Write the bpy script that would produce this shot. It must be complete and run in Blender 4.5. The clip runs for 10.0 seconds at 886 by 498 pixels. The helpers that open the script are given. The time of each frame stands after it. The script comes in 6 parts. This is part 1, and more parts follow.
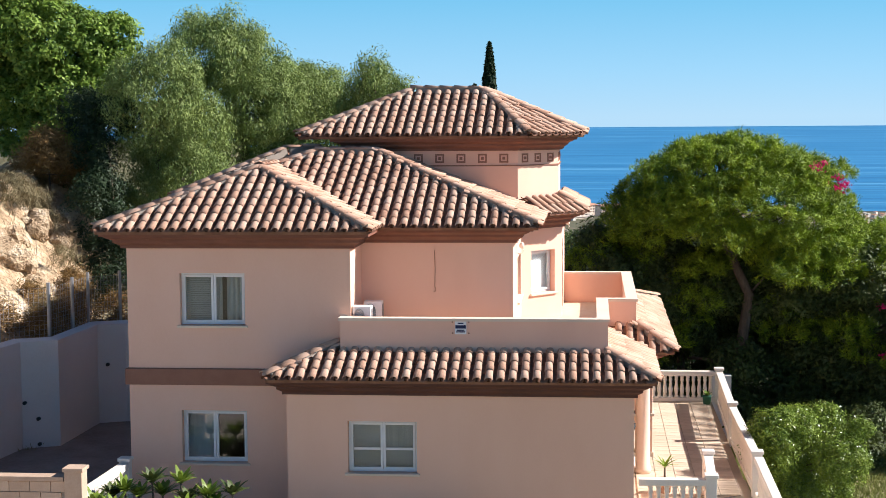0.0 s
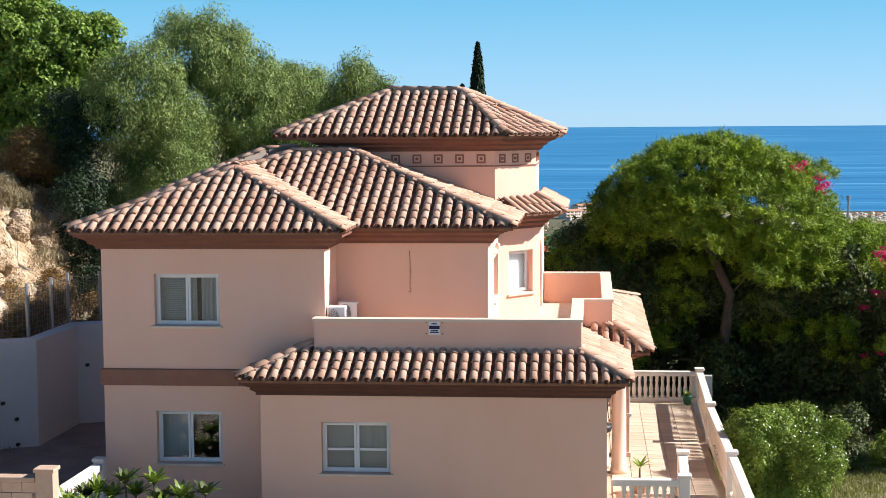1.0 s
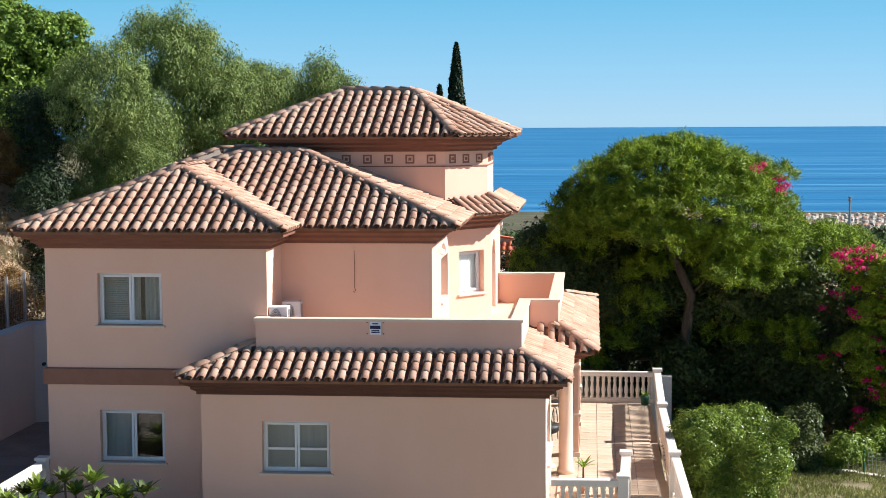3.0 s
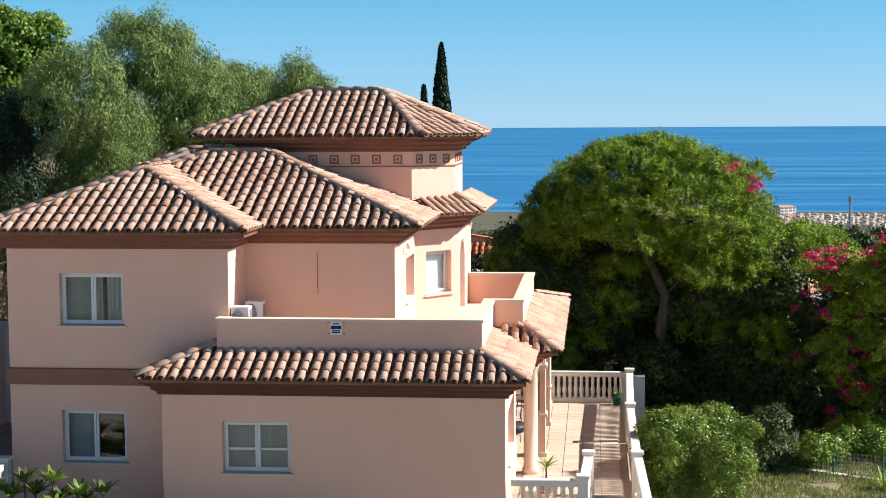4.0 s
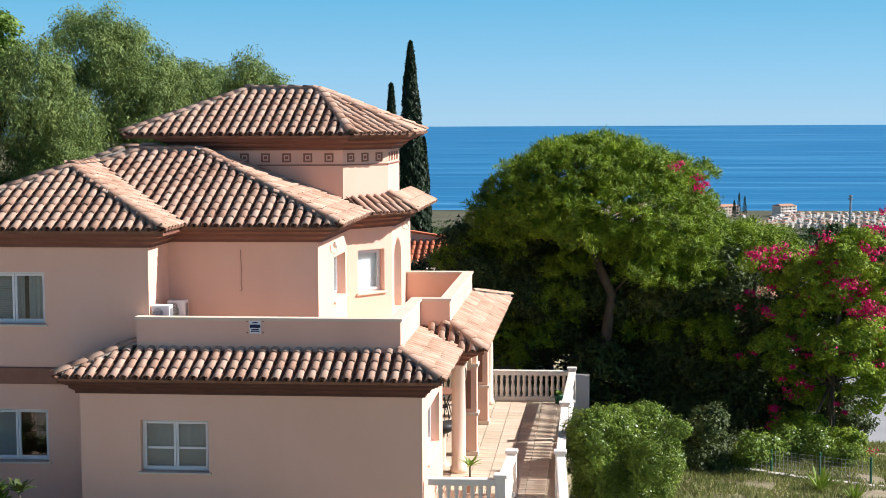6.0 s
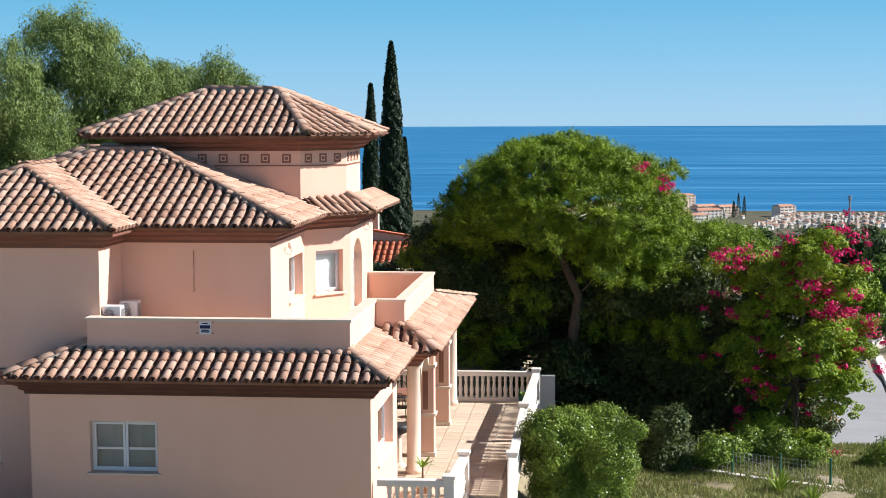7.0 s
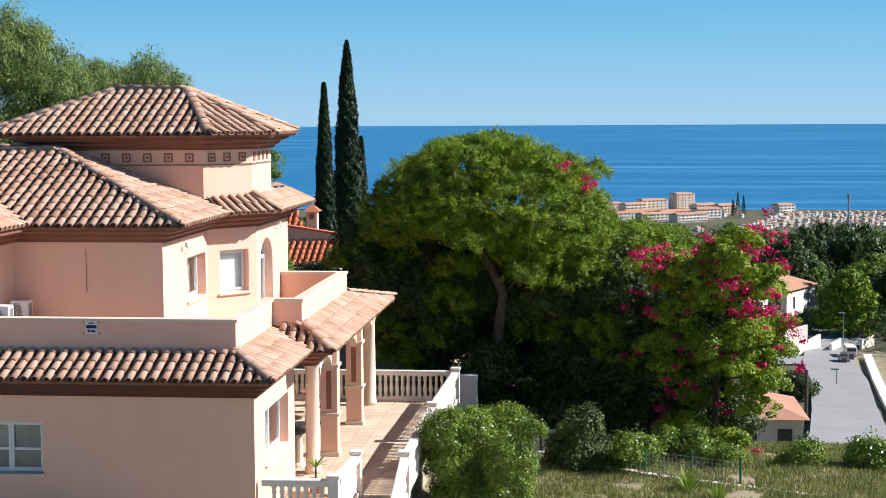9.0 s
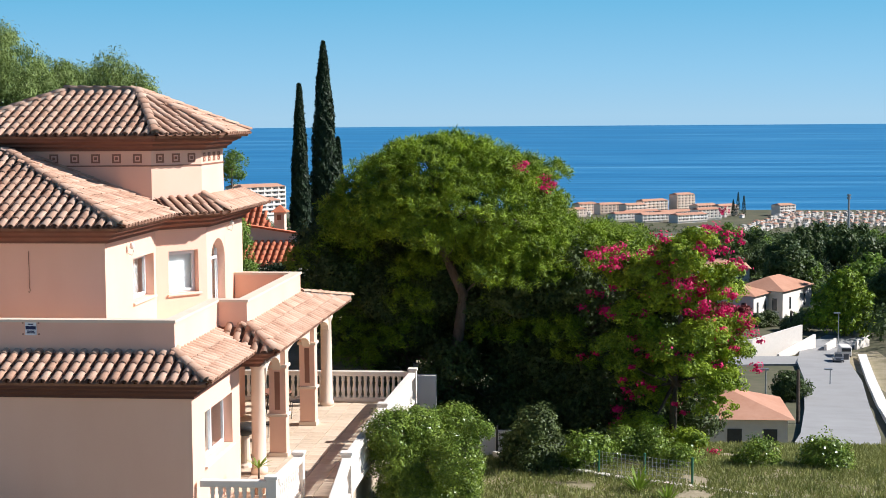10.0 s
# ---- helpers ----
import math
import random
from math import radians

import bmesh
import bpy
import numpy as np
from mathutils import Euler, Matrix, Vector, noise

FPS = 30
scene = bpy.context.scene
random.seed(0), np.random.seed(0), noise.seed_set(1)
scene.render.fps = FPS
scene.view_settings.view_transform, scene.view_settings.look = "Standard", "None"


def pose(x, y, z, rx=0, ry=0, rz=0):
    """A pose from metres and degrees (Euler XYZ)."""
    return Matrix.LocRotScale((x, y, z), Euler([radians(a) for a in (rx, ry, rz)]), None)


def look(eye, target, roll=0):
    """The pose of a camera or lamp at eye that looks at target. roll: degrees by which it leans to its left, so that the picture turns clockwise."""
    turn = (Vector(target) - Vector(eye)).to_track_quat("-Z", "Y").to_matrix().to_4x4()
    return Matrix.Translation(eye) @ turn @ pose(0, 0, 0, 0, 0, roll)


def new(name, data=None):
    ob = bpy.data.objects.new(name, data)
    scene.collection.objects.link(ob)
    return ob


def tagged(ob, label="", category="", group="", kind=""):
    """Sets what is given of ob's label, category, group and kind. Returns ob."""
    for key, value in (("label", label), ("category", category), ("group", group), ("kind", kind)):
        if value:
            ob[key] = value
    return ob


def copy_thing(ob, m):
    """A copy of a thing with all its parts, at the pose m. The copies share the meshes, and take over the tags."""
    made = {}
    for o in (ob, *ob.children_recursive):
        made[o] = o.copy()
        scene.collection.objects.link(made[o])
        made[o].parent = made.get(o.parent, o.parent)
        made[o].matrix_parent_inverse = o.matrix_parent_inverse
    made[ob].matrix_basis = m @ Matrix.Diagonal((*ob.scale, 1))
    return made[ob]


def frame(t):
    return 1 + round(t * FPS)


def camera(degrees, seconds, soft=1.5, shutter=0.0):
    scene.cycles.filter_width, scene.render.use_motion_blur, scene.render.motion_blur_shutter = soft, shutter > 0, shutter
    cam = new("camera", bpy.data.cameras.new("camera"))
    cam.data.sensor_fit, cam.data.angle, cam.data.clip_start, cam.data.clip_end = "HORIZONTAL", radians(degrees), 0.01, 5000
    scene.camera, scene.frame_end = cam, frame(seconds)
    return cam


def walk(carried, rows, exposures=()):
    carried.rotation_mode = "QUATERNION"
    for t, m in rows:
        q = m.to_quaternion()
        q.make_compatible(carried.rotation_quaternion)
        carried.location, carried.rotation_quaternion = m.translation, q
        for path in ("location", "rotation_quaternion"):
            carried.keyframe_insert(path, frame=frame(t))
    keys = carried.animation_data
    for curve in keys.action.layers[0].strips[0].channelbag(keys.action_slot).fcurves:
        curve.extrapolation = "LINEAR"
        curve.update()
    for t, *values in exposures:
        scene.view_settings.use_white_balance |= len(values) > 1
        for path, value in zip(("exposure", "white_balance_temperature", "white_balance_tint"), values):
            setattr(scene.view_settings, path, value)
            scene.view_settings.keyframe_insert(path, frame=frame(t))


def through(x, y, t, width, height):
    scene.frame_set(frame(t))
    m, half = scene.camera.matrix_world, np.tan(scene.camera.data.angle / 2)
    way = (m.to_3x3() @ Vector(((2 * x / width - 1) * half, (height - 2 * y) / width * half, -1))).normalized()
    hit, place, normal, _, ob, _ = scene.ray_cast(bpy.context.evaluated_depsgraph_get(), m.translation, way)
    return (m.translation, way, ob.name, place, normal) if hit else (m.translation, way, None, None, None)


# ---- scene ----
cam = camera(32.0, 10.0, soft=0.6)
PATH = [
    (0, (-0.837, -31.186, 8.314), (-1.03, -29.202, 8.146), -0.4),
    (0.5, (-0.601, -31.14, 8.312), (-0.79, -29.156, 8.144), -0.4),
    (1, (-0.339, -31.152, 8.323), (-0.529, -29.168, 8.155), -0.4),
    (1.5, (-0.07, -31.167, 8.335), (-0.261, -29.183, 8.166), -0.4),
    (2, (0.226, -31.134, 8.332), (0.034, -29.15, 8.163), -0.4),
    (2.5, (0.567, -31.111, 8.326), (0.375, -29.127, 8.158), -0.3),
    (4, (1.796, -31.022, 8.325), (1.601, -29.039, 8.157), -0.3),
    (4.5, (2.226, -30.967, 8.316), (2.031, -28.984, 8.148), -0.3),
    (5, (2.625, -30.931, 8.324), (2.429, -28.948, 8.155), -0.3),
    (5.5, (3.043, -30.876, 8.317), (2.846, -28.893, 8.147), -0.3),
    (7, (4.555, -30.692, 8.334), (4.357, -28.709, 8.164), -0.2),
    (7.5, (5.106, -30.64, 8.339), (4.906, -28.657, 8.168), -0.3),
    (8, (5.705, -30.538, 8.322), (5.505, -28.556, 8.152), -0.3),
    (8.5, (6.317, -30.433, 8.304), (6.117, -28.45, 8.134), -0.4),
    (9, (6.93, -30.374, 8.315), (6.73, -28.391, 8.144), -0.3),
    (9.5, (7.555, -30.297, 8.294), (7.354, -28.315, 8.124), -0.4),
    (10, (8.219, -30.23, 8.298), (8.017, -28.247, 8.128), -0.4),
]
walk(cam, [(t, look(eye, target, roll)) for t, eye, target, roll in PATH], exposures=[(0.0, 0.94, 6200, 13), (4.0, 0.80, 6050, 10), (10.0, 0.69, 5950, 10)])

# ---- light ----
SUN_EL, SUN_AZ = 36.5, 9.0          # azimuth measured from +x towards +y
world = bpy.data.worlds.new("world")
scene.world = world
world.use_nodes = True
wn = world.node_tree.nodes
wl = world.node_tree.links
wn.clear()
w_out = wn.new("ShaderNodeOutputWorld")
w_bg = wn.new("ShaderNodeBackground")
w_sky = wn.new("ShaderNodeTexSky")
w_sky.sky_type = "NISHITA"
w_sky.sun_disc = False
w_sky.sun_elevation = radians(SUN_EL)
w_sky.sun_rotation = radians(90 - SUN_AZ)
w_sky.altitude = 1200
w_sky.air_density, w_sky.dust_density, w_sky.ozone_density = 0.55, 0.0, 3.0
w_bg.inputs["Strength"].default_value = 0.070
w_mix = wn.new("ShaderNodeMix")          # clear maritime air: a slightly bluer sky
w_mix.data_type, w_mix.blend_type = "RGBA", "MULTIPLY"
w_mix.inputs[0].default_value = 1.0
w_mix.inputs[7].default_value = (0.79, 0.99, 1.02, 1)
wl.new(w_sky.outputs[0], w_mix.inputs[6])
wl.new(w_mix.outputs[2], w_bg.inputs[0])
# haze over the sea painted as a pale blue ramp, strongest at the horizon
w_tc = wn.new("ShaderNodeTexCoord")
w_sep = wn.new("ShaderNodeSeparateXYZ")
wl.new(w_tc.outputs["Generated"], w_sep.inputs[0])
w_ramp = wn.new("ShaderNodeValToRGB")
for w_i, (w_pos, w_col) in enumerate(((0.0, (0.25, 0.375, 0.47, 1)), (0.03, (0.19, 0.36, 0.475, 1)), (0.085, (0.092, 0.305, 0.44, 1)), (0.3, (0.06, 0.20, 0.38, 1)))):
    w_el = w_ramp.color_ramp.elements[w_i] if w_i < 2 else w_ramp.color_ramp.elements.new(w_pos)
    w_el.position, w_el.color = w_pos, w_col
wl.new(w_sep.outputs[2], w_ramp.inputs[0])
w_haze = wn.new("ShaderNodeBackground")
wl.new(w_ramp.outputs[0], w_haze.inputs[0])
w_fac = wn.new("ShaderNodeMapRange")
w_fac.inputs[1].default_value, w_fac.inputs[2].default_value = 0.08, 0.35
w_fac.inputs[3].default_value, w_fac.inputs[4].default_value = 0.85, 0.0
wl.new(w_sep.outputs[2], w_fac.inputs[0])
w_both = wn.new("ShaderNodeMixShader")
wl.new(w_fac.outputs[0], w_both.inputs[0])
wl.new(w_bg.outputs[0], w_both.inputs[1])
wl.new(w_haze.outputs[0], w_both.inputs[2])
wl.new(w_both.outputs[0], w_out.inputs[0])
sun_data = bpy.data.lights.new("sun", "SUN")
sun_data.energy, sun_data.angle, sun_data.color = 5.0, radians(0.5), (1.0, 0.94, 0.87)
sun = new("sun", sun_data)
sdir = Vector((math.cos(radians(SUN_EL)) * math.cos(radians(SUN_AZ)), math.cos(radians(SUN_EL)) * math.sin(radians(SUN_AZ)), math.sin(radians(SUN_EL))))
sun.matrix_world = look(sdir * 60, (0, 0, 0))


# ---- materials ----
def material(name, colours, rough=0.8, scale=3.0, fine=40.0, bump=0.2, rand="", metal=0.0, stretch=(1, 1, 1), spec=0.3, contrast=1.0, depth=0.01):
    """Two noises at real size mix the colours; rand 'object' or 'island' shifts the tone piece by piece."""
    m = bpy.data.materials.new(name)
    m.use_nodes = True
    nt = m.node_tree
    N, L = nt.nodes, nt.links
    p = N["Principled BSDF"]
    p.inputs["Roughness"].default_value = rough
    p.inputs["Metallic"].default_value = metal
    p.inputs["Specular IOR Level"].default_value = spec
    tc = N.new("ShaderNodeTexCoord")
    mp = N.new("ShaderNodeMapping")
    mp.inputs["Scale"].default_value = stretch
    L.new(tc.outputs["Object"], mp.inputs[0])
    n1 = N.new("ShaderNodeTexNoise")
    n1.inputs["Scale"].default_value = scale
    n1.inputs["Detail"].default_value = 6
    n1.inputs["Roughness"].default_value = 0.6
    n2 = N.new("ShaderNodeTexNoise")
    n2.inputs["Scale"].default_value = fine
    n2.inputs["Detail"].default_value = 4
    L.new(mp.outputs[0], n1.inputs[0])
    L.new(mp.outputs[0], n2.inputs[0])
    mixf = N.new("ShaderNodeMath")
    mixf.operation = "MULTIPLY_ADD"
    mixf.inputs[1].default_value = 0.3
    L.new(n2.outputs[0], mixf.inputs[0])
    sc = N.new("ShaderNodeMath")
    sc.operation = "MULTIPLY"
    sc.inputs[1].default_value = 0.7
    L.new(n1.outputs[0], sc.inputs[0])
    L.new(sc.outputs[0], mixf.inputs[2])
    fac = mixf.outputs[0]
    if rand:
        src = N.new("ShaderNodeObjectInfo") if rand == "object" else N.new("ShaderNodeNewGeometry")
        ro = src.outputs["Random"] if rand == "object" else src.outputs["Random Per Island"]
        ra = N.new("ShaderNodeMath")
        ra.operation = "MULTIPLY_ADD"
        ra.inputs[1].default_value = 0.24
        ra.inputs[2].default_value = -0.12
        L.new(ro, ra.inputs[0])
        ad = N.new("ShaderNodeMath")
        ad.operation = "ADD"
        L.new(fac, ad.inputs[0])
        L.new(ra.outputs[0], ad.inputs[1])
        fac = ad.outputs[0]
    ramp = N.new("ShaderNodeValToRGB")
    el = ramp.color_ramp.elements
    lo, hi = 0.5 - 0.22 / contrast, 0.5 + 0.22 / contrast
    k = len(colours)
    for i, c in enumerate(colours):
        pos = lo + (hi - lo) * i / max(1, k - 1)
        e = el[i] if i < 2 else el.new(pos)
        e.position, e.color = pos, (*c, 1)
    L.new(fac, ramp.inputs[0])
    L.new(ramp.outputs[0], p.inputs["Base Color"])
    if bump:
        b = N.new("ShaderNodeBump")
        b.inputs["Strength"].default_value = bump
        b.inputs["Distance"].default_value = depth
        L.new(n2.outputs[0], b.inputs["Height"])
        L.new(b.outputs[0], p.inputs["Normal"])
    return m


def leaf_material(name, dark, light, through=0.25, rough=0.55, scale=1.2):
    m = material(name, [dark, light], rough, scale, 9.0, 0.0, "island", spec=0.25)
    nt = m.node_tree
    N, L = nt.nodes, nt.links
    p = N["Principled BSDF"]
    tr = N.new("ShaderNodeBsdfTranslucent")
    L.new(p.inputs["Base Color"].links[0].from_socket, tr.inputs[0])
    mx = N.new("ShaderNodeMixShader")
    mx.inputs[0].default_value = through
    L.new(p.outputs[0], mx.inputs[1])
    L.new(tr.outputs[0], mx.inputs[2])
    L.new(mx.outputs[0], N["Material Output"].inputs[0])
    return m


def glass_material(name):
    m = bpy.data.materials.new(name)
    m.use_nodes = True
    p = m.node_tree.nodes["Principled BSDF"]
    p.inputs["Base Color"].default_value = (0.9, 0.95, 0.95, 1)
    p.inputs["Roughness"].default_value = 0.01
    p.inputs["Transmission Weight"].default_value = 1.0
    p.inputs["IOR"].default_value = 1.5
    return m


M_WALL = material("pink_render", [(0.76, 0.465, 0.335), (0.81, 0.515, 0.38), (0.84, 0.55, 0.425)], 0.9, 0.5, 60, 0.25, stretch=(1, 1, 0.5), depth=0.004)
M_TRIM = material("brown_trim", [(0.25, 0.115, 0.075), (0.34, 0.165, 0.11)], 0.75, 2, 40, 0.1)
M_CORNICE = material("brown_cornice", [(0.17, 0.07, 0.045), (0.24, 0.105, 0.068)], 0.75, 2, 40, 0.1)
# The cornice brown again, with the shade under the low eaves in its colour.
M_CORNICE_SHADED = material("shaded_brown_cornice", [(0.085, 0.036, 0.025), (0.13, 0.056, 0.038)], 0.75, 2, 40, 0.1)
M_CREAM = material("cream_render", [(0.70, 0.55, 0.42), (0.78, 0.63, 0.50)], 0.85, 1.2, 60, 0.2, depth=0.004)
M_WHITE = material("white_paint", [(0.74, 0.66, 0.57), (0.83, 0.76, 0.67)], 0.6, 2, 50, 0.1, depth=0.003)
M_PVC = material("white_plastic", [(0.74, 0.74, 0.74), (0.80, 0.80, 0.80)], 0.35, 2, 30, 0.02, spec=0.5)
TILE_COLS = [(0.26, 0.13, 0.083), (0.46, 0.27, 0.178), (0.55, 0.36, 0.255), (0.63, 0.46, 0.35)]
M_TILE = material("clay_tile", TILE_COLS, 0.85, 2.2, 35, 0.4, "object", contrast=0.8)
M_TILES = material("clay_tiles", TILE_COLS, 0.85, 2.2, 35, 0.4, "island", contrast=0.8)
# Tile clay made darker: the shade between the covers is in this colour.
M_PAN_SHADED = material("shaded_clay_pan", [(0.10, 0.048, 0.03), (0.20, 0.10, 0.062), (0.32, 0.175, 0.115)], 0.9, 3, 35, 0.4, "island", contrast=0.8)
M_GLASS = glass_material("window_glass")
M_CURTAIN = material("net_curtain", [(0.36, 0.37, 0.36), (0.56, 0.56, 0.54)], 0.9, 2, 12, 0.3, stretch=(6, 6, 0.3))
M_BLIND = material("slat_blind", [(0.30, 0.32, 0.31), (0.40, 0.41, 0.40)], 0.6, 2, 20, 0.1)
# Near-black, so that the rooms behind the windows look unlit.
M_UNLIT = material("unlit_interior", [(0.05, 0.045, 0.04), (0.08, 0.07, 0.06)], 0.9, 2, 20, 0.0)
M_GREYWALL = material("grey_render", [(0.64, 0.595, 0.55), (0.72, 0.675, 0.63), (0.76, 0.72, 0.67)], 0.9, 0.6, 30, 0.3, depth=0.006)
M_YARD = material("yard_concrete", [(0.20, 0.155, 0.125), (0.30, 0.24, 0.20), (0.38, 0.31, 0.26)], 0.9, 0.9, 14, 0.4)
M_PAVE = material("terrace_tile", [(0.56, 0.43, 0.30), (0.66, 0.52, 0.38), (0.72, 0.59, 0.45)], 0.6, 3, 40, 0.1, "object")
# Unseen pale ground, added to bounce light onto the left wing.
M_BOUNCE = material("bounce_ground", [(0.50, 0.41, 0.32), (0.60, 0.50, 0.40)], 0.9, 0.8, 12, 0.3)
M_GROUT = material("grout", [(0.42, 0.33, 0.24), (0.50, 0.40, 0.30)], 0.9, 3, 40, 0.2)
M_STEEL = material("galvanised_steel", [(0.30, 0.31, 0.32), (0.42, 0.43, 0.44)], 0.5, 4, 40, 0.05, metal=0.7)
M_BLACK = material("black_iron", [(0.02, 0.02, 0.02), (0.045, 0.042, 0.04)], 0.5, 4, 40, 0.05)
M_GREENPAINT = material("green_paint", [(0.02, 0.10, 0.06), (0.04, 0.15, 0.09)], 0.5, 4, 40, 0.05)
M_BLOCK = material("sand_block", [(0.42, 0.29, 0.20), (0.56, 0.41, 0.30)], 0.9, 3, 40, 0.4, "object")
M_MORTAR = material("mortar", [(0.30, 0.25, 0.20), (0.38, 0.32, 0.27)], 0.95, 3, 40, 0.4)
M_BARK = material("bark", [(0.05, 0.038, 0.028), (0.12, 0.09, 0.065), (0.19, 0.15, 0.115)], 0.95, 3, 18, 0.8, stretch=(1, 1, 0.35), depth=0.03)
M_ROCK = material("rock", [(0.12, 0.085, 0.055), (0.42, 0.29, 0.17), (0.56, 0.43, 0.28), (0.66, 0.57, 0.45)], 0.95, 1.1, 7.0, 1.0, depth=0.2, contrast=1.3)
M_PINE = leaf_material("pine_needles", (0.04, 0.085, 0.006), (0.35, 0.47, 0.02), 0.06)
M_PEPPER = leaf_material("pepper_leaves", (0.08, 0.13, 0.03), (0.33, 0.41, 0.12), 0.25)
M_BROAD = leaf_material("broad_leaves", (0.06, 0.12, 0.018), (0.29, 0.41, 0.06), 0.25)
M_CYPRESS = leaf_material("cypress_leaves", (0.012, 0.026, 0.010), (0.035, 0.06, 0.022), 0.05)
M_SHRUB = leaf_material("shrub_leaves", (0.085, 0.15, 0.015), (0.34, 0.45, 0.05), 0.3, 0.4)
# Dark green leaf; round the pine its darkness takes the place of shade.
M_LEAF_DARK_SHADED = leaf_material("dark_and_shaded_leaves", (0.028, 0.046, 0.012), (0.125, 0.16, 0.04), 0.1)
M_GLOSSY = leaf_material("glossy_leaves", (0.055, 0.105, 0.012), (0.30, 0.39, 0.055), 0.15, 0.3)
M_BOUG = leaf_material("bougainvillea_leaves", (0.06, 0.11, 0.012), (0.44, 0.56, 0.03), 0.22)
M_OLIVE = leaf_material("grey_green_leaves", (0.09, 0.12, 0.04), (0.35, 0.38, 0.15), 0.2)
M_FLOWER = leaf_material("magenta_bracts", (0.46, 0.006, 0.07), (0.82, 0.025, 0.19), 0.3)
M_RUST = leaf_material("rust_brown_leaves", (0.10, 0.055, 0.018), (0.34, 0.21, 0.07), 0.2)
M_REDLEAF = leaf_material("rust_red_leaves", (0.12, 0.02, 0.015), (0.36, 0.07, 0.06), 0.2)
M_DRY = leaf_material("dry_grass", (0.13, 0.10, 0.05), (0.36, 0.30, 0.16), 0.2)
M_GRASS = leaf_material("grass_blades", (0.11, 0.14, 0.03), (0.36, 0.36, 0.12), 0.25)
M_FARWOOD = leaf_material("wood_leaves", (0.03, 0.055, 0.018), (0.12, 0.165, 0.045), 0.2)
M_ROAD = material("asphalt", [(0.28, 0.27, 0.255), (0.36, 0.345, 0.33)], 0.9, 0.2, 6, 0.3)
M_TOWN = material("town_white", [(0.66, 0.57, 0.47), (0.82, 0.77, 0.71)], 0.8, 0.1, 2, 0.0, "object")
M_TOWNCREAM = material("town_cream", [(0.76, 0.58, 0.44), (0.86, 0.74, 0.62)], 0.8, 0.1, 2, 0.0, "object")
M_SCRUBLAND = material("scrubland", [(0.045, 0.05, 0.022), (0.10, 0.095, 0.05), (0.17, 0.14, 0.085)], 0.95, 0.03, 0.4, 0.0)
M_TOWNROOF = material("town_roof", [(0.42, 0.20, 0.12), (0.54, 0.30, 0.20)], 0.9, 0.3, 3, 0.0, "object")
M_REDTILE = material("red_tile", [(0.42, 0.10, 0.045), (0.60, 0.18, 0.085), (0.64, 0.25, 0.14)], 0.85, 2, 30, 0.3, "island", contrast=0.8)
M_SHADOWGAP = material("dark_window", [(0.03, 0.035, 0.04), (0.06, 0.065, 0.07)], 0.2, 2, 20, 0.0, spec=0.5)


def ground_material():
    m = material("ground", [(0.14, 0.12, 0.06), (0.26, 0.22, 0.12), (0.34, 0.28, 0.18), (0.40, 0.33, 0.23)], 0.95, 0.35, 6.0, 0.6, depth=0.08)
    return m


def sea_material():
    m = bpy.data.materials.new("sea_water")
    m.use_nodes = True
    N, L = m.node_tree.nodes, m.node_tree.links
    p = N["Principled BSDF"]
    p.inputs["Roughness"].default_value = 0.35
    p.inputs["Specular IOR Level"].default_value = 0.35
    tc = N.new("ShaderNodeTexCoord")
    mp = N.new("ShaderNodeMapping")
    mp.inputs["Scale"].default_value = (0.0011, 0.0048, 1)
    L.new(tc.outputs["Object"], mp.inputs[0])
    n = N.new("ShaderNodeTexNoise")
    n.inputs["Scale"].default_value = 1.6
    n.inputs["Detail"].default_value = 3
    n.inputs["Roughness"].default_value = 0.62
    n.inputs["Distortion"].default_value = 0.6
    L.new(mp.outputs[0], n.inputs[0])
    r = N.new("ShaderNodeValToRGB")
    e = r.color_ramp.elements
    e[0].position, e[0].color = 0.36, (0.010, 0.105, 0.25, 1)
    e[1].position, e[1].color = 0.78, (0.17, 0.42, 0.60, 1)
    e3 = e.new(0.52)
    e3.color = (0.022, 0.17, 0.35, 1)
    mp2 = N.new("ShaderNodeMapping")
    mp2.inputs["Scale"].default_value = (0.00045, 0.0028, 1)
    L.new(tc.outputs["Object"], mp2.inputs[0])
    n_big = N.new("ShaderNodeTexNoise")
    n_big.inputs["Scale"].default_value = 1.3
    n_big.inputs["Detail"].default_value = 5
    n_big.inputs["Distortion"].default_value = 0.9
    L.new(mp2.outputs[0], n_big.inputs[0])
    both = N.new("ShaderNodeMix")
    both.inputs[0].default_value = 0.5
    L.new(n.outputs[0], both.inputs[2])
    L.new(n_big.outputs[0], both.inputs[3])
    L.new(both.outputs[0], r.inputs[0])
    L.new(r.outputs[0], p.inputs["Base Color"])
    return m


M_GROUND = ground_material()
M_SEA = sea_material()


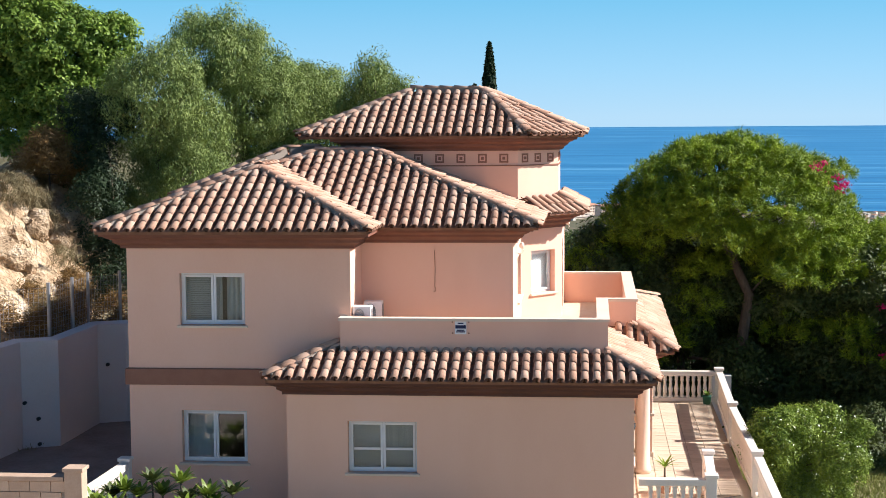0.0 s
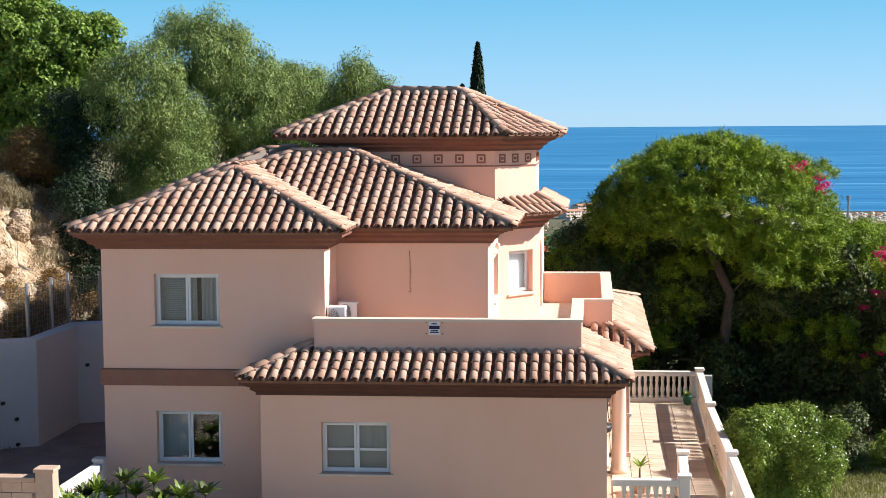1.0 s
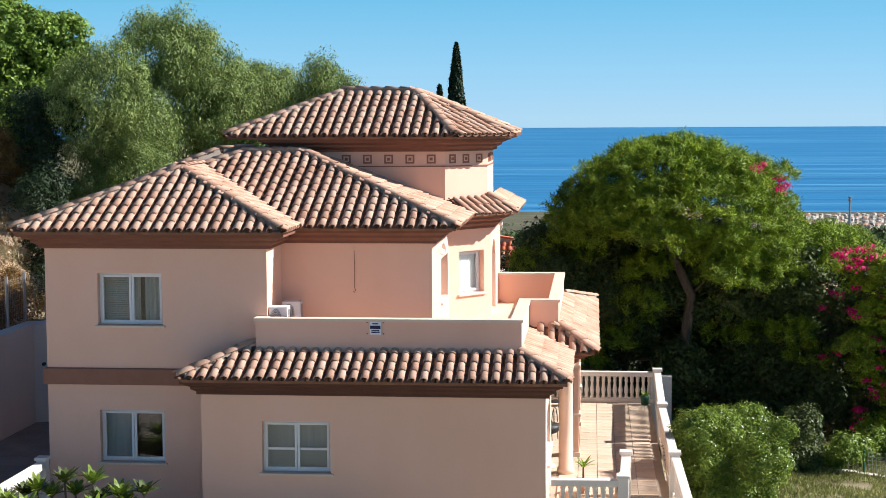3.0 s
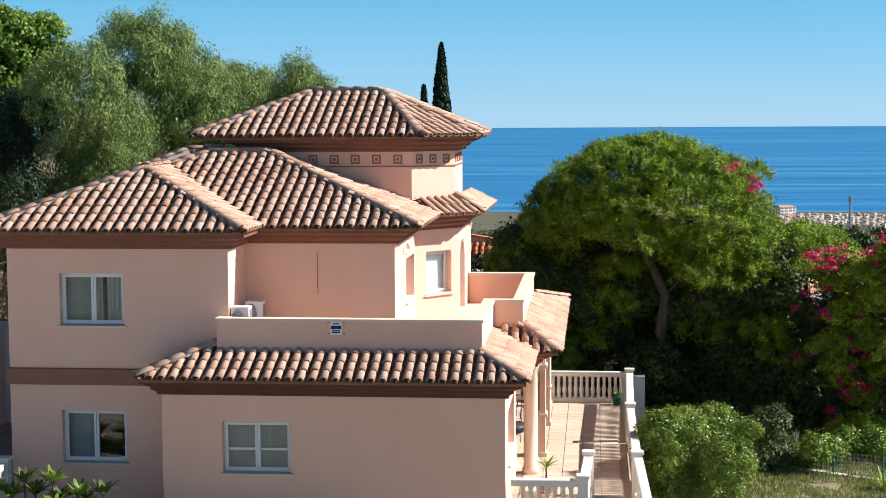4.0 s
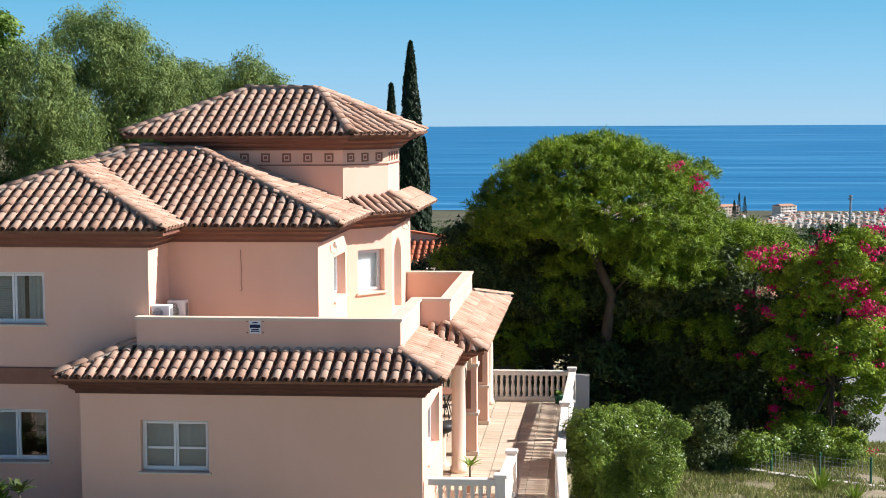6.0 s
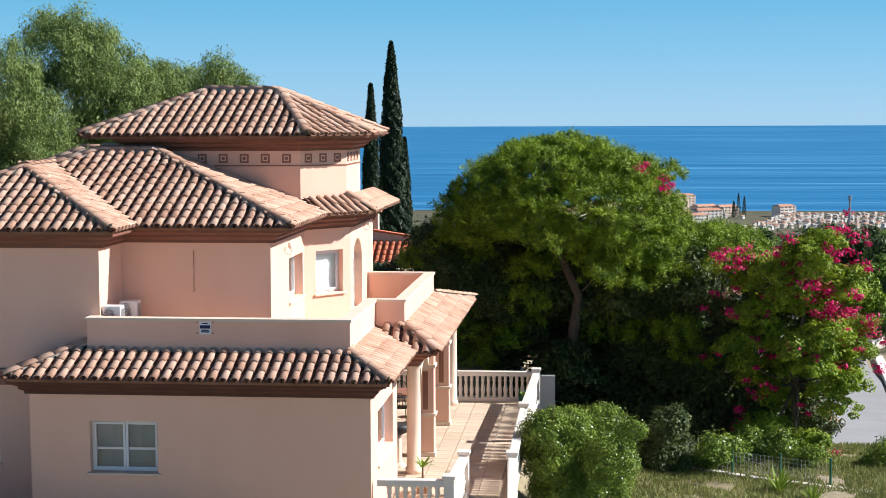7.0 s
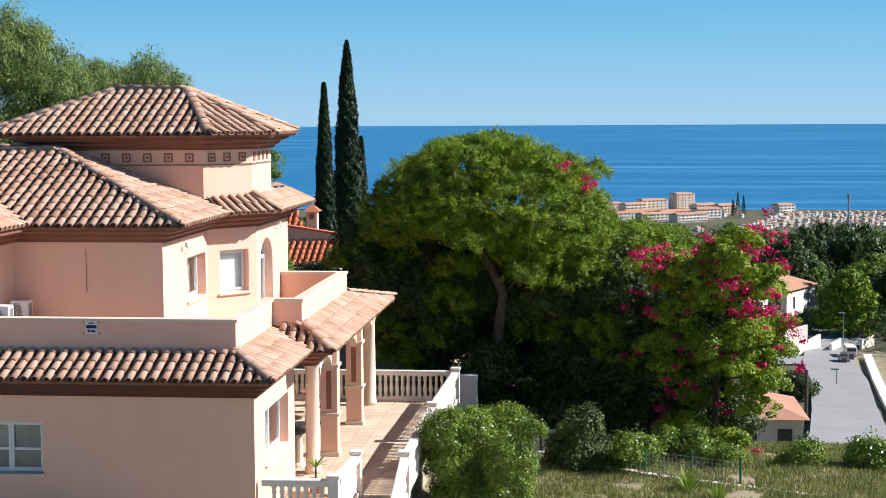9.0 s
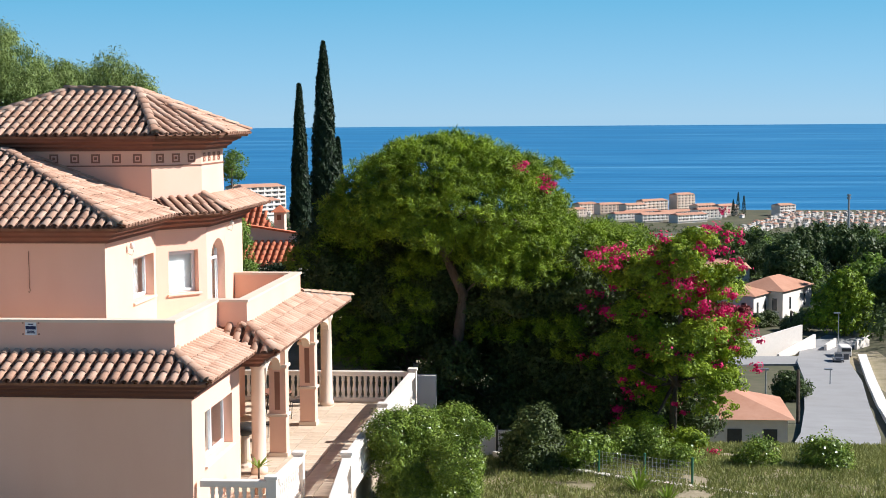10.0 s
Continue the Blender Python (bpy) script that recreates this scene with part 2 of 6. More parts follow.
# ---- mesh helpers ----
class Shape:
    """A list of vertices and faces that grows box by box."""

    def __init__(self):
        self.v, self.f = [], []

    def add(self, verts, faces):
        k = len(self.v)
        self.v += [tuple(p) for p in verts]
        self.f += [tuple(i + k for i in f) for f in faces]
        return self

    def box(self, x0, y0, z0, x1, y1, z1, m=None):
        vs = [Vector(p) for p in ((x0, y0, z0), (x1, y0, z0), (x1, y1, z0), (x0, y1, z0), (x0, y0, z1), (x1, y0, z1), (x1, y1, z1), (x0, y1, z1))]
        if m is not None:
            vs = [m @ p for p in vs]
        return self.add(vs, [(3, 2, 1, 0), (4, 5, 6, 7), (0, 1, 5, 4), (1, 2, 6, 5), (2, 3, 7, 6), (3, 0, 4, 7)])

    def tube(self, pts, radii, seg=8, cap=True):
        pts = [Vector(p) for p in pts]
        k = len(self.v)
        for i, p in enumerate(pts):
            d = (pts[min(i + 1, len(pts) - 1)] - pts[max(i - 1, 0)]).normalized()
            a = d.orthogonal().normalized()
            if abs(d.z) > 0.5:
                a = (Vector((1, 0, 0)) - d * d.x).normalized()
            b = d.cross(a)
            for s in range(seg):
                t = 2 * math.pi * s / seg
                self.v.append(tuple(p + radii[i] * (a * math.cos(t) + b * math.sin(t))))
        for i in range(len(pts) - 1):
            for s in range(seg):
                s2 = (s + 1) % seg
                self.f.append((k + i * seg + s, k + i * seg + s2, k + (i + 1) * seg + s2, k + (i + 1) * seg + s))
        if cap:
            self.f.append(tuple(k + s for s in reversed(range(seg))))
            self.f.append(tuple(k + (len(pts) - 1) * seg + s for s in range(seg)))
        return self

    def lathe(self, prof, cx=0, cy=0, seg=10):
        return self.tube([(cx, cy, z) for r, z in prof], [r for r, z in prof], seg)

    def data(self, name, mat, smooth=False):
        me = bpy.data.meshes.new(name)
        me.from_pydata(self.v, [], self.f)
        me.materials.append(mat)
        if smooth:
            me.polygons.foreach_set("use_smooth", [True] * len(me.polygons))
        me.update()
        return me


def part(name, shape, mat, parent=None, label="", smooth=False, bevel=0.0, weld=False):
    ob = new(name, shape.data(name, mat, smooth))
    if weld:
        bm = bmesh.new()
        bm.from_mesh(ob.data)
        bmesh.ops.remove_doubles(bm, verts=bm.verts, dist=0.001)
        bm.to_mesh(ob.data)
        bm.free()
    if parent is not None:
        ob.parent = parent
    if label:
        ob["label"] = label
    if bevel:
        md = ob.modifiers.new("bevel", "BEVEL")
        md.width, md.segments, md.limit_method, md.angle_limit = bevel, 2, "ANGLE", radians(40)
    return ob


def thing(name, label, category, group="", kind="", at=(0, 0, 0)):
    e = new(name)
    e.location = at
    e.empty_display_size = 0.1
    return tagged(e, label, category, group, kind)


def frame2(p0, p1, z=0.0):
    """Matrix with x along p0-p1, y inwards, z up; the outward side is on the right of the way p0-p1."""
    d = Vector((p1[0] - p0[0], p1[1] - p0[1], 0)).normalized()
    n = Vector((-d.y, d.x, 0))
    return Matrix(((d.x, n.x, 0, p0[0]), (d.y, n.y, 0, p0[1]), (0, 0, 1, z), (0, 0, 0, 1)))


def wall(name, p0, p1, z0, z1, holes, mat, parent, th=0.28, label="", ends=False):
    """A wall of thickness th with holes (s0, z0, s1, z1) through it."""
    w = math.hypot(p1[0] - p0[0], p1[1] - p0[1])
    m = frame2(p0, p1)
    xs = sorted({0.0, w, *[h[0] for h in holes], *[h[2] for h in holes]})
    zs = sorted({z0, z1, *[h[1] for h in holes], *[h[3] for h in holes]})

    def solid(i, j):
        if i < 0 or j < 0 or i >= len(xs) - 1 or j >= len(zs) - 1:
            return False
        cx, cz = (xs[i] + xs[i + 1]) / 2, (zs[j] + zs[j + 1]) / 2
        return not any(h[0] < cx < h[2] and h[1] < cz < h[3] for h in holes)

    s = Shape()

    def quad(a, b, c, d):
        s.add([m @ Vector(p) for p in (a, b, c, d)], [(0, 1, 2, 3)])

    for i in range(len(xs) - 1):
        for j in range(len(zs) - 1):
            if not solid(i, j):
                continue
            a, b, c, d = xs[i], xs[i + 1], zs[j], zs[j + 1]
            quad((a, 0, c), (b, 0, c), (b, 0, d), (a, 0, d))
            quad((b, th, c), (a, th, c), (a, th, d), (b, th, d))
            if not solid(i - 1, j) and (i > 0 or ends):
                quad((a, th, c), (a, 0, c), (a, 0, d), (a, th, d))
            if not solid(i + 1, j) and (i < len(xs) - 2 or ends):
                quad((b, 0, c), (b, th, c), (b, th, d), (b, 0, d))
            if not solid(i, j - 1):
                quad((a, th, c), (b, th, c), (b, 0, c), (a, 0, c))
            if not solid(i, j + 1):
                quad((a, 0, d), (b, 0, d), (b, th, d), (a, th, d))
    return part(name, s, mat, parent, label)


def window(parent, p0, p1, s0, z0, s1, z1, recess=0.15, cover="curtain", sashes=2, sill=True):
    """White two-sash window in a hole of the wall p0-p1."""
    m = frame2(p0, p1)
    s = Shape()
    fw = 0.042
    y0, y1 = recess, recess + 0.07

    def ring(sh, a, c, b, d, wd, ya, yb):
        sh.box(a, ya, c, a + wd, yb, d, m).box(b - wd, ya, c, b, yb, d, m)
        sh.box(a + wd, ya, c, b - wd, yb, c + wd, m).box(a + wd, ya, d - wd, b - wd, yb, d, m)

    ring(s, s0 + 0.004, z0 + 0.004, s1 - 0.004, z1 - 0.004, fw, y0, y1)
    win = part("window", s, M_PVC, parent, "white plastic window with two glazed sashes", bevel=0.004)
    wd = (s1 - s0 - 2 * fw) / sashes
    for k in range(sashes):
        a = s0 + fw + k * wd
        q = Shape()
        off = -0.022 if k % 2 == 0 else -0.012
        ring(q, a + 0.003, z0 + fw + 0.003, a + wd - 0.003, z1 - fw - 0.003, 0.05, y0 + off, y1 - 0.02)
        sash = part("sash", q, M_PVC, win, bevel=0.004)
        g = Shape().box(a + 0.05, y0 + 0.012, z0 + fw + 0.05, a + wd - 0.05, y0 + 0.02, z1 - fw - 0.05, m)
        pane = part("pane", g, M_GLASS, win, "clear window glass")
        pane.visible_shadow = False
        c = Shape()
        ya = y1 + 0.10
        if cover == "curtain" and k == 1 or cover == "curtains":
            nfold = 14
            for i in range(nfold):
                if i in (3, 4):
                    continue
                x0, x1 = a + wd * i / nfold, a + wd * (i + 1) / nfold
                c.add([m @ Vector(p) for p in ((x0, ya + 0.03 * (i % 2), z0), (x1, ya + 0.03 * ((i + 1) % 2), z0), (x1, ya + 0.03 * ((i + 1) % 2), z1), (x0, ya + 0.03 * (i % 2), z1))], [(0, 1, 2, 3)])
            part("curtain", c, M_CURTAIN, win, "pale hanging curtain behind the glass", smooth=True)
        elif cover in ("curtain", "blind"):
            zz = z0 + 0.05
            while zz < z1 - 0.05:
                c.box(a, ya, zz, a + wd, ya + 0.012, zz + 0.034, m)
                zz += 0.04
            part("blind", c, M_BLIND, win, "grey slatted blind behind the glass")
        elif cover == "half":
            zm = z0 + (z1 - z0) * 0.42
            c.box(a + 0.02, ya, z0 + 0.02, a + wd - 0.02, ya + 0.01, zm, m)
            part("blind", c, M_BLIND, win, "pale half-height blind behind the glass")
            # pale sheet that takes the place of the reflection in the upper panes
            part("curtain", Shape().box(a + 0.01, ya + 0.05, z0 + 0.12, a + wd - 0.01, ya + 0.06, z1 - 0.02, m), M_CURTAIN, win, "pale sheet behind the glass in place of its reflection")
            part("glazing_bar", Shape().box(a + 0.06, y0 - 0.004, zm - 0.0, a + wd - 0.06, y0 + 0.03, zm + 0.05, m), M_PVC, win)
        elif cover == "roller":
            c.box(a + 0.02, y1 + 0.02, z0 + 0.02, a + wd - 0.02, y1 + 0.03, z1 - 0.05, m)
            part("blind", c, M_PVC, win, "white roller blind behind the glass")
        elif cover == "open" and k == 0:
            c.box(a + 0.02, ya, z0 + 0.02, a + wd - 0.02, ya + 0.01, z1 - 0.05, m)
            part("curtain", c, M_CURTAIN, win, "pale curtain drawn behind the glass")
    if sill:
        part("sill", Shape().box(s0 - 0.06, -0.06, z0 - 0.055, s1 + 0.06, y0 + 0.01, z0 - 0.004, m), M_CREAM, win, "pale rendered sill", bevel=0.008)
    return win


def sweep(path, prof, closed=False):
    """Sweeps a profile of (outwards, z) along a plan path, outward on the right, with mitred corners."""
    s = Shape()
    n = len(path)
    offs = []
    for i in range(n):
        pa = Vector(path[i - 1]) if (i > 0 or closed) else None
        pb = Vector(path[i])
        pc = Vector(path[(i + 1) % n]) if (i < n - 1 or closed) else None
        ns = []
        for a, b in ((pa, pb), (pb, pc)):
            if a is not None and b is not None:
                d = (b - a).normalized()
                ns.append(Vector((d.y, -d.x)))
        if len(ns) == 1:
            offs.append(ns[0])
        else:
            h = (ns[0] + ns[1]).normalized()
            offs.append(h / max(0.3, h.dot(ns[0])))
    k = len(prof)
    for i in range(n):
        for o, z in prof:
            s.v.append((path[i][0] + offs[i].x * o, path[i][1] + offs[i].y * o, z))
    for i in range(n if closed else n - 1):
        j = (i + 1) % n
        for q in range(k - 1):
            s.f.append((i * k + q, j * k + q, j * k + q + 1, i * k + q + 1))
    if not closed:
        s.f.append(tuple(range(k)))
        s.f.append(tuple((n - 1) * k + q for q in reversed(range(k))))
    return s


# ---- roof tiles ----
PITCH, COURSE, TLEN = 0.24, 0.37, 0.44


def barrel(r0, r1, length, lift, seg=6, thick=0.016, tall=0.72):
    """A half-barrel clay tile, low end at y = 0."""
    s = Shape()
    for r, y, z in ((r0, 0, lift), (r1, length, 0.0)):
        for k in range(seg + 1):
            t = math.pi * k / seg
            s.v.append((r * math.cos(t), y, z + r * tall * math.sin(t)))
    for k in range(seg + 1):
        t = math.pi * k / seg
        s.v.append(((r0 - thick) * math.cos(t), 0.0, lift + (r0 * tall - thick) * math.sin(t)))
    n = seg + 1
    for k in range(seg):
        s.f.append((k, n + k, n + k + 1, k + 1))
        s.f.append((k, k + 1, 2 * n + k + 1, 2 * n + k))
    return s


TILE_MESH = [barrel(0.083 + 0.003 * i, 0.072, TLEN, 0.020 + 0.004 * i).data("tile", M_TILE, True) for i in range(3)]
CAP_MESH = [barrel(0.125, 0.108, 0.46, 0.018 + 0.005 * i, 8, 0.018, 0.55).data("ridge_tile", M_TILE, True) for i in range(2)]
rng = random.Random(5)


def tiled_slope(parent, poly, singly, pan_mat=None, tile_mat=None, inset=0.0):
    """Tiles one roof slope. poly: 3D points, the first edge being the eave, anticlockwise from outside."""
    P = [Vector(p) for p in poly]
    u = (P[1] - P[0]).normalized()
    far = max(P[2:], key=lambda q: ((q - P[0]) - u * (q - P[0]).dot(u)).length)
    v = ((far - P[0]) - u * (far - P[0]).dot(u)).normalized()
    n = u.cross(v).normalized()
    m = Matrix(((u.x, v.x, n.x, P[0].x), (u.y, v.y, n.y, P[0].y), (u.z, v.z, n.z, P[0].z), (0, 0, 0, 1)))
    uv = [((q - P[0]).dot(u), (q - P[0]).dot(v)) for q in P]

    def span(x):
        ys = []
        for i in range(len(uv)):
            (x0, y0), (x1, y1) = uv[i], uv[(i + 1) % len(uv)]
            if (x0 - x) * (x1 - x) < 0:
                ys.append(y0 + (y1 - y0) * (x - x0) / (x1 - x0))
        return (min(ys), max(ys)) if len(ys) > 1 else None

    deck = Shape()
    top = [m @ Vector((x, y, -0.01)) for x, y in uv]
    low = [m @ Vector((x, y, -0.07)) for x, y in uv]
    k = len(uv)
    deck.add(top + low, [tuple(range(k)), tuple(reversed(range(k, 2 * k)))] + [(i, k + i, k + (i + 1) % k, (i + 1) % k) for i in range(k)])
    roof = part("roof", deck, M_PAN_SHADED, parent, "sloping roof of weathered clay barrel tiles")
    x_lo, x_hi = min(p[0] for p in uv), max(p[0] for p in uv)
    cols = max(1, round((x_hi - x_lo) / PITCH))
    step = (x_hi - x_lo) / cols
    pans, joined = Shape(), Shape()
    over = 0.06
    proto = [(me, [tuple(q.co) for q in me.vertices], [tuple(f.vertices) for f in me.polygons]) for me in TILE_MESH]
    for c in range(cols + 1):
        x = x_lo + c * step
        sp = span(min(max(x, x_lo + 0.02), x_hi - 0.02))
        if sp and 0 < c < cols or sp and sp[1] - sp[0] > 0.3:
            y = sp[0] - (over if sp[0] < 0.02 else -0.05)
            while y < sp[1] - 0.14:
                jit = pose(x + rng.uniform(-0.005, 0.005), y + rng.uniform(-0.01, 0.01), 0.048 + rng.uniform(-0.003, 0.004), 0, rng.uniform(-1.2, 1.2), rng.uniform(-1.0, 1.0))
                mm = m @ jit
                me, vs, fs = rng.choice(proto)
                if singly:
                    t = new("tile", me)
                    t.parent = roof
                    t.matrix_basis = mm
                else:
                    joined.add([mm @ Vector(q) for q in vs], fs)
                y += COURSE
        xm = x + step / 2
        if c < cols:
            sp = span(xm)
            if sp and sp[1] - sp[0] > 0.1:
                hw, seg = step / 2 - 0.01, 4
                y = sp[0] - (0.075 if sp[0] < 0.02 else 0)
                while y < sp[1] - 0.05:
                    y2 = min(y + COURSE, sp[1])
                    vs = []
                    for yy, dz in ((y, 0.03), (y2, 0.008)):
                        for q in range(seg + 1):
                            tq = math.pi * q / seg
                            vs.append(m @ Vector((xm - hw * math.cos(tq), yy, dz + 0.055 - 0.055 * math.sin(tq))))
                    for q in range(seg + 1):
                        tq = math.pi * q / seg
                        vs.append(m @ Vector((xm - hw * math.cos(tq), y, 0.016 + 0.055 - 0.055 * math.sin(tq))))
                    h = seg + 1
                    pans.add(vs, [(q, q + 1, h + q + 1, h + q) for q in range(seg)] + [(q, 2 * h + q, 2 * h + q + 1, q + 1) for q in range(seg)])
                    y = y2
    if pans.f:
        tagged(part("pan_tiles", pans, pan_mat or M_PAN_SHADED, roof, "clay channel tiles between the cover tiles", smooth=True), kind="stuff")
    if joined.f:
        tagged(part("cover_tiles", joined, tile_mat or M_TILES, roof, "weathered clay cover tiles", smooth=True), kind="stuff")
    return roof


def caps(parent, a, b, raise_by=0.075):
    """A line of ridge or hip tiles from a up to b, bedded on a strip of mortar."""
    a, b = Vector(a), Vector(b)
    d = (b - a)
    ln = d.length
    d.normalize()
    side = d.cross(Vector((0, 0, 1))).normalized()
    up = side.cross(d).normalized()
    n = max(1, round(ln / 0.40))
    st = ln / n
    m0 = Matrix(((side.x, d.x, up.x, 0), (side.y, d.y, up.y, 0), (side.z, d.z, up.z, 0), (0, 0, 0, 1)))
    bed = Shape().box(-0.085, 0.12, -0.12, 0.085, ln, raise_by + 0.02, Matrix.Translation(a) @ m0)
    part("mortar_bed", bed, M_MORTAR, parent)
    for i in range(n):
        t = new("ridge_tile", rng.choice(CAP_MESH))
        t.parent = parent
        t.matrix_basis = Matrix.Translation(a + d * (st * i - 0.04) + up * raise_by) @ m0 @ pose(rng.uniform(-0.01, 0.01), 0, 0, 0, rng.uniform(-2, 2), rng.uniform(-1.5, 1.5))


# ---- foliage ----
nrg = np.random.default_rng(11)


def leaf_mesh(name, pos, nor, size, aspect, mat, droop=None, spread=0.5):
    """One diamond leaf for each position, facing nor."""
    n = len(pos)
    nor = nor / np.maximum(1e-6, np.linalg.norm(nor, axis=1, keepdims=True))
    if droop is None:
        ref = nrg.normal(size=(n, 3))
    else:
        ref = np.array(droop) + spread * nrg.normal(size=(n, 3))
    a = ref - nor * np.sum(ref * nor, axis=1, keepdims=True)
    a /= np.maximum(1e-6, np.linalg.norm(a, axis=1, keepdims=True))
    b = np.cross(nor, a)
    L = (np.asarray(size) * nrg.uniform(0.6, 1.35, n))[:, None]
    W = L * aspect
    v = np.empty((n, 4, 3))
    v[:, 0] = pos - a * L * 0.5
    v[:, 1] = pos + b * W * 0.5 + nor * W * 0.12
    v[:, 2] = pos + a * L * 0.5
    v[:, 3] = pos - b * W * 0.5 + nor * W * 0.12
    me = bpy.data.meshes.new(name)
    me.vertices.add(4 * n)
    me.vertices.foreach_set("co", v.astype(np.float32).ravel())
    me.loops.add(4 * n)
    me.loops.foreach_set("vertex_index", np.arange(4 * n, dtype=np.int32))
    me.polygons.add(n)
    me.polygons.foreach_set("loop_start", np.arange(0, 4 * n, 4, dtype=np.int32))
    me.polygons.foreach_set("loop_total", np.full(n, 4, dtype=np.int32))
    me.update(calc_edges=True)
    me.materials.append(mat)
    return me


def cloud(lobes, clumps, per, clump_r, flat=0.7, inner=0.25, low=-0.75, seed=1):
    """Leaf positions and normals: clumps spread over the skin of the lobes (x, y, z, rx, ry, rz), leaves round each clump."""
    g = np.random.default_rng(seed)
    lob = np.array(lobes, float)
    wgt = (lob[:, 3] * lob[:, 4] * lob[:, 5]) ** (2 / 3)
    k = g.choice(len(lob), clumps, p=wgt / wgt.sum())
    d = g.normal(size=(clumps, 3))
    d /= np.linalg.norm(d, axis=1, keepdims=True)
    d[:, 2] = np.where(d[:, 2] < low, -d[:, 2], d[:, 2])
    rad = np.where(g.random(clumps) < inner, g.uniform(0.35, 0.85, clumps), g.uniform(0.84, 1.04, clumps) + 0.22 * (g.random(clumps) < 0.12))
    cc = lob[k, :3] + d * rad[:, None] * lob[k, 3:6]
    cr = clump_r * g.uniform(0.55, 1.4, clumps)
    q = g.normal(size=(clumps, per, 3))
    q /= np.linalg.norm(q, axis=2, keepdims=True)
    rr = g.uniform(0.3, 1.0, (clumps, per, 1)) ** 0.6
    p = cc[:, None, :] + q * rr * cr[:, None, None] * np.array([1, 1, flat])
    nn = q * 0.8 + d[:, None, :] * 0.7 + np.array([0, 0, 0.45]) + 0.75 * g.normal(size=q.shape)
    return p.reshape(-1, 3), nn.reshape(-1, 3)


def tree(name, label, category, base, trunk, lobes, clumps, per, clump_r, leaf, aspect, mat, flat=0.7, droop=None, inner=0.25, low=-0.75, seed=1, group="", bark=None):
    """Tree or shrub: a tapered trunk with limbs to its lobes, and a crown of many leaves. trunk: list of (x, y, z, r)."""
    t = thing(name, label, category, group, at=base)
    inv = Vector(base)
    if trunk:
        s = Shape()
        pts = [Vector(q[:3]) - inv for q in trunk]
        s.tube(pts, [q[3] for q in trunk], 9)
        g = random.Random(seed)
        for lb in (lobes if len(lobes) < 20 else lobes[::4]):
            c = Vector(lb[:3]) - inv
            k = min(range(len(pts)), key=lambda i: (pts[i] - c).length + (0 if i else 3))
            a = pts[k]
            mid = a.lerp(c, 0.5) + Vector((g.uniform(-0.3, 0.3), g.uniform(-0.3, 0.3), -0.1 * (c - a).length))
            r = trunk[k][3] * 0.55
            s.tube([a, mid, c], [r, r * 0.6, r * 0.18], 6)
        part("trunk", s, bark or M_BARK, t, "rough brown trunk and limbs", smooth=True)
    p, nn = cloud(lobes, clumps, per, clump_r, flat, inner, low, seed)
    ob = new("crown" if trunk else "foliage", leaf_mesh("crown", p - np.array(base), nn, leaf, aspect, mat, droop))
    ob.parent = t
    return t


def smooth01(a, b, x):
    t = min(1.0, max(0.0, (x - a) / (b - a)))
    return t * t * (3 - 2 * t)


# ---- ground, road and sea ----
FALL = [(-60, -2.0), (0, -1.0), (12, -1.3), (20, -2.4), (45, -9.5), (100, -24.0), (190, -33.5), (250, -36.0), (330, -38.0), (600, -46.0), (900, -68.0), (1400, -98.0), (1780, -100.0), (2000, -112.0), (2300, -130.0)]


def fall(y):
    for (a, za), (b, zb) in zip(FALL, FALL[1:]):
        if y <= b:
            return za + (zb - za) * (y - a) / (b - a)
    return FALL[-1][1]


def height(x, y):
    z = fall(y)
    left = 1 - smooth01(1.5, 3.2, x)
    shelf = -0.08 if y < 13 else 0.5 * smooth01(13, 18, y) - 0.06
    zl = shelf + (fall(y) - shelf) * smooth01(40, 130, y)
    z = z + (zl - z) * left * (1 - smooth01(60, 140, y))
    if y > 4.5:
        bx = -14.62 if y > 7.0 else -15.95
        bank = smooth01(bx, bx - 0.4, x) if y < 10.35 else max(smooth01(-14.62, -15.0, x), (1 - smooth01(-12.0, -9.0, x)) * smooth01(10.5, 11.2, y))
        rise = 2.62 + 0.05 * (y - 10) + 0.95 * max(0, -15.6 - x) * (1 - smooth01(-24, -34, x)) - (6.0 if x < -34 else 0)
        rise = min(rise, 6.3 + 0.03 * (y - 14))
        rough = smooth01(0.2, 1.5, -15.0 - x)
        rise += rough * (0.55 * noise.noise(Vector((x * 0.5, y * 0.5, 1.7))) + 0.35 * abs(noise.noise(Vector((x * 1.3, y * 1.3, 4.7)))) + 0.15 * noise.noise(Vector((x * 3.1, y * 3.1, 2.7))))
        z = z + (rise - z) * bank * (1 - smooth01(40, 90, y)) * (1 - smooth01(-60, -90, x))
    if y > 120:
        z += 22.0 * (1 - smooth01(-400, -60, x)) * smooth01(200, 500, y) * (1 - smooth01(1000, 1700, y))
        z += 0.16 * max(0, x - 58) * smooth01(150, 200, y) * (1 - smooth01(300, 420, y)) * (1 - smooth01(200, 400, x))
        z += 3.0 * noise.noise(Vector((x * 0.006, y * 0.006, 0.3))) * smooth01(350, 600, y) * (1 - smooth01(1500, 1750, y))
    return z


def axis(parts):
    out = []
    for a, b, st in parts:
        k = max(1, round((b - a) / st))
        out += [a + (b - a) * i / k for i in range(k)]
    return out + [parts[-1][1]]


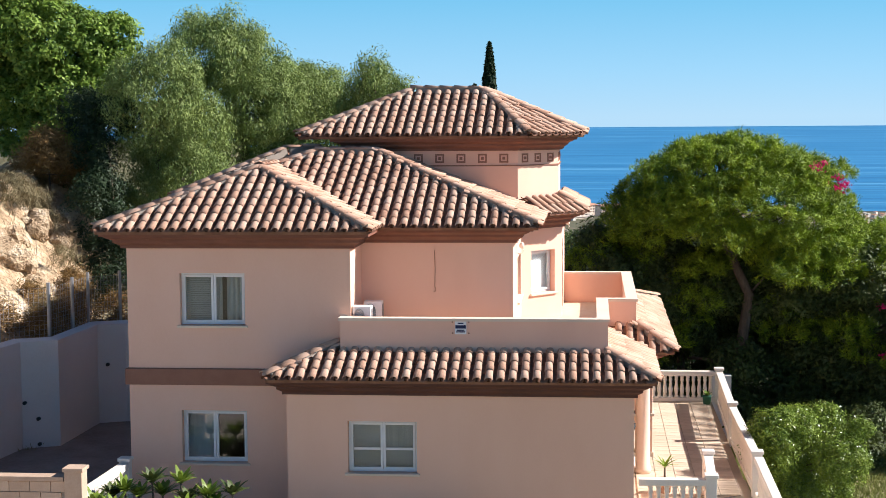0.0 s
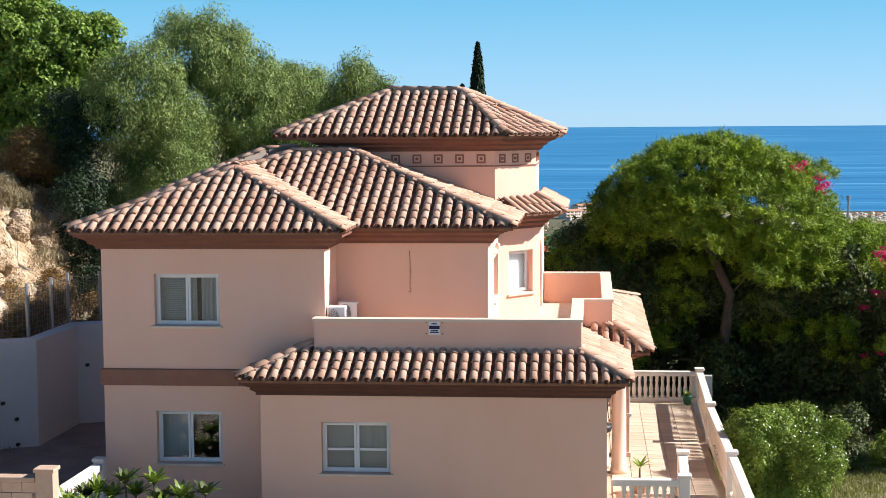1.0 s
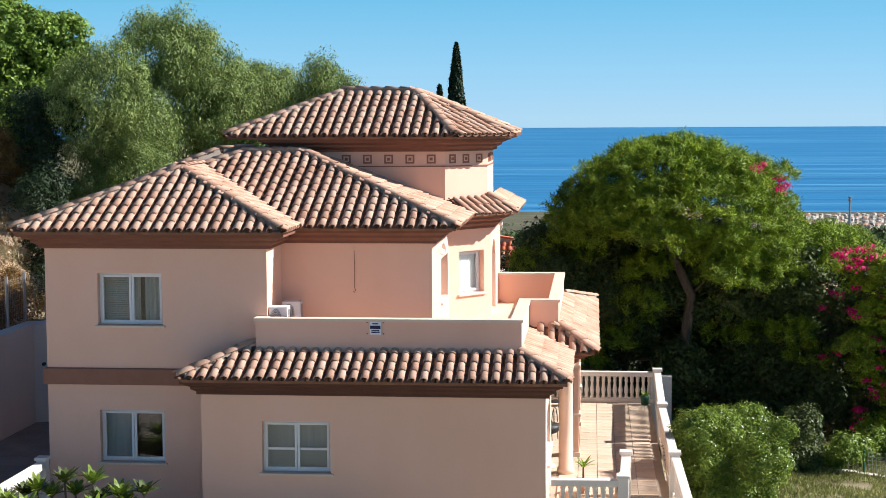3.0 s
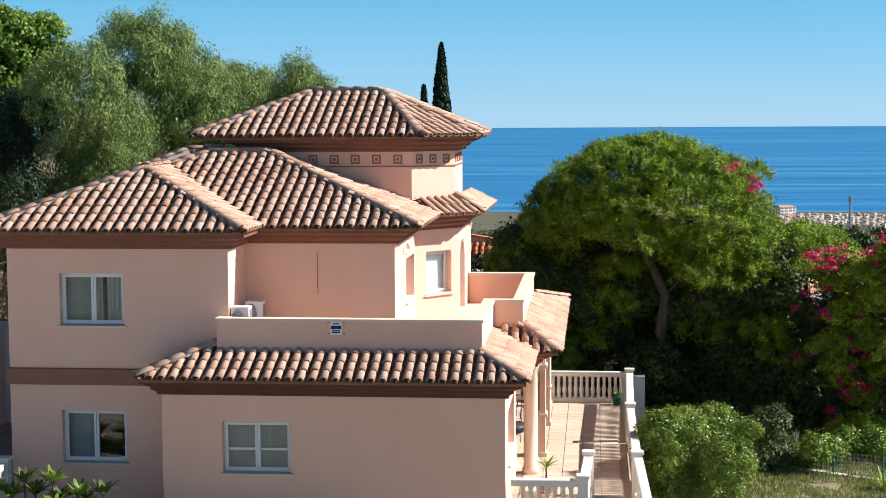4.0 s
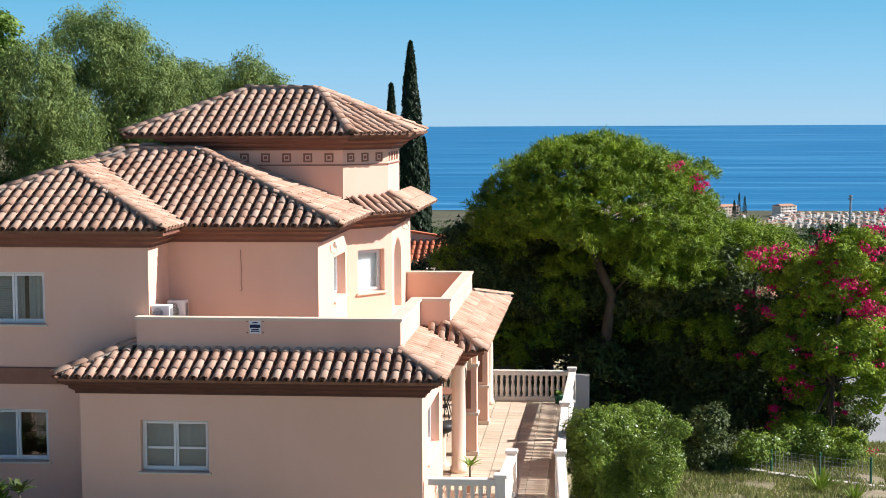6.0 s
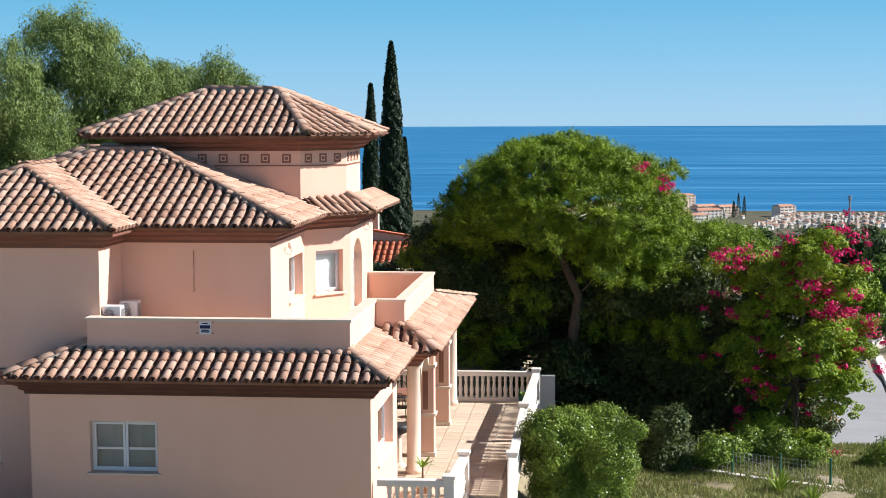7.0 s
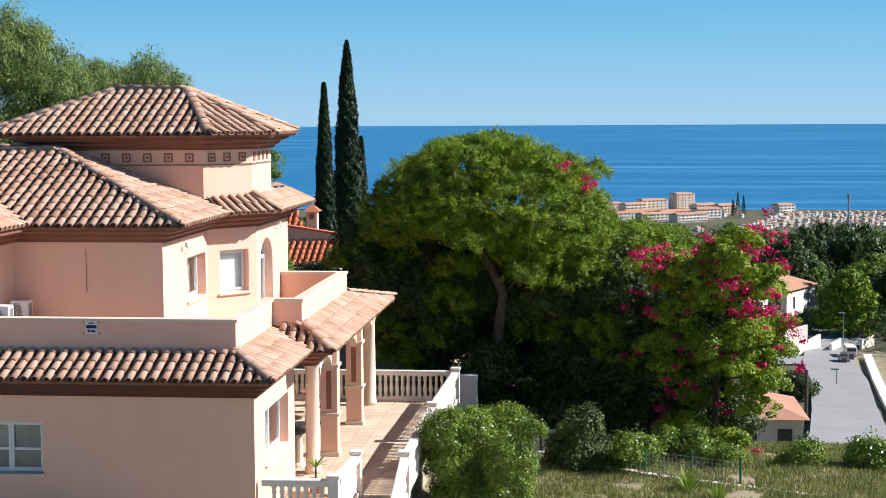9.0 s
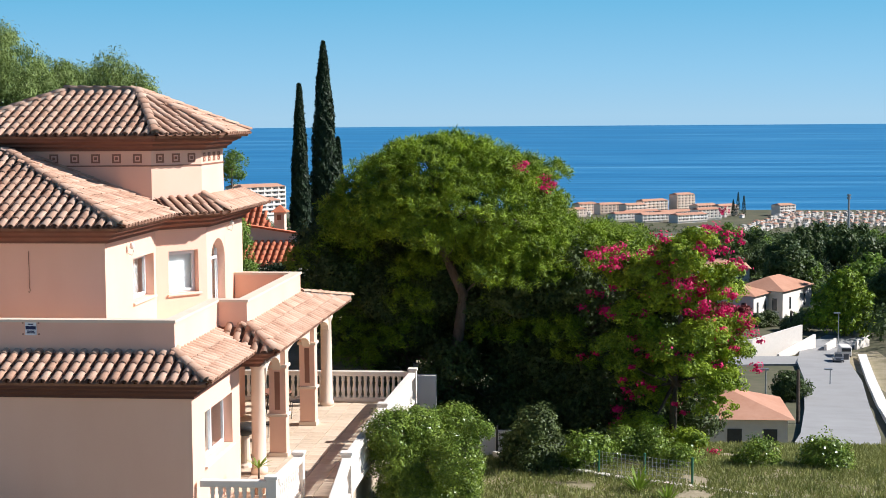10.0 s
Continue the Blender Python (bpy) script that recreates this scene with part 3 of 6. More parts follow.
gx = axis([(-3000, -400, 325), (-400, -60, 34), (-60, -24, 4), (-24, -14, 0.2), (-14, -10, 0.5), (-10, 2.0, 1.5), (2.0, 16, 0.5), (16, 60, 4), (60, 400, 34), (400, 3000, 325)])
gy = axis([(-60, 0, 6), (0, 5, 0.5), (5, 20, 0.25), (20, 30, 0.5), (30, 60, 3), (60, 400, 17), (400, 2000, 66), (2000, 2300, 150)])
gs = Shape()
for y in gy:
    for x in gx:
        z = height(x, y)
        if 3.2 < x < 16 and y < 30:
            z += 0.12 * noise.noise(Vector((x * 0.8, y * 0.8, 0)))
        gs.v.append((x, y, z))
nx = len(gx)
for j in range(len(gy) - 1):
    for i in range(nx - 1):
        k = j * nx + i
        gs.f.append((k, k + 1, k + nx + 1, k + nx))
ground = part("ground", gs, M_GROUND, smooth=False)
ground.data.materials.append(M_ROCK)
ground.data.materials.append(M_SCRUBLAND)
ground.data.materials.append(M_BOUNCE)
for pf in ground.data.polygons:
    c = pf.center
    pf.material_index = 1 if c.x < -14.9 and 4 < c.y < 24 and c.x > -40 else (2 if (c.y > 30 or c.y > 19 and c.x < -5) and not (52 < c.x < 75 and 190 < c.y < 262) else (3 if c.x < -8 and -24 < c.y < -2 else 0))
    pf.use_smooth = pf.material_index != 1
tagged(ground, "dry sandy ground with scrub falling towards the coast", "ground", kind="structure")

ss = Shape()
for y, z in ((1765, -100.0), (1800, -100.0), (2600, -82.0), (3600, -55.0), (4940, -21.8)):
    ss.v += [(-3200, y, z), (3200, y, z)]
ss.f = [(2 * i, 2 * i + 1, 2 * i + 3, 2 * i + 2) for i in range(4)]
tagged(part("water", ss, M_SEA), "calm blue sea reaching the horizon", "sea", kind="structure")

# the concrete yard beside the house
tagged(part("pavement", Shape().box(-15.6, -2.6, -0.4, -7.2, 10.4, -0.03), M_YARD), "grey concrete yard beside the house", "yard", kind="structure")
# bent grey retaining wall of the yard
rw = [(-15.75, 1.5), (-15.72, 3.4), (-15.35, 6.6), (-14.5, 7.0), (-14.45, 10.0), (-13.75, 10.3), (-9.5, 10.6)]
rs = sweep([(p[0], p[1]) for p in rw], [(0.0, -0.3), (0.0, 2.72), (-0.25, 2.78), (-0.25, -0.3)])
tagged(part("wall_yard", rs, M_GREYWALL), "grey rendered retaining wall that bends round the yard", "wall", kind="structure")
for x, y, z in ((-15.28, 6.62, 1.15), (-14.98, 6.76, 0.72), (-14.97, 6.77, 0.06), (-14.2, 10.08, 1.6)):
    wp = Shape().tube([(x, y - 0.05, z), (x, y + 0.15, z)], [0.05, 0.05], 8)
    tagged(part("weep_pipe", wp, M_BLACK), "dark drain pipe end in the yard wall", "drain", "drains of the yard wall")

# fence posts and mesh above the wall
for i, (x, y) in enumerate(((-15.9, 6.6), (-14.9, 7.5), (-14.75, 8.9), (-14.75, 10.2), (-14.0, 10.7), (-12.6, 10.9))):
    z0 = 2.6
    f = thing("fence_post", "grey steel fence post with wire mesh on the yard wall", "fence post", "fence posts on the yard wall", at=(x, y, z0))
    part("post", Shape().tube([(0, 0, 0), (0, 0, 1.55)], [0.05, 0.05], 8), M_STEEL, f)
    if i < 5:
        nxt = ((-15.9, 6.6), (-14.9, 7.5), (-14.75, 8.9), (-14.75, 10.2), (-14.0, 10.7), (-12.6, 10.9))[i + 1]
        ms = Shape()
        d = Vector((nxt[0] - x, nxt[1] - y, 0))
        for r in range(12):
            ms.tube([(0, 0, 0.1 + r * 0.12), (d.x, d.y, 0.1 + r * 0.12)], [0.004, 0.004], 3, False)
        for r in range(1, 10):
            ms.tube([d * (r / 10), d * (r / 10) + Vector((0, 0, 1.45))], [0.004, 0.004], 3, False)
        part("wire_mesh", ms, M_STEEL, f, "thin wire mesh")

# ---- the house ----
house = thing("house", "pink rendered villa with brown cornices and clay barrel-tile roofs", "house")
Z0 = -0.5
CH_A, CH_B = (-2.58, 6.48), (-1.62, 7.68)     # the canted corner


# wing A
WA = (1.15, 3.94, 2.57, 5.06)
WB = (1.14, 0.95, 2.57, 2.09)
wall("wall", (-10.8, 1.04), (-5.95, 1.04), Z0, 5.95, [WA, WB], M_WALL, house, label="pink rendered wall")
window(house, (-10.8, 1.04), (-5.95, 1.04), *WA, cover="curtain")
window(house, (-10.8, 1.04), (-5.95, 1.04), *WB, cover="open")
wall("wall", (-10.8, 11.6), (-10.8, 1.04), Z0, 5.95, [], M_WALL, house)
wall("wall", (-5.95, 1.04), (-5.95, 2.6), 2.5, 5.95, [], M_WALL, house)
part("band", sweep([(-10.8, 6.0), (-10.8, 1.04), (-7.0, 1.04)], [(0, 2.65), (0.07, 2.65), (0.07, 2.99), (0.0, 3.01)]), M_TRIM, house, "brown painted string course")
# upper wall B
wall("wall", (-5.95, 2.6), (-2.58, 2.6), 3.0, 5.95, [], M_WALL, house)
WS = (2.02, 4.04, 3.70, 5.07)
wall("wall", (-2.58, 2.6), CH_A, 3.0, 6.1, [WS], M_WALL, house)
window(house, (-2.58, 2.6), CH_A, *WS, recess=0.22, cover="blind", sashes=1)
CL = math.hypot(CH_B[0] - CH_A[0], CH_B[1] - CH_A[1])
WD = (0.38, 3.99, 1.28, 5.05)
wall("wall", CH_A, CH_B, 3.0, 6.1, [WD], M_WALL, house)
window(house, CH_A, CH_B, *WD, recess=0.16, cover="roller", sashes=1)
AD = (0.45, 3.36, 1.88, 5.22)
AXIS_A, AXIS_B = CH_B, (-1.62, 11.6)
wall("wall", AXIS_A, AXIS_B, 3.0, 6.1, [AD], M_WALL, house)
# arched head of the terrace door
ar = Shape()
mA = frame2(AXIS_A, AXIS_B)
r = (AD[2] - AD[0]) / 2
cx, zc = (AD[0] + AD[2]) / 2, AD[3] - r * 0.75
prev = None
for k in range(17):
    t = math.pi * k / 16
    x, z = cx - r * math.cos(t), zc + r * 0.75 * math.sin(t)
    cur = [(x, 0.002, z), (x, 0.25, z), (x, 0.002, AD[3]), (x, 0.25, AD[3])]
    if prev:
        ar.add([mA @ Vector(q) for q in (prev[0], cur[0], cur[2], prev[2], prev[1], cur[1])], [(0, 1, 2, 3), (0, 4, 5, 1)])
    prev = cur
part("arch", ar, M_WALL, house, weld=True)
door = part("door", Shape().box(AD[0], 0.2, AD[1], AD[0] + 0.07, 0.27, AD[3], mA).box(AD[2] - 0.07, 0.2, AD[1], AD[2], 0.27, AD[3], mA).box(cx - 0.05, 0.2, AD[1], cx + 0.05, 0.27, AD[3], mA).box(AD[0], 0.2, AD[1], AD[2], 0.27, AD[1] + 0.15, mA).box(AD[0], 0.2, zc - 0.03, AD[2], 0.27, zc + 0.04, mA), M_PVC, house, "white glazed arched door")
dp = part("pane", Shape().box(AD[0] + 0.05, 0.23, AD[1] + 0.1, AD[2] - 0.05, 0.24, AD[3], mA), M_GLASS, door, "clear door glass")
dp.visible_shadow = False
part("curtain", Shape().box(AD[0], 0.34, AD[1], AD[2], 0.35, AD[3], mA), M_CURTAIN, door, "pale curtain behind the door glass")
wall("wall", (-1.62, 11.6), (-10.8, 11.6), Z0, 6.1, [], M_WALL, house)

# ground-floor block C
WC = (1.27, 1.02, 2.71, 2.10)
wall("wall", (-7.15, 0.0), (0.0, 0.0), Z0 - 1.2, 2.95, [WC], M_WALL, house)
window(house, (-7.15, 0.0), (0.0, 0.0), *WC, cover="half")
wall("wall", (-7.15, 1.04), (-7.15, 0.0), Z0, 2.95, [], M_WALL, house)
WE = (1.02, 1.04, 3.42, 2.18)
wall("wall", (0.0, 0.0), (0.0, 4.15), Z0 - 1.2, 2.95, [WE], M_WALL, house)
window(house, (0.0, 0.0), (0.0, 4.15), *WE, recess=0.2, cover="open")
wall("wall", (0.0, 4.15), (-3.0, 4.15), Z0, 2.95, [], M_WALL, house)
GD = [(1.0, 0.05, 2.8, 2.15), (4.2, 0.05, 6.2, 2.15)]
wall("wall", (-3.0, 4.15), (-3.0, 13.6), Z0, 2.95, GD, M_CREAM, house)
for g in GD:
    mG = frame2((-3.0, 4.15), (-3.0, 13.6))
    gd = Shape()
    for a in (g[0], (g[0] + g[2]) / 2 - 0.05, g[2] - 0.08):
        gd.box(a, 0.1, g[1], a + 0.08, 0.17, g[3], mG)
    gd.box(g[0], 0.1, g[3] - 0.08, g[2], 0.17, g[3], mG).box(g[0], 0.1, g[1], g[2], 0.17, g[1] + 0.1, mG)
    d = part("door", gd, M_PVC, house, "white glazed terrace door")
    pn = part("pane", Shape().box(g[0], 0.13, g[1], g[2], 0.14, g[3], mG), M_GLASS, d)
    pn.visible_shadow = False
wall("wall", (-3.0, 13.6), (-10.8, 13.6), Z0, 2.95, [], M_WALL, house)
# floors that close the storeys; near-black slabs and inner walls paint unlit rooms
part("floor_slab", Shape().box(-10.7, 1.2, 2.72, -2.7, 11.5, 2.9), M_UNLIT, house)
part("floor_slab", Shape().box(-10.7, 1.2, -0.06, -0.3, 4.1, 0.0), M_UNLIT, house)
part("inner_wall", Shape().box(-10.6, 4.2, 0.0, -0.3, 4.3, 2.7), M_UNLIT, house)
part("inner_wall", Shape().box(-10.6, 5.2, 2.95, -2.95, 5.3, 5.9), M_UNLIT, house)
part("terrace_floor", Shape().box(-5.9, 0.8, 3.0, -0.6, 11.0, 3.34).box(-0.6, 4.4, 3.0, 0.1, 10.7, 3.34), M_PAVE, house, "upper terrace floor of beige tiles")

# parapets of the upper terrace
COPE = [(0.0, 4.10), (0.035, 4.10), (0.035, 4.16), (-0.235, 4.16), (-0.235, 4.10), (-0.2, 4.10)]
PAR = [(-6.13, 1.03), (-6.13, 0.7), (-0.52, 0.7), (-0.52, 4.35), (0.16, 4.35), (0.16, 10.75), (-1.61, 10.75)]
part("parapet", sweep(PAR, [(0.0, 2.9), (0.0, 4.10), (-0.2, 4.10), (-0.2, 2.9)]), M_WALL, house, "low rendered parapet wall")
part("coping", sweep(PAR, COPE), M_CREAM, house, "cream coping of the parapet")

# cornices under the eaves
def cornice(path, z0, z1, out, mat=None):
    h = z1 - z0
    prof = [(0.0, z0), (0.22 * out, z0), (0.22 * out, z0 + 0.18 * h), (0.42 * out, z0 + 0.34 * h), (0.5 * out, z0 + 0.40 * h), (0.5 * out, z0 + 0.55 * h), (0.82 * out, z0 + 0.74 * h), (0.82 * out, z0 + 0.80 * h), (out, z0 + 0.82 * h), (out, z1), (0.0, z1)]
    return part("cornice", sweep(path, prof), mat or M_CORNICE, house, "moulded brown cornice under the eaves")


cornice([(-10.8, 11.6), (-10.8, 1.04), (-5.95, 1.04), (-5.95, 2.6), (-2.58, 2.6), CH_A, CH_B, (-1.62, 11.6)], 5.60, 5.93, 0.46)
cornice([(-7.15, 1.04), (-7.15, 0.0), (0.0, 0.0), (0.0, 4.2)], 2.66, 2.97, 0.36, M_CORNICE_SHADED)
cornice([(-0.5, 4.12), (0.42, 4.12), (0.42, 13.35), (-3.0, 13.35)], 2.66, 2.99, 0.42)

# roofs round the upper storey
EZ = 5.99
A_AP = (-8.35, 3.3, 7.2)
A_BK = (-8.35, 5.1, 7.2)
tiled_slope(house, [(-11.3, 0.45, EZ), (-5.48, 0.45, EZ), A_AP], True)
tiled_slope(house, [(-5.48, 0.45, EZ), (-5.48, 2.02, EZ), A_BK, A_AP], False)
tiled_slope(house, [(-11.3, 9.0, EZ), (-11.3, 0.45, EZ), A_AP, (-8.35, 9.0, 7.2)], False)
B_L, B_R = (-7.5, 5.9, 7.5), (-6.0, 5.9, 7.5)
tiled_slope(house, [(-5.5, 2.0, EZ - 0.02), (-2.0, 2.0, EZ - 0.02), B_R, B_L, A_BK], False)
tiled_slope(house, [(-2.0, 2.0, EZ - 0.02), (-2.0, 6.25, EZ - 0.02), (-2.75, 6.54, 6.27), (-5.35, 6.54, 7.27), B_R], False)
part("roof_deck", Shape().add([B_L, B_R, (-6.0, 6.6, 7.5), (-7.5, 8.5, 7.5), (-8.35, 9.0, 7.2), A_BK], [(0, 1, 2, 3, 4, 5)]), M_PAN_SHADED, house)
# skirt roofs round the canted corner
CO_A, CO_B = (-2.0, 6.25, EZ - 0.02), (-1.02, 7.45, EZ - 0.02)
tiled_slope(house, [CO_A, CO_B, (-1.70, 7.66, 6.36), (-2.62, 6.52, 6.36)], False)
tiled_slope(house, [CO_B, (-1.02, 12.2, EZ - 0.02), (-1.70, 11.6, 6.36), (-1.70, 7.66, 6.36)], False)
caps(house, (-1.02, 7.45, EZ + 0.02), (-1.70, 7.66, 6.40))
caps(house, (-11.3, 0.45, EZ + 0.04), A_AP)
caps(house, (-5.48, 0.45, EZ + 0.04), A_AP)
caps(house, A_AP, (-8.35, 5.1, 7.22), 0.09)
caps(house, A_BK, B_L)
caps(house, B_L, B_R, 0.09)
caps(house, (-2.0, 2.0, EZ + 0.02), B_R)

# the back wing's roof, seen over the ridge
tiled_slope(house, [(-11.3, 13.0, 6.35), (-11.3, 6.6, 6.35), (-8.9, 9.0, 7.45), (-8.9, 10.6, 7.45)], False)
caps(house, (-11.3, 6.6, 6.4), (-8.9, 9.0, 7.5))
caps(house, (-8.9, 9.0, 7.5), (-8.0, 9.4, 7.55))

# tower
TW = [(-6.75, 10.7), (-6.75, 6.55), (-2.66, 6.55), (-1.70, 7.66), (-1.70, 9.9), (-2.66, 10.9)]
for a, b in zip(TW, TW[1:] + TW[:1]):
    wall("wall", a, b, 5.9, 7.9, [], M_WALL, house)
cornice(TW[:6], 7.53, 7.83, 0.46)
part("band", sweep(TW[:6], [(0, 7.15), (0.025, 7.15), (0.025, 7.18), (0, 7.18)]), M_TRIM, house, "thin brown line round the tower")
for a, b, first, n, st in ((TW[1], TW[2], 1.65, 5, 0.525), (TW[2], TW[3], 0.25, 3, 0.46), (TW[3], TW[4], 0.25, 4, 0.5)):
    m = frame2(a, b)
    for k in range(n):
        c = first + k * st
        q = Shape()
        q.box(c - 0.11, -0.015, 7.235, c + 0.11, 0.0, 7.275, m).box(c - 0.11, -0.015, 7.415, c + 0.11, 0.0, 7.455, m)
        q.box(c - 0.11, -0.015, 7.275, c - 0.07, 0.0, 7.415, m).box(c + 0.07, -0.015, 7.275, c + 0.11, 0.0, 7.415, m)
        q.box(c - 0.035, -0.02, 7.31, c + 0.035, 0.0, 7.38, m)
        part("frieze_square", q, M_TRIM, house, "small brown square ornament")
TZ = 7.90
T_FL, T_FR, T_RF, T_RB, T_BR, T_BL = (-7.97, 5.96, TZ), (-2.36, 5.96, TZ), (-1.05, 7.45, TZ), (-1.05, 10.1, TZ), (-2.36, 11.45, TZ), (-7.97, 11.45, TZ)
R_L, R_R = (-5.5, 8.7, 9.0), (-3.6, 8.7, 9.0)
tiled_slope(house, [T_FL, T_FR, R_R, R_L], False)
tiled_slope(house, [T_FR, T_RF, R_R], False)
tiled_slope(house, [T_RF, T_RB, R_R], False)
tiled_slope(house, [T_RB, T_BR, R_R], False)
tiled_slope(house, [T_BR, T_BL, R_L, R_R], False)
tiled_slope(house, [T_BL, T_FL, R_L], False)
for a, b in ((T_FL, R_L), (T_FR, R_R), (T_RF, R_R), (T_RB, R_R), (T_BR, R_R), (T_BL, R_L), (R_L, R_R)):
    caps(house, Vector(a) + Vector((0, 0, 0.03)), b)

# lean-to roofs of the ground floor
CZ = 3.03
tiled_slope(house, [(-7.5, -0.45, CZ), (0.45, -0.45, CZ), (-0.52, 0.7, 3.44), (-6.35, 0.7, 3.44)], True)
tiled_slope(house, [(-7.5, 1.02, CZ), (-7.5, -0.45, CZ), (-6.35, 0.7, 3.44), (-6.14, 1.02, 3.52)], False)
tiled_slope(house, [(0.45, -0.45, CZ), (0.45, 3.6, CZ), (-0.52, 4.35, 3.44), (-0.52, 0.7, 3.44)], False)
caps(house, (-7.5, -0.45, CZ + 0.04), (-6.2, 1.0, 3.56))
caps(house, (0.45, -0.45, CZ + 0.04), (-0.52, 0.7, 3.46))
PZ = 3.05
tiled_slope(house, [(-0.3, 3.5, PZ), (1.0, 3.5, PZ), (0.17, 4.34, 3.52), (-0.5, 4.34, 3.52)], True)
tiled_slope(house, [(1.0, 3.5, PZ), (1.0, 13.9, PZ), (0.16, 10.8, 3.52), (0.16, 4.34, 3.52)], False)
tiled_slope(house, [(1.0, 13.9, PZ), (-3.5, 13.9, PZ), (-3.5, 10.8, 3.52), (0.16, 10.8, 3.52)], False)
caps(house, (1.0, 3.5, PZ + 0.03), (0.17, 4.34, 3.55))
caps(house, (1.0, 13.9, PZ + 0.03), (0.16, 10.8, 3.55))
part("porch_ceiling", Shape().box(-3.0, 4.2, 2.75, 0.5, 13.4, 2.9), M_CREAM, house)

# porch columns and pillars
def round_column(x, y):
    c = Shape().lathe([(0.20, 0.05), (0.20, 0.17), (0.17, 0.2), (0.165, 1.4), (0.155, 2.5), (0.18, 2.54), (0.20, 2.6), (0.20, 2.76)], x, y, 20)
    return part("column", c, M_CREAM, house, "round cream column of the porch", smooth=True)


round_column(0.33, 4.62)
round_column(0.4, 13.2)
for y in (6.55, 10.4):
    p = part("pillar", Shape().box(0.2, y - 0.19, 0.05, 0.62, y + 0.19, 2.76), M_WALL, house, "square rendered porch pillar", bevel=0.012)
    for za, zb, o in ((0.05, 0.16, 0.03), (1.05, 1.12, 0.045), (2.25, 2.33, 0.04)):
        part("moulding", Shape().box(0.2 - o, y - 0.19 - o, za, 0.62 + o, y + 0.19 + o, zb), M_CREAM, p, bevel=0.008)
    part("inset_panel", Shape().box(0.345, y - 0.197, 1.22, 0.475, y - 0.18, 2.16), M_TRIM, p, "brown recessed panel")
# arches between the pillars
for ya, yb in ((4.7, 6.36), (6.74, 10.21), (10.59, 13.1)):
    s = Shape()
    c, hw = (ya + yb) / 2, (yb - ya) / 2
    prev = None
    for k in range(21):
        y = ya + (yb - ya) * k / 20
        z = 2.2 + 0.42 * math.sqrt(max(0.0, 1 - ((y - c) / hw) ** 2))
        cur = [(0.5, y, z), (0.3, y, z), (0.3, y, 2.8), (0.5, y, 2.8)]
        if prev:
            s.add(prev + cur, [(0, 4, 7, 3), (1, 2, 6, 5), (0, 1, 5, 4)])
        prev = cur
    part("arch", s, M_CREAM, house, "shallow cream arch between porch pillars", weld=True)

# paved porch terrace
tagged(part("terrace", Shape().box(-3.0, 4.15, -2.2, 2.62, 13.95, 0.02).box(0.0, 0.12, -2.2, 1.75, 4.15, 0.02).box(1.75, 2.4, -2.2, 2.66, 4.15, 0.02), M_GROUT), "paved terrace along the house", "terrace", kind="structure")
terrace = bpy.data.objects["terrace"]
# balustrades
def baluster_mesh():
    return Shape().lathe([(0.058, 0.0), (0.058, 0.05), (0.042, 0.08), (0.056, 0.16), (0.066, 0.24), (0.044, 0.38), (0.038, 0.44), (0.056, 0.52), (0.042, 0.56), (0.058, 0.59), (0.058, 0.64)], 0, 0, 8).data("baluster", M_WHITE, True)


BAL = baluster_mesh()


def balustrade(a, b, z0=0.05, z1=None, posts=(True, True), step=0.165, hgt=0.9):
    z1 = z0 if z1 is None else z1
    L = math.hypot(b[0] - a[0], b[1] - a[1])
    t = thing("balustrade", "white painted balustrade with turned balusters and a moulded handrail", "balustrade", "balustrades of the terrace", at=(a[0], a[1], z0))
    ang = math.degrees(math.atan2(b[1] - a[1], b[0] - a[0]))
    rot = pose(0, 0, 0, 0, 0, ang)
    sl = (z1 - z0) / L

    def bar(name, w, c, d, label=""):
        s = Shape()
        vs = []
        for x in (0, L):
            for y, z in ((-w, c), (w, c), (w, d), (-w, d)):
                vs.append(rot @ Vector((x, y, z + sl * x)))
        s.add(vs, [(0, 1, 2, 3), (7, 6, 5, 4), (0, 4, 5, 1), (1, 5, 6, 2), (2, 6, 7, 3), (3, 7, 4, 0)])
        part(name, s, M_WHITE, t, label, bevel=0.015)

    bar("plinth", 0.08, 0.0, 0.12)
    bar("handrail", 0.10, 0.76, hgt, "moulded white handrail")
    n = max(1, int((L - 0.3) / step))
    for k in range(n):
        x = (L - (n - 1) * step) / 2 + k * step
        o = new("baluster", BAL)
        o.parent = t
        p = rot @ Vector((x, 0, 0.12 + sl * x))
        o.location = p
    for flag, x in ((posts[0], 0), (posts[1], L)):
        if flag:
            p = rot @ Vector((x, 0, sl * x))
            s = Shape().box(p.x - 0.11, p.y - 0.11, p.z - 0.05, p.x + 0.11, p.y + 0.11, p.z + 0.93)
            s.box(p.x - 0.14, p.y - 0.14, p.z + 0.93, p.x + 0.14, p.y + 0.14, p.z + 1.0)
            part("post", s, M_WHITE, t, bevel=0.012)
    return t


balustrade((-2.6, 13.85), (2.82, 13.85), posts=(False, True))
balustrade((2.72, 8.4), (2.82, 13.62), posts=(True, False))
balustrade((2.74, 2.6), (2.72, 8.2), posts=(True, False))
balustrade((2.95, -1.6), (2.76, 2.4), z0=-0.45, z1=0.05, posts=(True, False))
balustrade((0.10, 0.2), (1.58, 0.24), posts=(False, True))
balustrade((1.60, 0.42), (1.68, 2.55), posts=(False, True))
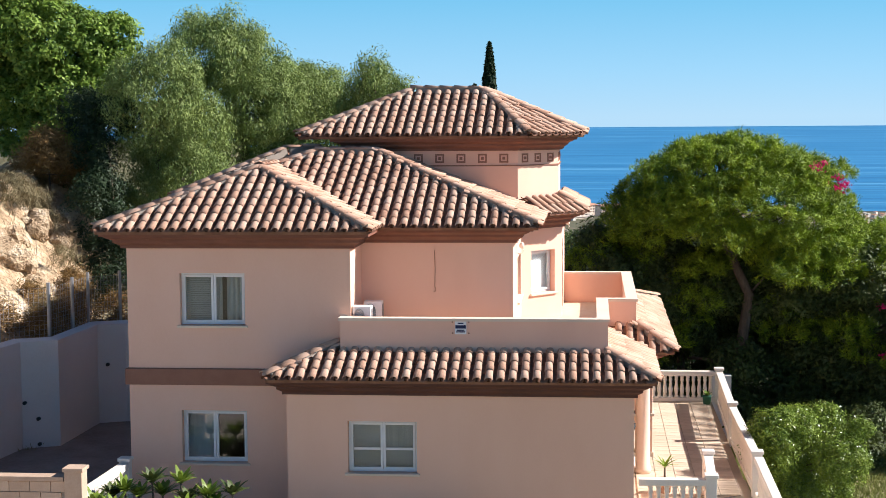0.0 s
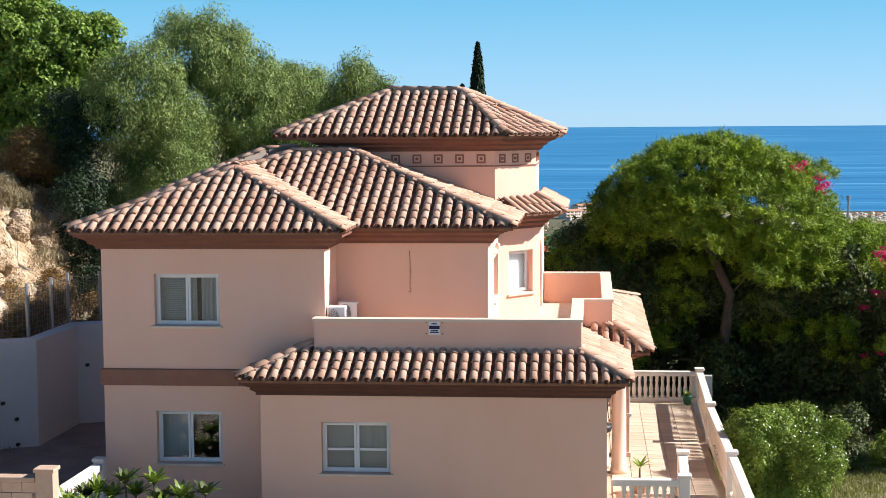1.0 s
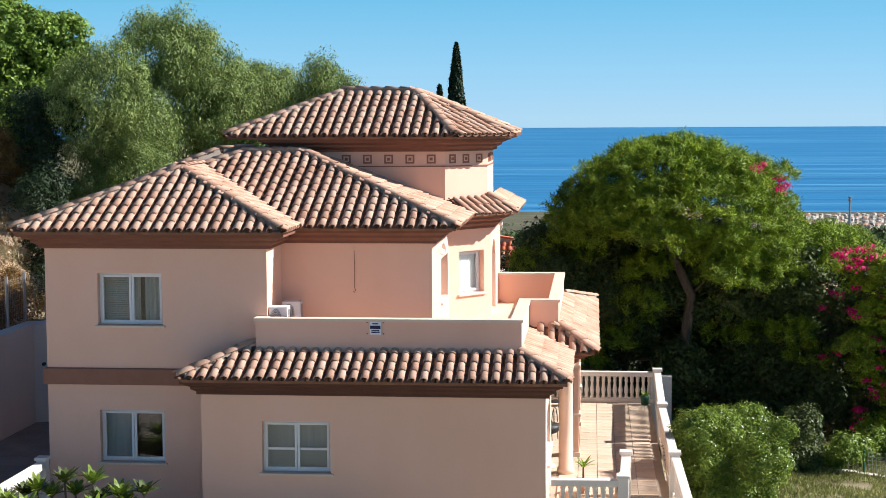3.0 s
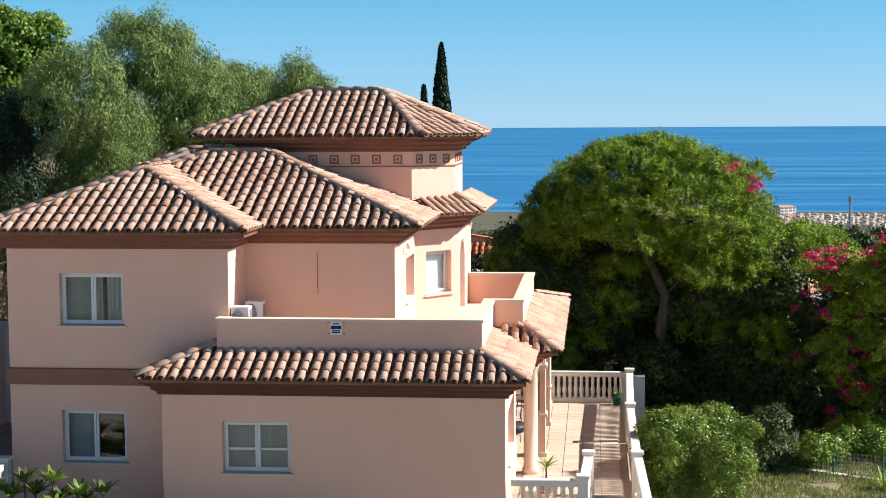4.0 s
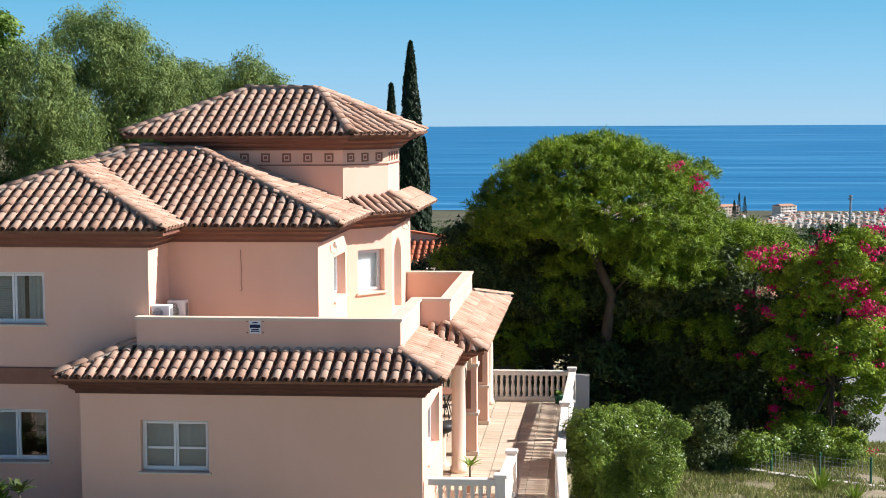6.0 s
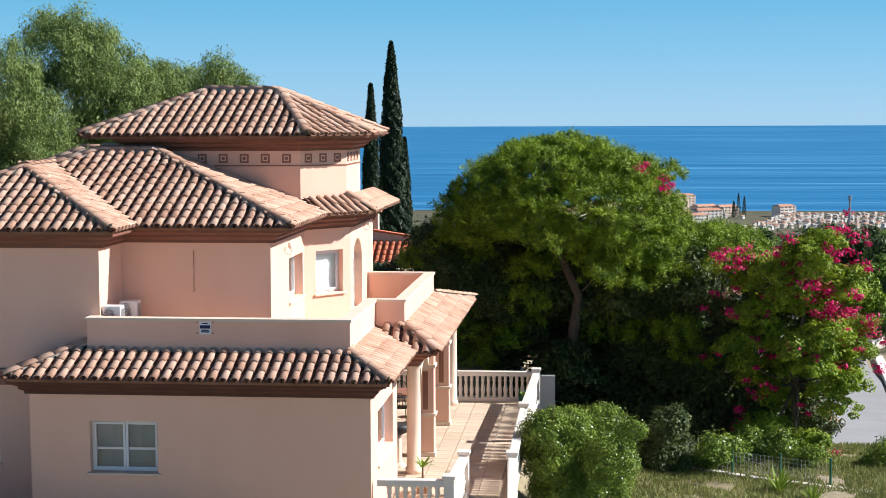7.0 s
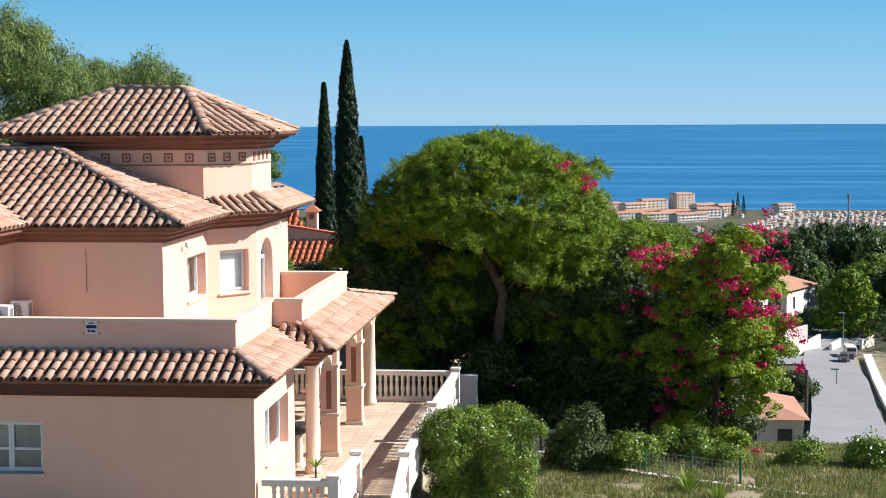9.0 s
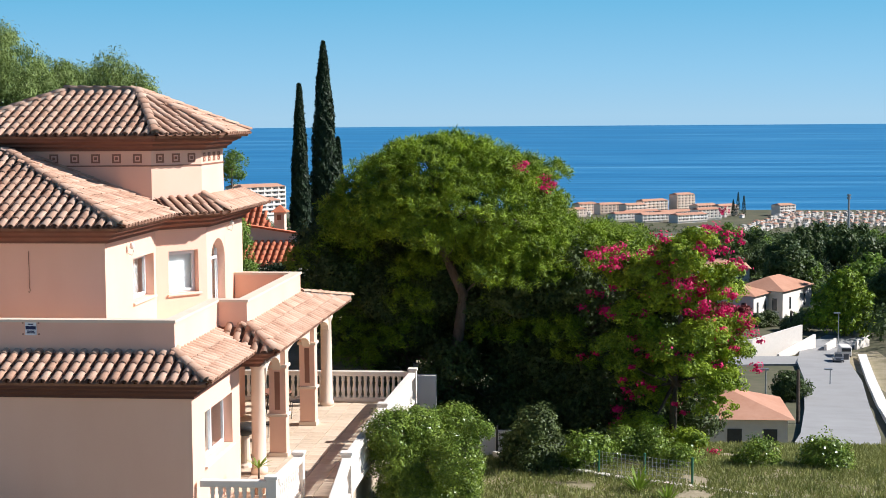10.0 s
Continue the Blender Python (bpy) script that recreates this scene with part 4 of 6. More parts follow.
# ramp between the balustrades
rp = Shape().add([(1.76, 2.4, 0.02), (2.7, 2.4, 0.02), (2.9, -1.8, -0.48), (1.7, -1.8, -0.48), (1.76, 2.4, -2.2), (2.7, 2.4, -2.2), (2.9, -1.8, -2.2), (1.7, -1.8, -2.2)], [(3, 2, 1, 0), (3, 7, 6, 2), (2, 6, 5, 1), (0, 4, 7, 3)])
tagged(part("pavement", rp, M_PAVE), "paved ramp leading down from the terrace", "ramp", kind="structure")

# ---- trees and shrubs ----
def lobes3(rows, sy=1.0, sz=0.9):
    return [(x, y, z, r, r * sy, r * sz) for x, y, z, r in rows]


def pine_pads():
    """Pads of needles over a deep dome, with lower boughs round it, open towards the trunk in front."""
    g = random.Random(23)
    pads = []
    n = 132
    for k in range(n):
        cz = 1 - 1.42 * (k + 0.5) / n
        a = 2.399 * k
        sr = math.sqrt(1 - cz * cz)
        f = g.uniform(0.9, 1.0)
        x = 3.25 + (3.4 if math.cos(a) < 0 else 3.8) * sr * math.cos(a) * f
        y = 17.7 + 2.5 * sr * math.sin(a) * f
        z = 4.35 + 3.08 * cz * f
        if (2.5 < x < 4.7 and y < 17.6 and z < 4.2) or (x < 2.6 and y < 17.4 and z < 4.4) or z < 0.4:
            continue
        pads.append((x, y, z, g.uniform(0.46, 0.72), g.uniform(0.46, 0.72), g.uniform(0.34, 0.5)))
    for k in range(48):
        a, q = 2.399 * k, math.sqrt((k + 0.5) / 48)
        x, y, z = 3.6 + 3.0 * q * math.cos(a), 17.7 + 1.5 * q * math.sin(a), 3.9 + 2.6 * ((k * 0.618) % 1)
        pads.append((x, y, z, 0.9, 0.8, 0.5))
    for x, y, z in ((6.9, 17.0, 4.4), (7.5, 17.2, 3.5), (7.2, 17.8, 2.6), (6.6, 16.6, 3.4), (7.8, 17.6, 4.4), (8.3, 17.4, 3.7), (7.0, 16.8, 1.6), (7.6, 16.9, 0.8), (-0.6, 17.2, 2.6), (0.0, 17.0, 1.6), (0.6, 17.3, 0.6), (-0.9, 17.8, 3.6), (0.8, 18.0, 3.7), (1.7, 18.1, 3.0), (0.9, 17.8, 2.2), (2.2, 18.2, 1.8), (1.5, 17.7, 1.2), (2.7, 18.0, 3.6), (4.8, 18.0, 3.3), (5.3, 17.7, 2.3), (4.7, 17.9, 1.4), (5.9, 17.4, 1.4), (6.1, 17.6, 2.9), (2.6, 17.0, 3.4), (4.6, 16.9, 3.9), (2.3, 16.8, 2.4)):
        pads.append((x, y, z, 0.75, 0.75, 0.55))
    return pads


def needle_crown(parent, base, pads, clumps, per, clump_r, leaf, mat, seed, low=-0.15):
    """Tufts of needles over the upper side of the pads, each needle pointing out and up."""
    g = np.random.default_rng(seed)
    lob = np.array(pads, float)
    wgt = lob[:, 3] * lob[:, 4]
    k = g.choice(len(lob), clumps, p=wgt / wgt.sum())
    d = g.normal(size=(clumps, 3))
    d /= np.linalg.norm(d, axis=1, keepdims=True)
    d[:, 2] = np.where(d[:, 2] < low, -d[:, 2], d[:, 2])
    rad = np.where(g.random(clumps) < 0.2, g.uniform(0.4, 0.85, clumps), g.uniform(0.85, 1.12, clumps))
    cc = lob[k, :3] + d * rad[:, None] * lob[k, 3:6]
    way = d * 0.75 + np.array((0.35, 0, 0.7)) + 0.35 * g.normal(size=d.shape)
    way /= np.linalg.norm(way, axis=1, keepdims=True)
    q = way[:, None, :] * 0.8 + 0.55 * g.normal(size=(clumps, per, 3))
    q /= np.linalg.norm(q, axis=2, keepdims=True)
    size = clump_r * g.uniform(0.6, 1.35, clumps)
    p = cc[:, None, :] + q * (size[:, None] * g.uniform(0.25, 1.0, (clumps, per)))[:, :, None]
    nn = 0.5 * d[:, None, :] + np.array((0, 0, 0.45)) + 0.65 * g.normal(size=q.shape)
    ob = new("crown", leaf_mesh("crown", p.reshape(-1, 3) - np.array(base), nn.reshape(-1, 3), leaf, 0.135, mat, q.reshape(-1, 3), 0.15))
    ob.parent = parent
    return ob


def pine_tree(label, base, trunk, pads, clumps, per, clump_r, leaf, seed):
    t = thing("pine_tree", label, "tree", at=base)
    inv = Vector(base)
    pts = [Vector(q[:3]) - inv for q in trunk]
    sh = Shape().tube(pts, [q[3] for q in trunk], 10)
    g = random.Random(seed)
    for pad in pads:
        if pad[2] < 4.6:
            continue
        c = Vector(pad[:3]) - inv
        i_ = min(range(1, len(pts)), key=lambda n_: (pts[n_] - c).length + 0.6 * max(0, pts[n_].z - c.z))
        a = pts[i_]
        mid = a.lerp(c, 0.5) + Vector((g.uniform(-0.25, 0.25), g.uniform(-0.25, 0.25), 0.08 * (c - a).length))
        r = trunk[i_][3] * 0.26
        sh.tube([a, mid, c], [r, r * 0.55, r * 0.15], 6)
    part("trunk", sh, M_BARK, t, "rough brown trunk and limbs", smooth=True)
    needle_crown(t, base, pads, clumps, per, clump_r, leaf, M_PINE, seed)
    return t


# Dark lobes added where the lower crown of the pine lies in shade.
PINE_LOW = [(-0.1, 17.4, 3.1, 0.87), (1.3, 17.9, 2.7, 1.0), (2.9, 18.2, 2.8, 1.0), (4.4, 18.4, 2.4, 1.0), (6.6, 17.2, 3.2, 0.9), (0.6, 18.4, 1.6, 0.8), (5.6, 17.6, 2.6, 0.9), (2.2, 18.8, 1.6, 0.9), (-0.7, 18.2, 4.2, 0.7), (6.0, 18.4, 1.0, 0.9), (3.6, 18.8, 3.6, 1.1), (1.2, 18.6, 3.8, 1.0)]
tree("evergreen_oak", "dark foliage in place of the shaded lower crown of the pine", "tree", (2.0, 18.8, -2.2), [(2.0, 18.8, -2.2, 0.16), (2.0, 18.8, 0.6, 0.12), (2.2, 18.6, 2.6, 0.06)], lobes3(PINE_LOW), 1700, 70, 0.34, 0.13, 0.45, M_LEAF_DARK_SHADED, 0.8, seed=18)
pine_tree("broad round-topped pine with bright green needles beside the terrace", (3.4, 17.5, -2.2),
          [(3.4, 17.5, -2.2, 0.26), (3.45, 17.3, 0.0, 0.21), (3.82, 17.3, 1.4, 0.18), (4.0, 17.3, 2.8, 0.155), (3.5, 17.3, 3.9, 0.13), (3.1, 17.4, 4.7, 0.11), (3.0, 17.5, 6.4, 0.07)],
          pine_pads(), 9600, 50, 0.24, 0.155, 3)
PINE2 = [(8.5, 18.6, 4.4, 0.68), (9.2, 19.5, 4.1, 0.73), (8.1, 20.4, 3.8, 0.75), (9.7, 19.1, 3.6, 0.64), (7.7, 19.9, 3.1, 0.74)]
pine_tree("young pine with light green needles behind the bougainvillea", (8.6, 19.6, -2.3),
          [(8.6, 19.6, -2.3, 0.14), (8.6, 19.6, 1.0, 0.11), (8.6, 19.4, 3.4, 0.05)], [(x, y, z, r, r, r * 0.75) for x, y, z, r in PINE2], 420, 64, 0.25, 0.14, 4)
# Dark leaf colour fills the shaded hollow under the crown.
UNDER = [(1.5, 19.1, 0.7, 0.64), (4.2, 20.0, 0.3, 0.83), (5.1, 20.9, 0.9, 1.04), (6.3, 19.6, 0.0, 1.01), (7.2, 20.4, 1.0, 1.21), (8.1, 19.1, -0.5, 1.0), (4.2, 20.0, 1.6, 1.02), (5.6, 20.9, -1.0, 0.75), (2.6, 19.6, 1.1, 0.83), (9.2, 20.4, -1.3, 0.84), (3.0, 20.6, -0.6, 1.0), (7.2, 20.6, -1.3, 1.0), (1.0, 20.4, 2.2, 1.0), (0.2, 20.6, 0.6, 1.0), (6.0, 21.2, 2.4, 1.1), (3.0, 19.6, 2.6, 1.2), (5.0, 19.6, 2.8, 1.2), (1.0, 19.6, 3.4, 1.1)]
tree("hedge", "dense dark foliage filling the shaded space under the pine", "hedge", (5.0, 20.0, -2.3),
     [(5.0, 20.0, -2.3, 0.12), (5.0, 20.0, 0.5, 0.08)], lobes3(UNDER), 1900, 50, 0.36, 0.15, 0.45, M_LEAF_DARK_SHADED, 0.8, seed=5)
# Added dark backing: the shade of this gap is in the leaf colour.
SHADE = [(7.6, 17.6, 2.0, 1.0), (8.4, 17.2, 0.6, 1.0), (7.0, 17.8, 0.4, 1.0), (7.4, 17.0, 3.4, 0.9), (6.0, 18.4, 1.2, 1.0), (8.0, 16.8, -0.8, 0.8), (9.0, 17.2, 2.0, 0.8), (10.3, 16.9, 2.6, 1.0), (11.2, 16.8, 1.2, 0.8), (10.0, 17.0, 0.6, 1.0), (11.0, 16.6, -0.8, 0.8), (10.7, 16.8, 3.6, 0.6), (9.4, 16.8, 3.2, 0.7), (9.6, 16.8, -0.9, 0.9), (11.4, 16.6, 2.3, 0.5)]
# Added dark mass where the ground under the pine lies in shade.
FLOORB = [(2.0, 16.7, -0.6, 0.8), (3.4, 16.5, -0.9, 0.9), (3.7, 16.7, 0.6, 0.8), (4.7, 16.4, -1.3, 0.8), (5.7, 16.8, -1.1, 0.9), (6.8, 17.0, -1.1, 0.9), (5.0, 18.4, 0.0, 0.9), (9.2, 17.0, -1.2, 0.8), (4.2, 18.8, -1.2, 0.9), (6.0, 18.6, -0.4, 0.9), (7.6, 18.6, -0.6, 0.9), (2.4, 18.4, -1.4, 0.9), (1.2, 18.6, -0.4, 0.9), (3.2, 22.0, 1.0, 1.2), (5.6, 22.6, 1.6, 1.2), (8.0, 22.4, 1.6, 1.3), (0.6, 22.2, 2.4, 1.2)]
tree("hedge", "low dark foliage added for the shade round the foot of the pine", "hedge", (5.0, 18.0, -2.3), [(5.0, 18.0, -2.3, 0.1), (5.0, 18.0, -0.8, 0.05)], lobes3(FLOORB), 1300, 50, 0.34, 0.15, 0.45, M_LEAF_DARK_SHADED, 0.8, seed=17)
tree("broadleaf_tree", "dark foliage added for the shade between the pine and the bougainvillea", "tree", (7.5, 17.6, -2.2), [(7.5, 17.6, -2.2, 0.12), (7.5, 17.6, 1.5, 0.08)], lobes3(SHADE), 1300, 50, 0.34, 0.14, 0.45, M_LEAF_DARK_SHADED, 0.8, seed=15)
NBH = [(-5.6, 24.6, 1.7, 0.8), (-4.4, 24.5, 1.9, 0.9), (-3.2, 24.6, 2.1, 1.0), (-2.0, 24.6, 2.5, 1.0), (-0.8, 24.4, 2.9, 1.0), (0.2, 24.0, 2.4, 1.0), (-7.0, 24.6, 1.4, 0.9), (-3.6, 24.2, 0.9, 0.9), (-1.8, 24.2, 1.2, 0.9)]
tree("hedge", "clipped dark hedge in front of the red-roofed neighbour", "hedge", (-3.0, 24.5, 0.3), [(-3.0, 24.5, 0.3, 0.08), (-3.0, 24.5, 1.6, 0.05)], lobes3(NBH), 600, 50, 0.3, 0.13, 0.5, M_CYPRESS, 0.8, seed=16)
BOUG = [(10.8, 14.1, 4.3, 0.9), (10.1, 15.0, 3.5, 1.08), (11.3, 15.9, 2.6, 1.02), (11.7, 14.6, 3.5, 0.63), (9.6, 15.4, 2.3, 1.01), (10.7, 14.1, 1.5, 1.06), (11.8, 15.0, 1.1, 0.75), (9.8, 15.9, 0.3, 1.02), (10.7, 14.6, -0.1, 0.99), (8.8, 15.4, 3.7, 0.84), (11.5, 14.1, 0.3, 0.82), (8.8, 15.0, 1.4, 0.83), (11.6, 15.9, -1.6, 0.85), (10.4, 14.6, -1.5, 0.83), (12.1, 15.4, 1.9, 0.59), (9.3, 14.1, -0.9, 0.74)]
boug = tree("bougainvillea", "tall climbing bougainvillea with magenta flowers over green leaves", "shrub", (10.3, 15.0, -2.4),
            [(10.3, 15.0, -2.4, 0.14), (10.4, 15.0, 0.5, 0.10), (10.6, 14.8, 3.0, 0.05)], [(x + dx * r, y + dy * r, z + dz * r, 0.62 * r, 0.62 * r, 0.46 * r) for x, y, z, r in BOUG if z > 0 or x < 10.5 for dx, dy, dz in ((-0.45, -0.35, 0.1), (0.45, -0.3, 0.4), (0.05, -0.4, -0.45), (0.1, 0.45, 0.3))], 1500, 80, 0.22, 0.105, 0.42, M_BOUG, 0.75, seed=6, inner=0.1, low=-0.1)
FL1 = [(11.2, 13.3, 5.1), (11.5, 14.2, 5.0), (10.9, 15.1, 4.2), (10.3, 13.8, 3.8), (10.1, 14.7, 3.7), (10.7, 13.3, 3.6), (11.2, 14.2, 3.5), (11.9, 15.1, 4.0), (12.0, 13.8, 4.6), (8.4, 14.7, 4.1), (8.1, 14.3, 4.1), (8.7, 14.2, 4.3), (9.4, 15.1, 2.4), (8.5, 13.8, 2.8), (8.3, 14.7, 3.2), (11.1, 13.3, 2.7), (11.1, 14.2, 1.8), (11.4, 15.1, 1.5), (11.6, 13.8, 2.5), (12.0, 14.7, 2.0), (12.2, 14.5, 2.4), (12.5, 15.0, 1.9), (12.4, 15.1, 1.1), (11.1, 13.8, 3.1), (10.6, 14.7, 3.1), (9.4, 14.0, 1.1), (9.4, 14.2, 0.4), (8.7, 15.1, -0.5)]
FL2 = [(8.6, 14.6, -0.4), (10.6, 14.0, -0.1), (11.3, 15.1, -1.6), (6.75, 16.4, 6.15), (5.75, 16.2, 6.95), (10.0, 14.0, 4.6), (9.7, 14.2, 4.3), (11.9, 15.1, 2.8), (11.3, 13.8, 4.5), (11.0, 14.7, 4.6), (12.0, 14.5, 4.1), (7.9, 15.0, 1.2), (10.2, 15.1, 3.1), (11.4, 13.8, 3.3), (10.9, 14.7, 3.8), (11.7, 14.3, 1.4), (9.6, 14.2, 1.9), (11.6, 15.1, 2.1), (10.9, 13.8, 2.4), (10.6, 13.4, 1.7)]
fg = np.random.default_rng(9)
fpos, fnor = [], []
for x, y, z in FL1 + FL2:
    for _ in range(int(fg.integers(2, 6))):
        c = np.array((x, y, z)) + fg.normal(size=3) * np.array((0.30, 0.3, 0.22))
        q = fg.normal(size=(34, 3))
        fpos.append(c + q * np.array((1.2, 1.0, 0.7)) * fg.uniform(0.05, 0.115))
        fnor.append(q + np.array((0.2, -0.3, 0.4)))
fl = new("blossom", leaf_mesh("flowers", np.concatenate(fpos) - np.array((10.3, 15.0, -2.4)), np.concatenate(fnor), 0.08, 0.8, M_FLOWER))
fl.parent = boug
tagged(fl, "magenta paper-like blossom", kind="stuff")

BIGSH = [(3.4, 4.9, 1.0, 0.5), (3.9, 5.8, 0.8, 0.6), (4.5, 6.7, 0.7, 0.55), (3.5, 5.3, 0.2, 0.6), (4.0, 6.2, -0.2, 0.74), (4.9, 4.9, 0.3, 0.58), (3.15, 5.8, 0.5, 0.35), (4.9, 6.7, 0.9, 0.38), (3.7, 5.3, -0.5, 0.66), (4.7, 6.2, -0.7, 0.61), (5.4, 5.4, 0.9, 0.3)]
tree("shrub", "rounded glossy green shrub growing against the balustrade", "shrub", (4.0, 5.7, -1.4),
     [(4.0, 5.7, -1.4, 0.08), (4.0, 5.7, 0.0, 0.05)], lobes3(BIGSH), 1500, 75, 0.2, 0.062, 0.45, M_GLOSSY, 0.9, seed=7, inner=0.15)
SH2 = [(6.5, 10.6, -0.0, 0.48), (6.2, 11.5, -0.7, 0.59), (6.7, 12.4, -0.9, 0.57), (6.5, 11.1, -1.1, 0.58), (6.0, 11.9, -1.1, 0.44), (6.7, 10.6, 0.3, 0.24), (7.0, 11.5, -1.2, 0.38)]
tree("shrub", "dark green upright shrub beside the low garden wall", "shrub", (6.5, 11.3, -1.6), [(6.5, 11.3, -1.6, 0.05), (6.5, 11.2, -0.3, 0.03)], lobes3(SH2), 420, 50, 0.22, 0.10, 0.5, M_LEAF_DARK_SHADED, 0.9, seed=8)
SH3 = [(7.7, 10.6, -0.6, 0.39), (8.2, 11.5, -0.8, 0.4), (8.5, 12.4, -1.3, 0.35), (7.5, 11.1, -1.0, 0.3), (8.9, 12.6, -0.9, 0.5), (10.4, 11.8, -1.2, 0.5), (9.6, 12.6, -0.9, 0.5), (12.6, 12.4, -1.2, 0.6), (14.4, 12.2, -1.2, 0.7)]
tree("shrub", "loose olive-green bushes along the garden fence", "shrub", (8.0, 11.4, -1.6), [(8.0, 11.4, -1.6, 0.04), (8.0, 11.3, -0.8, 0.02)], lobes3(SH3), 560, 50, 0.22, 0.09, 0.45, M_GLOSSY, 0.9, seed=12)

L1 = [(-20.2, 21.1, 11.3, 1.7), (-18.7, 22.0, 10.8, 1.35), (-21.4, 22.9, 9.4, 1.76), (-19.2, 21.6, 9.0, 1.53), (-17.6, 22.4, 11.2, 0.87), (-21.3, 21.1, 12.1, 1.51), (-18.0, 22.0, 9.6, 1.15), (-21.0, 22.9, 8.0, 1.17), (-19.5, 22.5, 7.2, 1.2), (-23.0, 22.0, 10.5, 1.8)]
tree("broadleaf_tree", "dense broad-leaved tree with mid-green leaves on the bank", "tree", (-19.5, 22.0, 4.5),
     [(-19.5, 22.0, 4.5, 0.28), (-19.6, 22.0, 7.5, 0.2), (-19.4, 21.9, 10.5, 0.09)], lobes3(L1), 1150, 100, 0.40, 0.16, 0.5, M_BROAD, 0.8, seed=21, inner=0.15)
L2 = [(-15.1, 18.1, 9.1, 1.45), (-15.5, 19.0, 7.8, 1.2), (-14.9, 19.9, 7.4, 1.39), (-13.9, 18.6, 6.7, 1.17), (-14.6, 18.1, 9.8, 0.98), (-13.9, 19.0, 8.0, 1.09), (-15.2, 18.6, 5.8, 1.0), (-13.0, 19.2, 5.6, 1.0)]
L3 = [(-14.1, 22.1, 10.5, 1.54), (-13.1, 23.0, 10.2, 1.47), (-14.2, 23.9, 8.8, 1.89), (-12.4, 22.6, 8.6, 1.46), (-15.1, 23.4, 11.4, 0.69), (-13.5, 22.1, 11.5, 0.67), (-11.9, 23.0, 9.1, 0.98), (-13.6, 23.9, 7.1, 1.5), (-11.8, 22.6, 6.8, 1.2)]
L4 = [(-11.0, 24.6, 9.2, 1.11), (-11.9, 25.5, 9.7, 0.82), (-10.5, 26.4, 8.5, 0.94), (-11.9, 25.1, 7.9, 1.22), (-10.6, 25.9, 9.6, 0.62), (-11.0, 24.6, 7.5, 1.11), (-9.6, 25.0, 7.3, 1.0)]
L5 = [(-8.3, 21.1, 9.9, 0.57), (-8.7, 22.0, 9.3, 0.67), (-8.1, 22.9, 9.4, 0.63), (-7.3, 21.6, 9.1, 0.48), (-9.0, 22.4, 8.6, 0.74), (-7.6, 21.1, 8.7, 0.66), (-6.6, 21.6, 8.3, 0.5)]
L6 = [(-4.1, 21.1, 6.9, 0.28), (-4.4, 22.0, 6.4, 0.35), (-4.6, 22.9, 4.3, 0.5), (-4.4, 21.6, 5.4, 0.36), (-4.2, 22.4, 3.8, 0.42), (-4.0, 22.2, 3.0, 0.40)]


def weeping(lobes, base, top, label, clumps, seed, mat):
    """A pepper tree: narrow leaves in hanging sprays."""
    t = tree("pepper_tree", label, "tree", base, [(*base, 0.24), (base[0] + 0.2, base[1], base[2] + (top - base[2]) * 0.45, 0.17), (base[0], base[1], top - 1.0, 0.07)],
             lobes3(lobes), clumps, 110, 0.4, 0.12, 0.28, mat, 1.0, droop=(0, 0, 1), seed=seed, inner=0.12)
    g = np.random.default_rng(seed)
    p, nn = cloud(lobes3(lobes), clumps, 1, 0.1, 1, 0, -0.2, seed + 50)
    n = len(p)
    k = 16
    drop = g.uniform(0.5, 1.3, n)
    s = np.linspace(0, 1, k)
    q = p[:, None, :] + np.stack([g.normal(size=(n, 1)) * 0.15 * s, g.normal(size=(n, 1)) * 0.15 * s, -drop[:, None] * s], axis=2) + g.normal(size=(n, k, 3)) * 0.06
    o = new("hanging_sprays", leaf_mesh("sprays", q.reshape(-1, 3) - np.array(base), g.normal(size=(n * k, 3)) + np.array((0.3, -0.3, 0.2)), 0.14, 0.28, mat, (0, 0, 1)))
    o.parent = t
    o["label"] = "hanging sprays of narrow leaves"
    return t


weeping(L2, (-15.2, 18.8, 3.0), 9.0, "weeping pepper tree with olive-green hanging sprays", 620, 31, M_PEPPER)
weeping(L3, (-13.3, 23.0, 3.0), 11.0, "tall pepper tree with feathery green foliage", 850, 32, M_PEPPER)
weeping(L4, (-11.0, 25.2, 2.5), 9.0, "pepper tree with feathery light green foliage", 450, 33, M_PEPPER)
weeping(L5, (-8.2, 21.9, 1.0), 9.5, "slender pepper tree with sparse feathery top behind the tower", 190, 34, M_PEPPER)
tree("broadleaf_tree", "slim green tree behind the tower", "tree", (-4.4, 22.0, 0.4), [(-4.4, 22.0, 0.4, 0.08), (-4.4, 22.0, 3.8, 0.05), (-4.3, 21.6, 6.6, 0.02)], lobes3(L6), 200, 70, 0.22, 0.085, 0.45, M_BROAD, 0.9, seed=35)
BANK = [(-16.5, 20.6, 4.6, 1.1), (-14.5, 21.0, 4.4, 1.2), (-12.4, 21.0, 4.2, 1.2), (-10.4, 21.5, 4.2, 1.2), (-18.4, 20.6, 6.0, 1.1), (-8.6, 22.0, 5.0, 1.3), (-12.0, 24.0, 5.6, 1.4), (-9.0, 24.0, 6.4, 1.2), (-7.0, 22.5, 6.6, 1.0), (-15.0, 21.5, 6.5, 1.2)]
tree("hedge", "dark undergrowth under the pepper trees on the bank", "hedge", (-13.0, 21.5, 3.0), [(-13.0, 21.5, 3.0, 0.1), (-13.0, 21.5, 5.0, 0.06)], lobes3(BANK), 1000, 50, 0.42, 0.16, 0.45, M_FARWOOD, 0.9, seed=36)
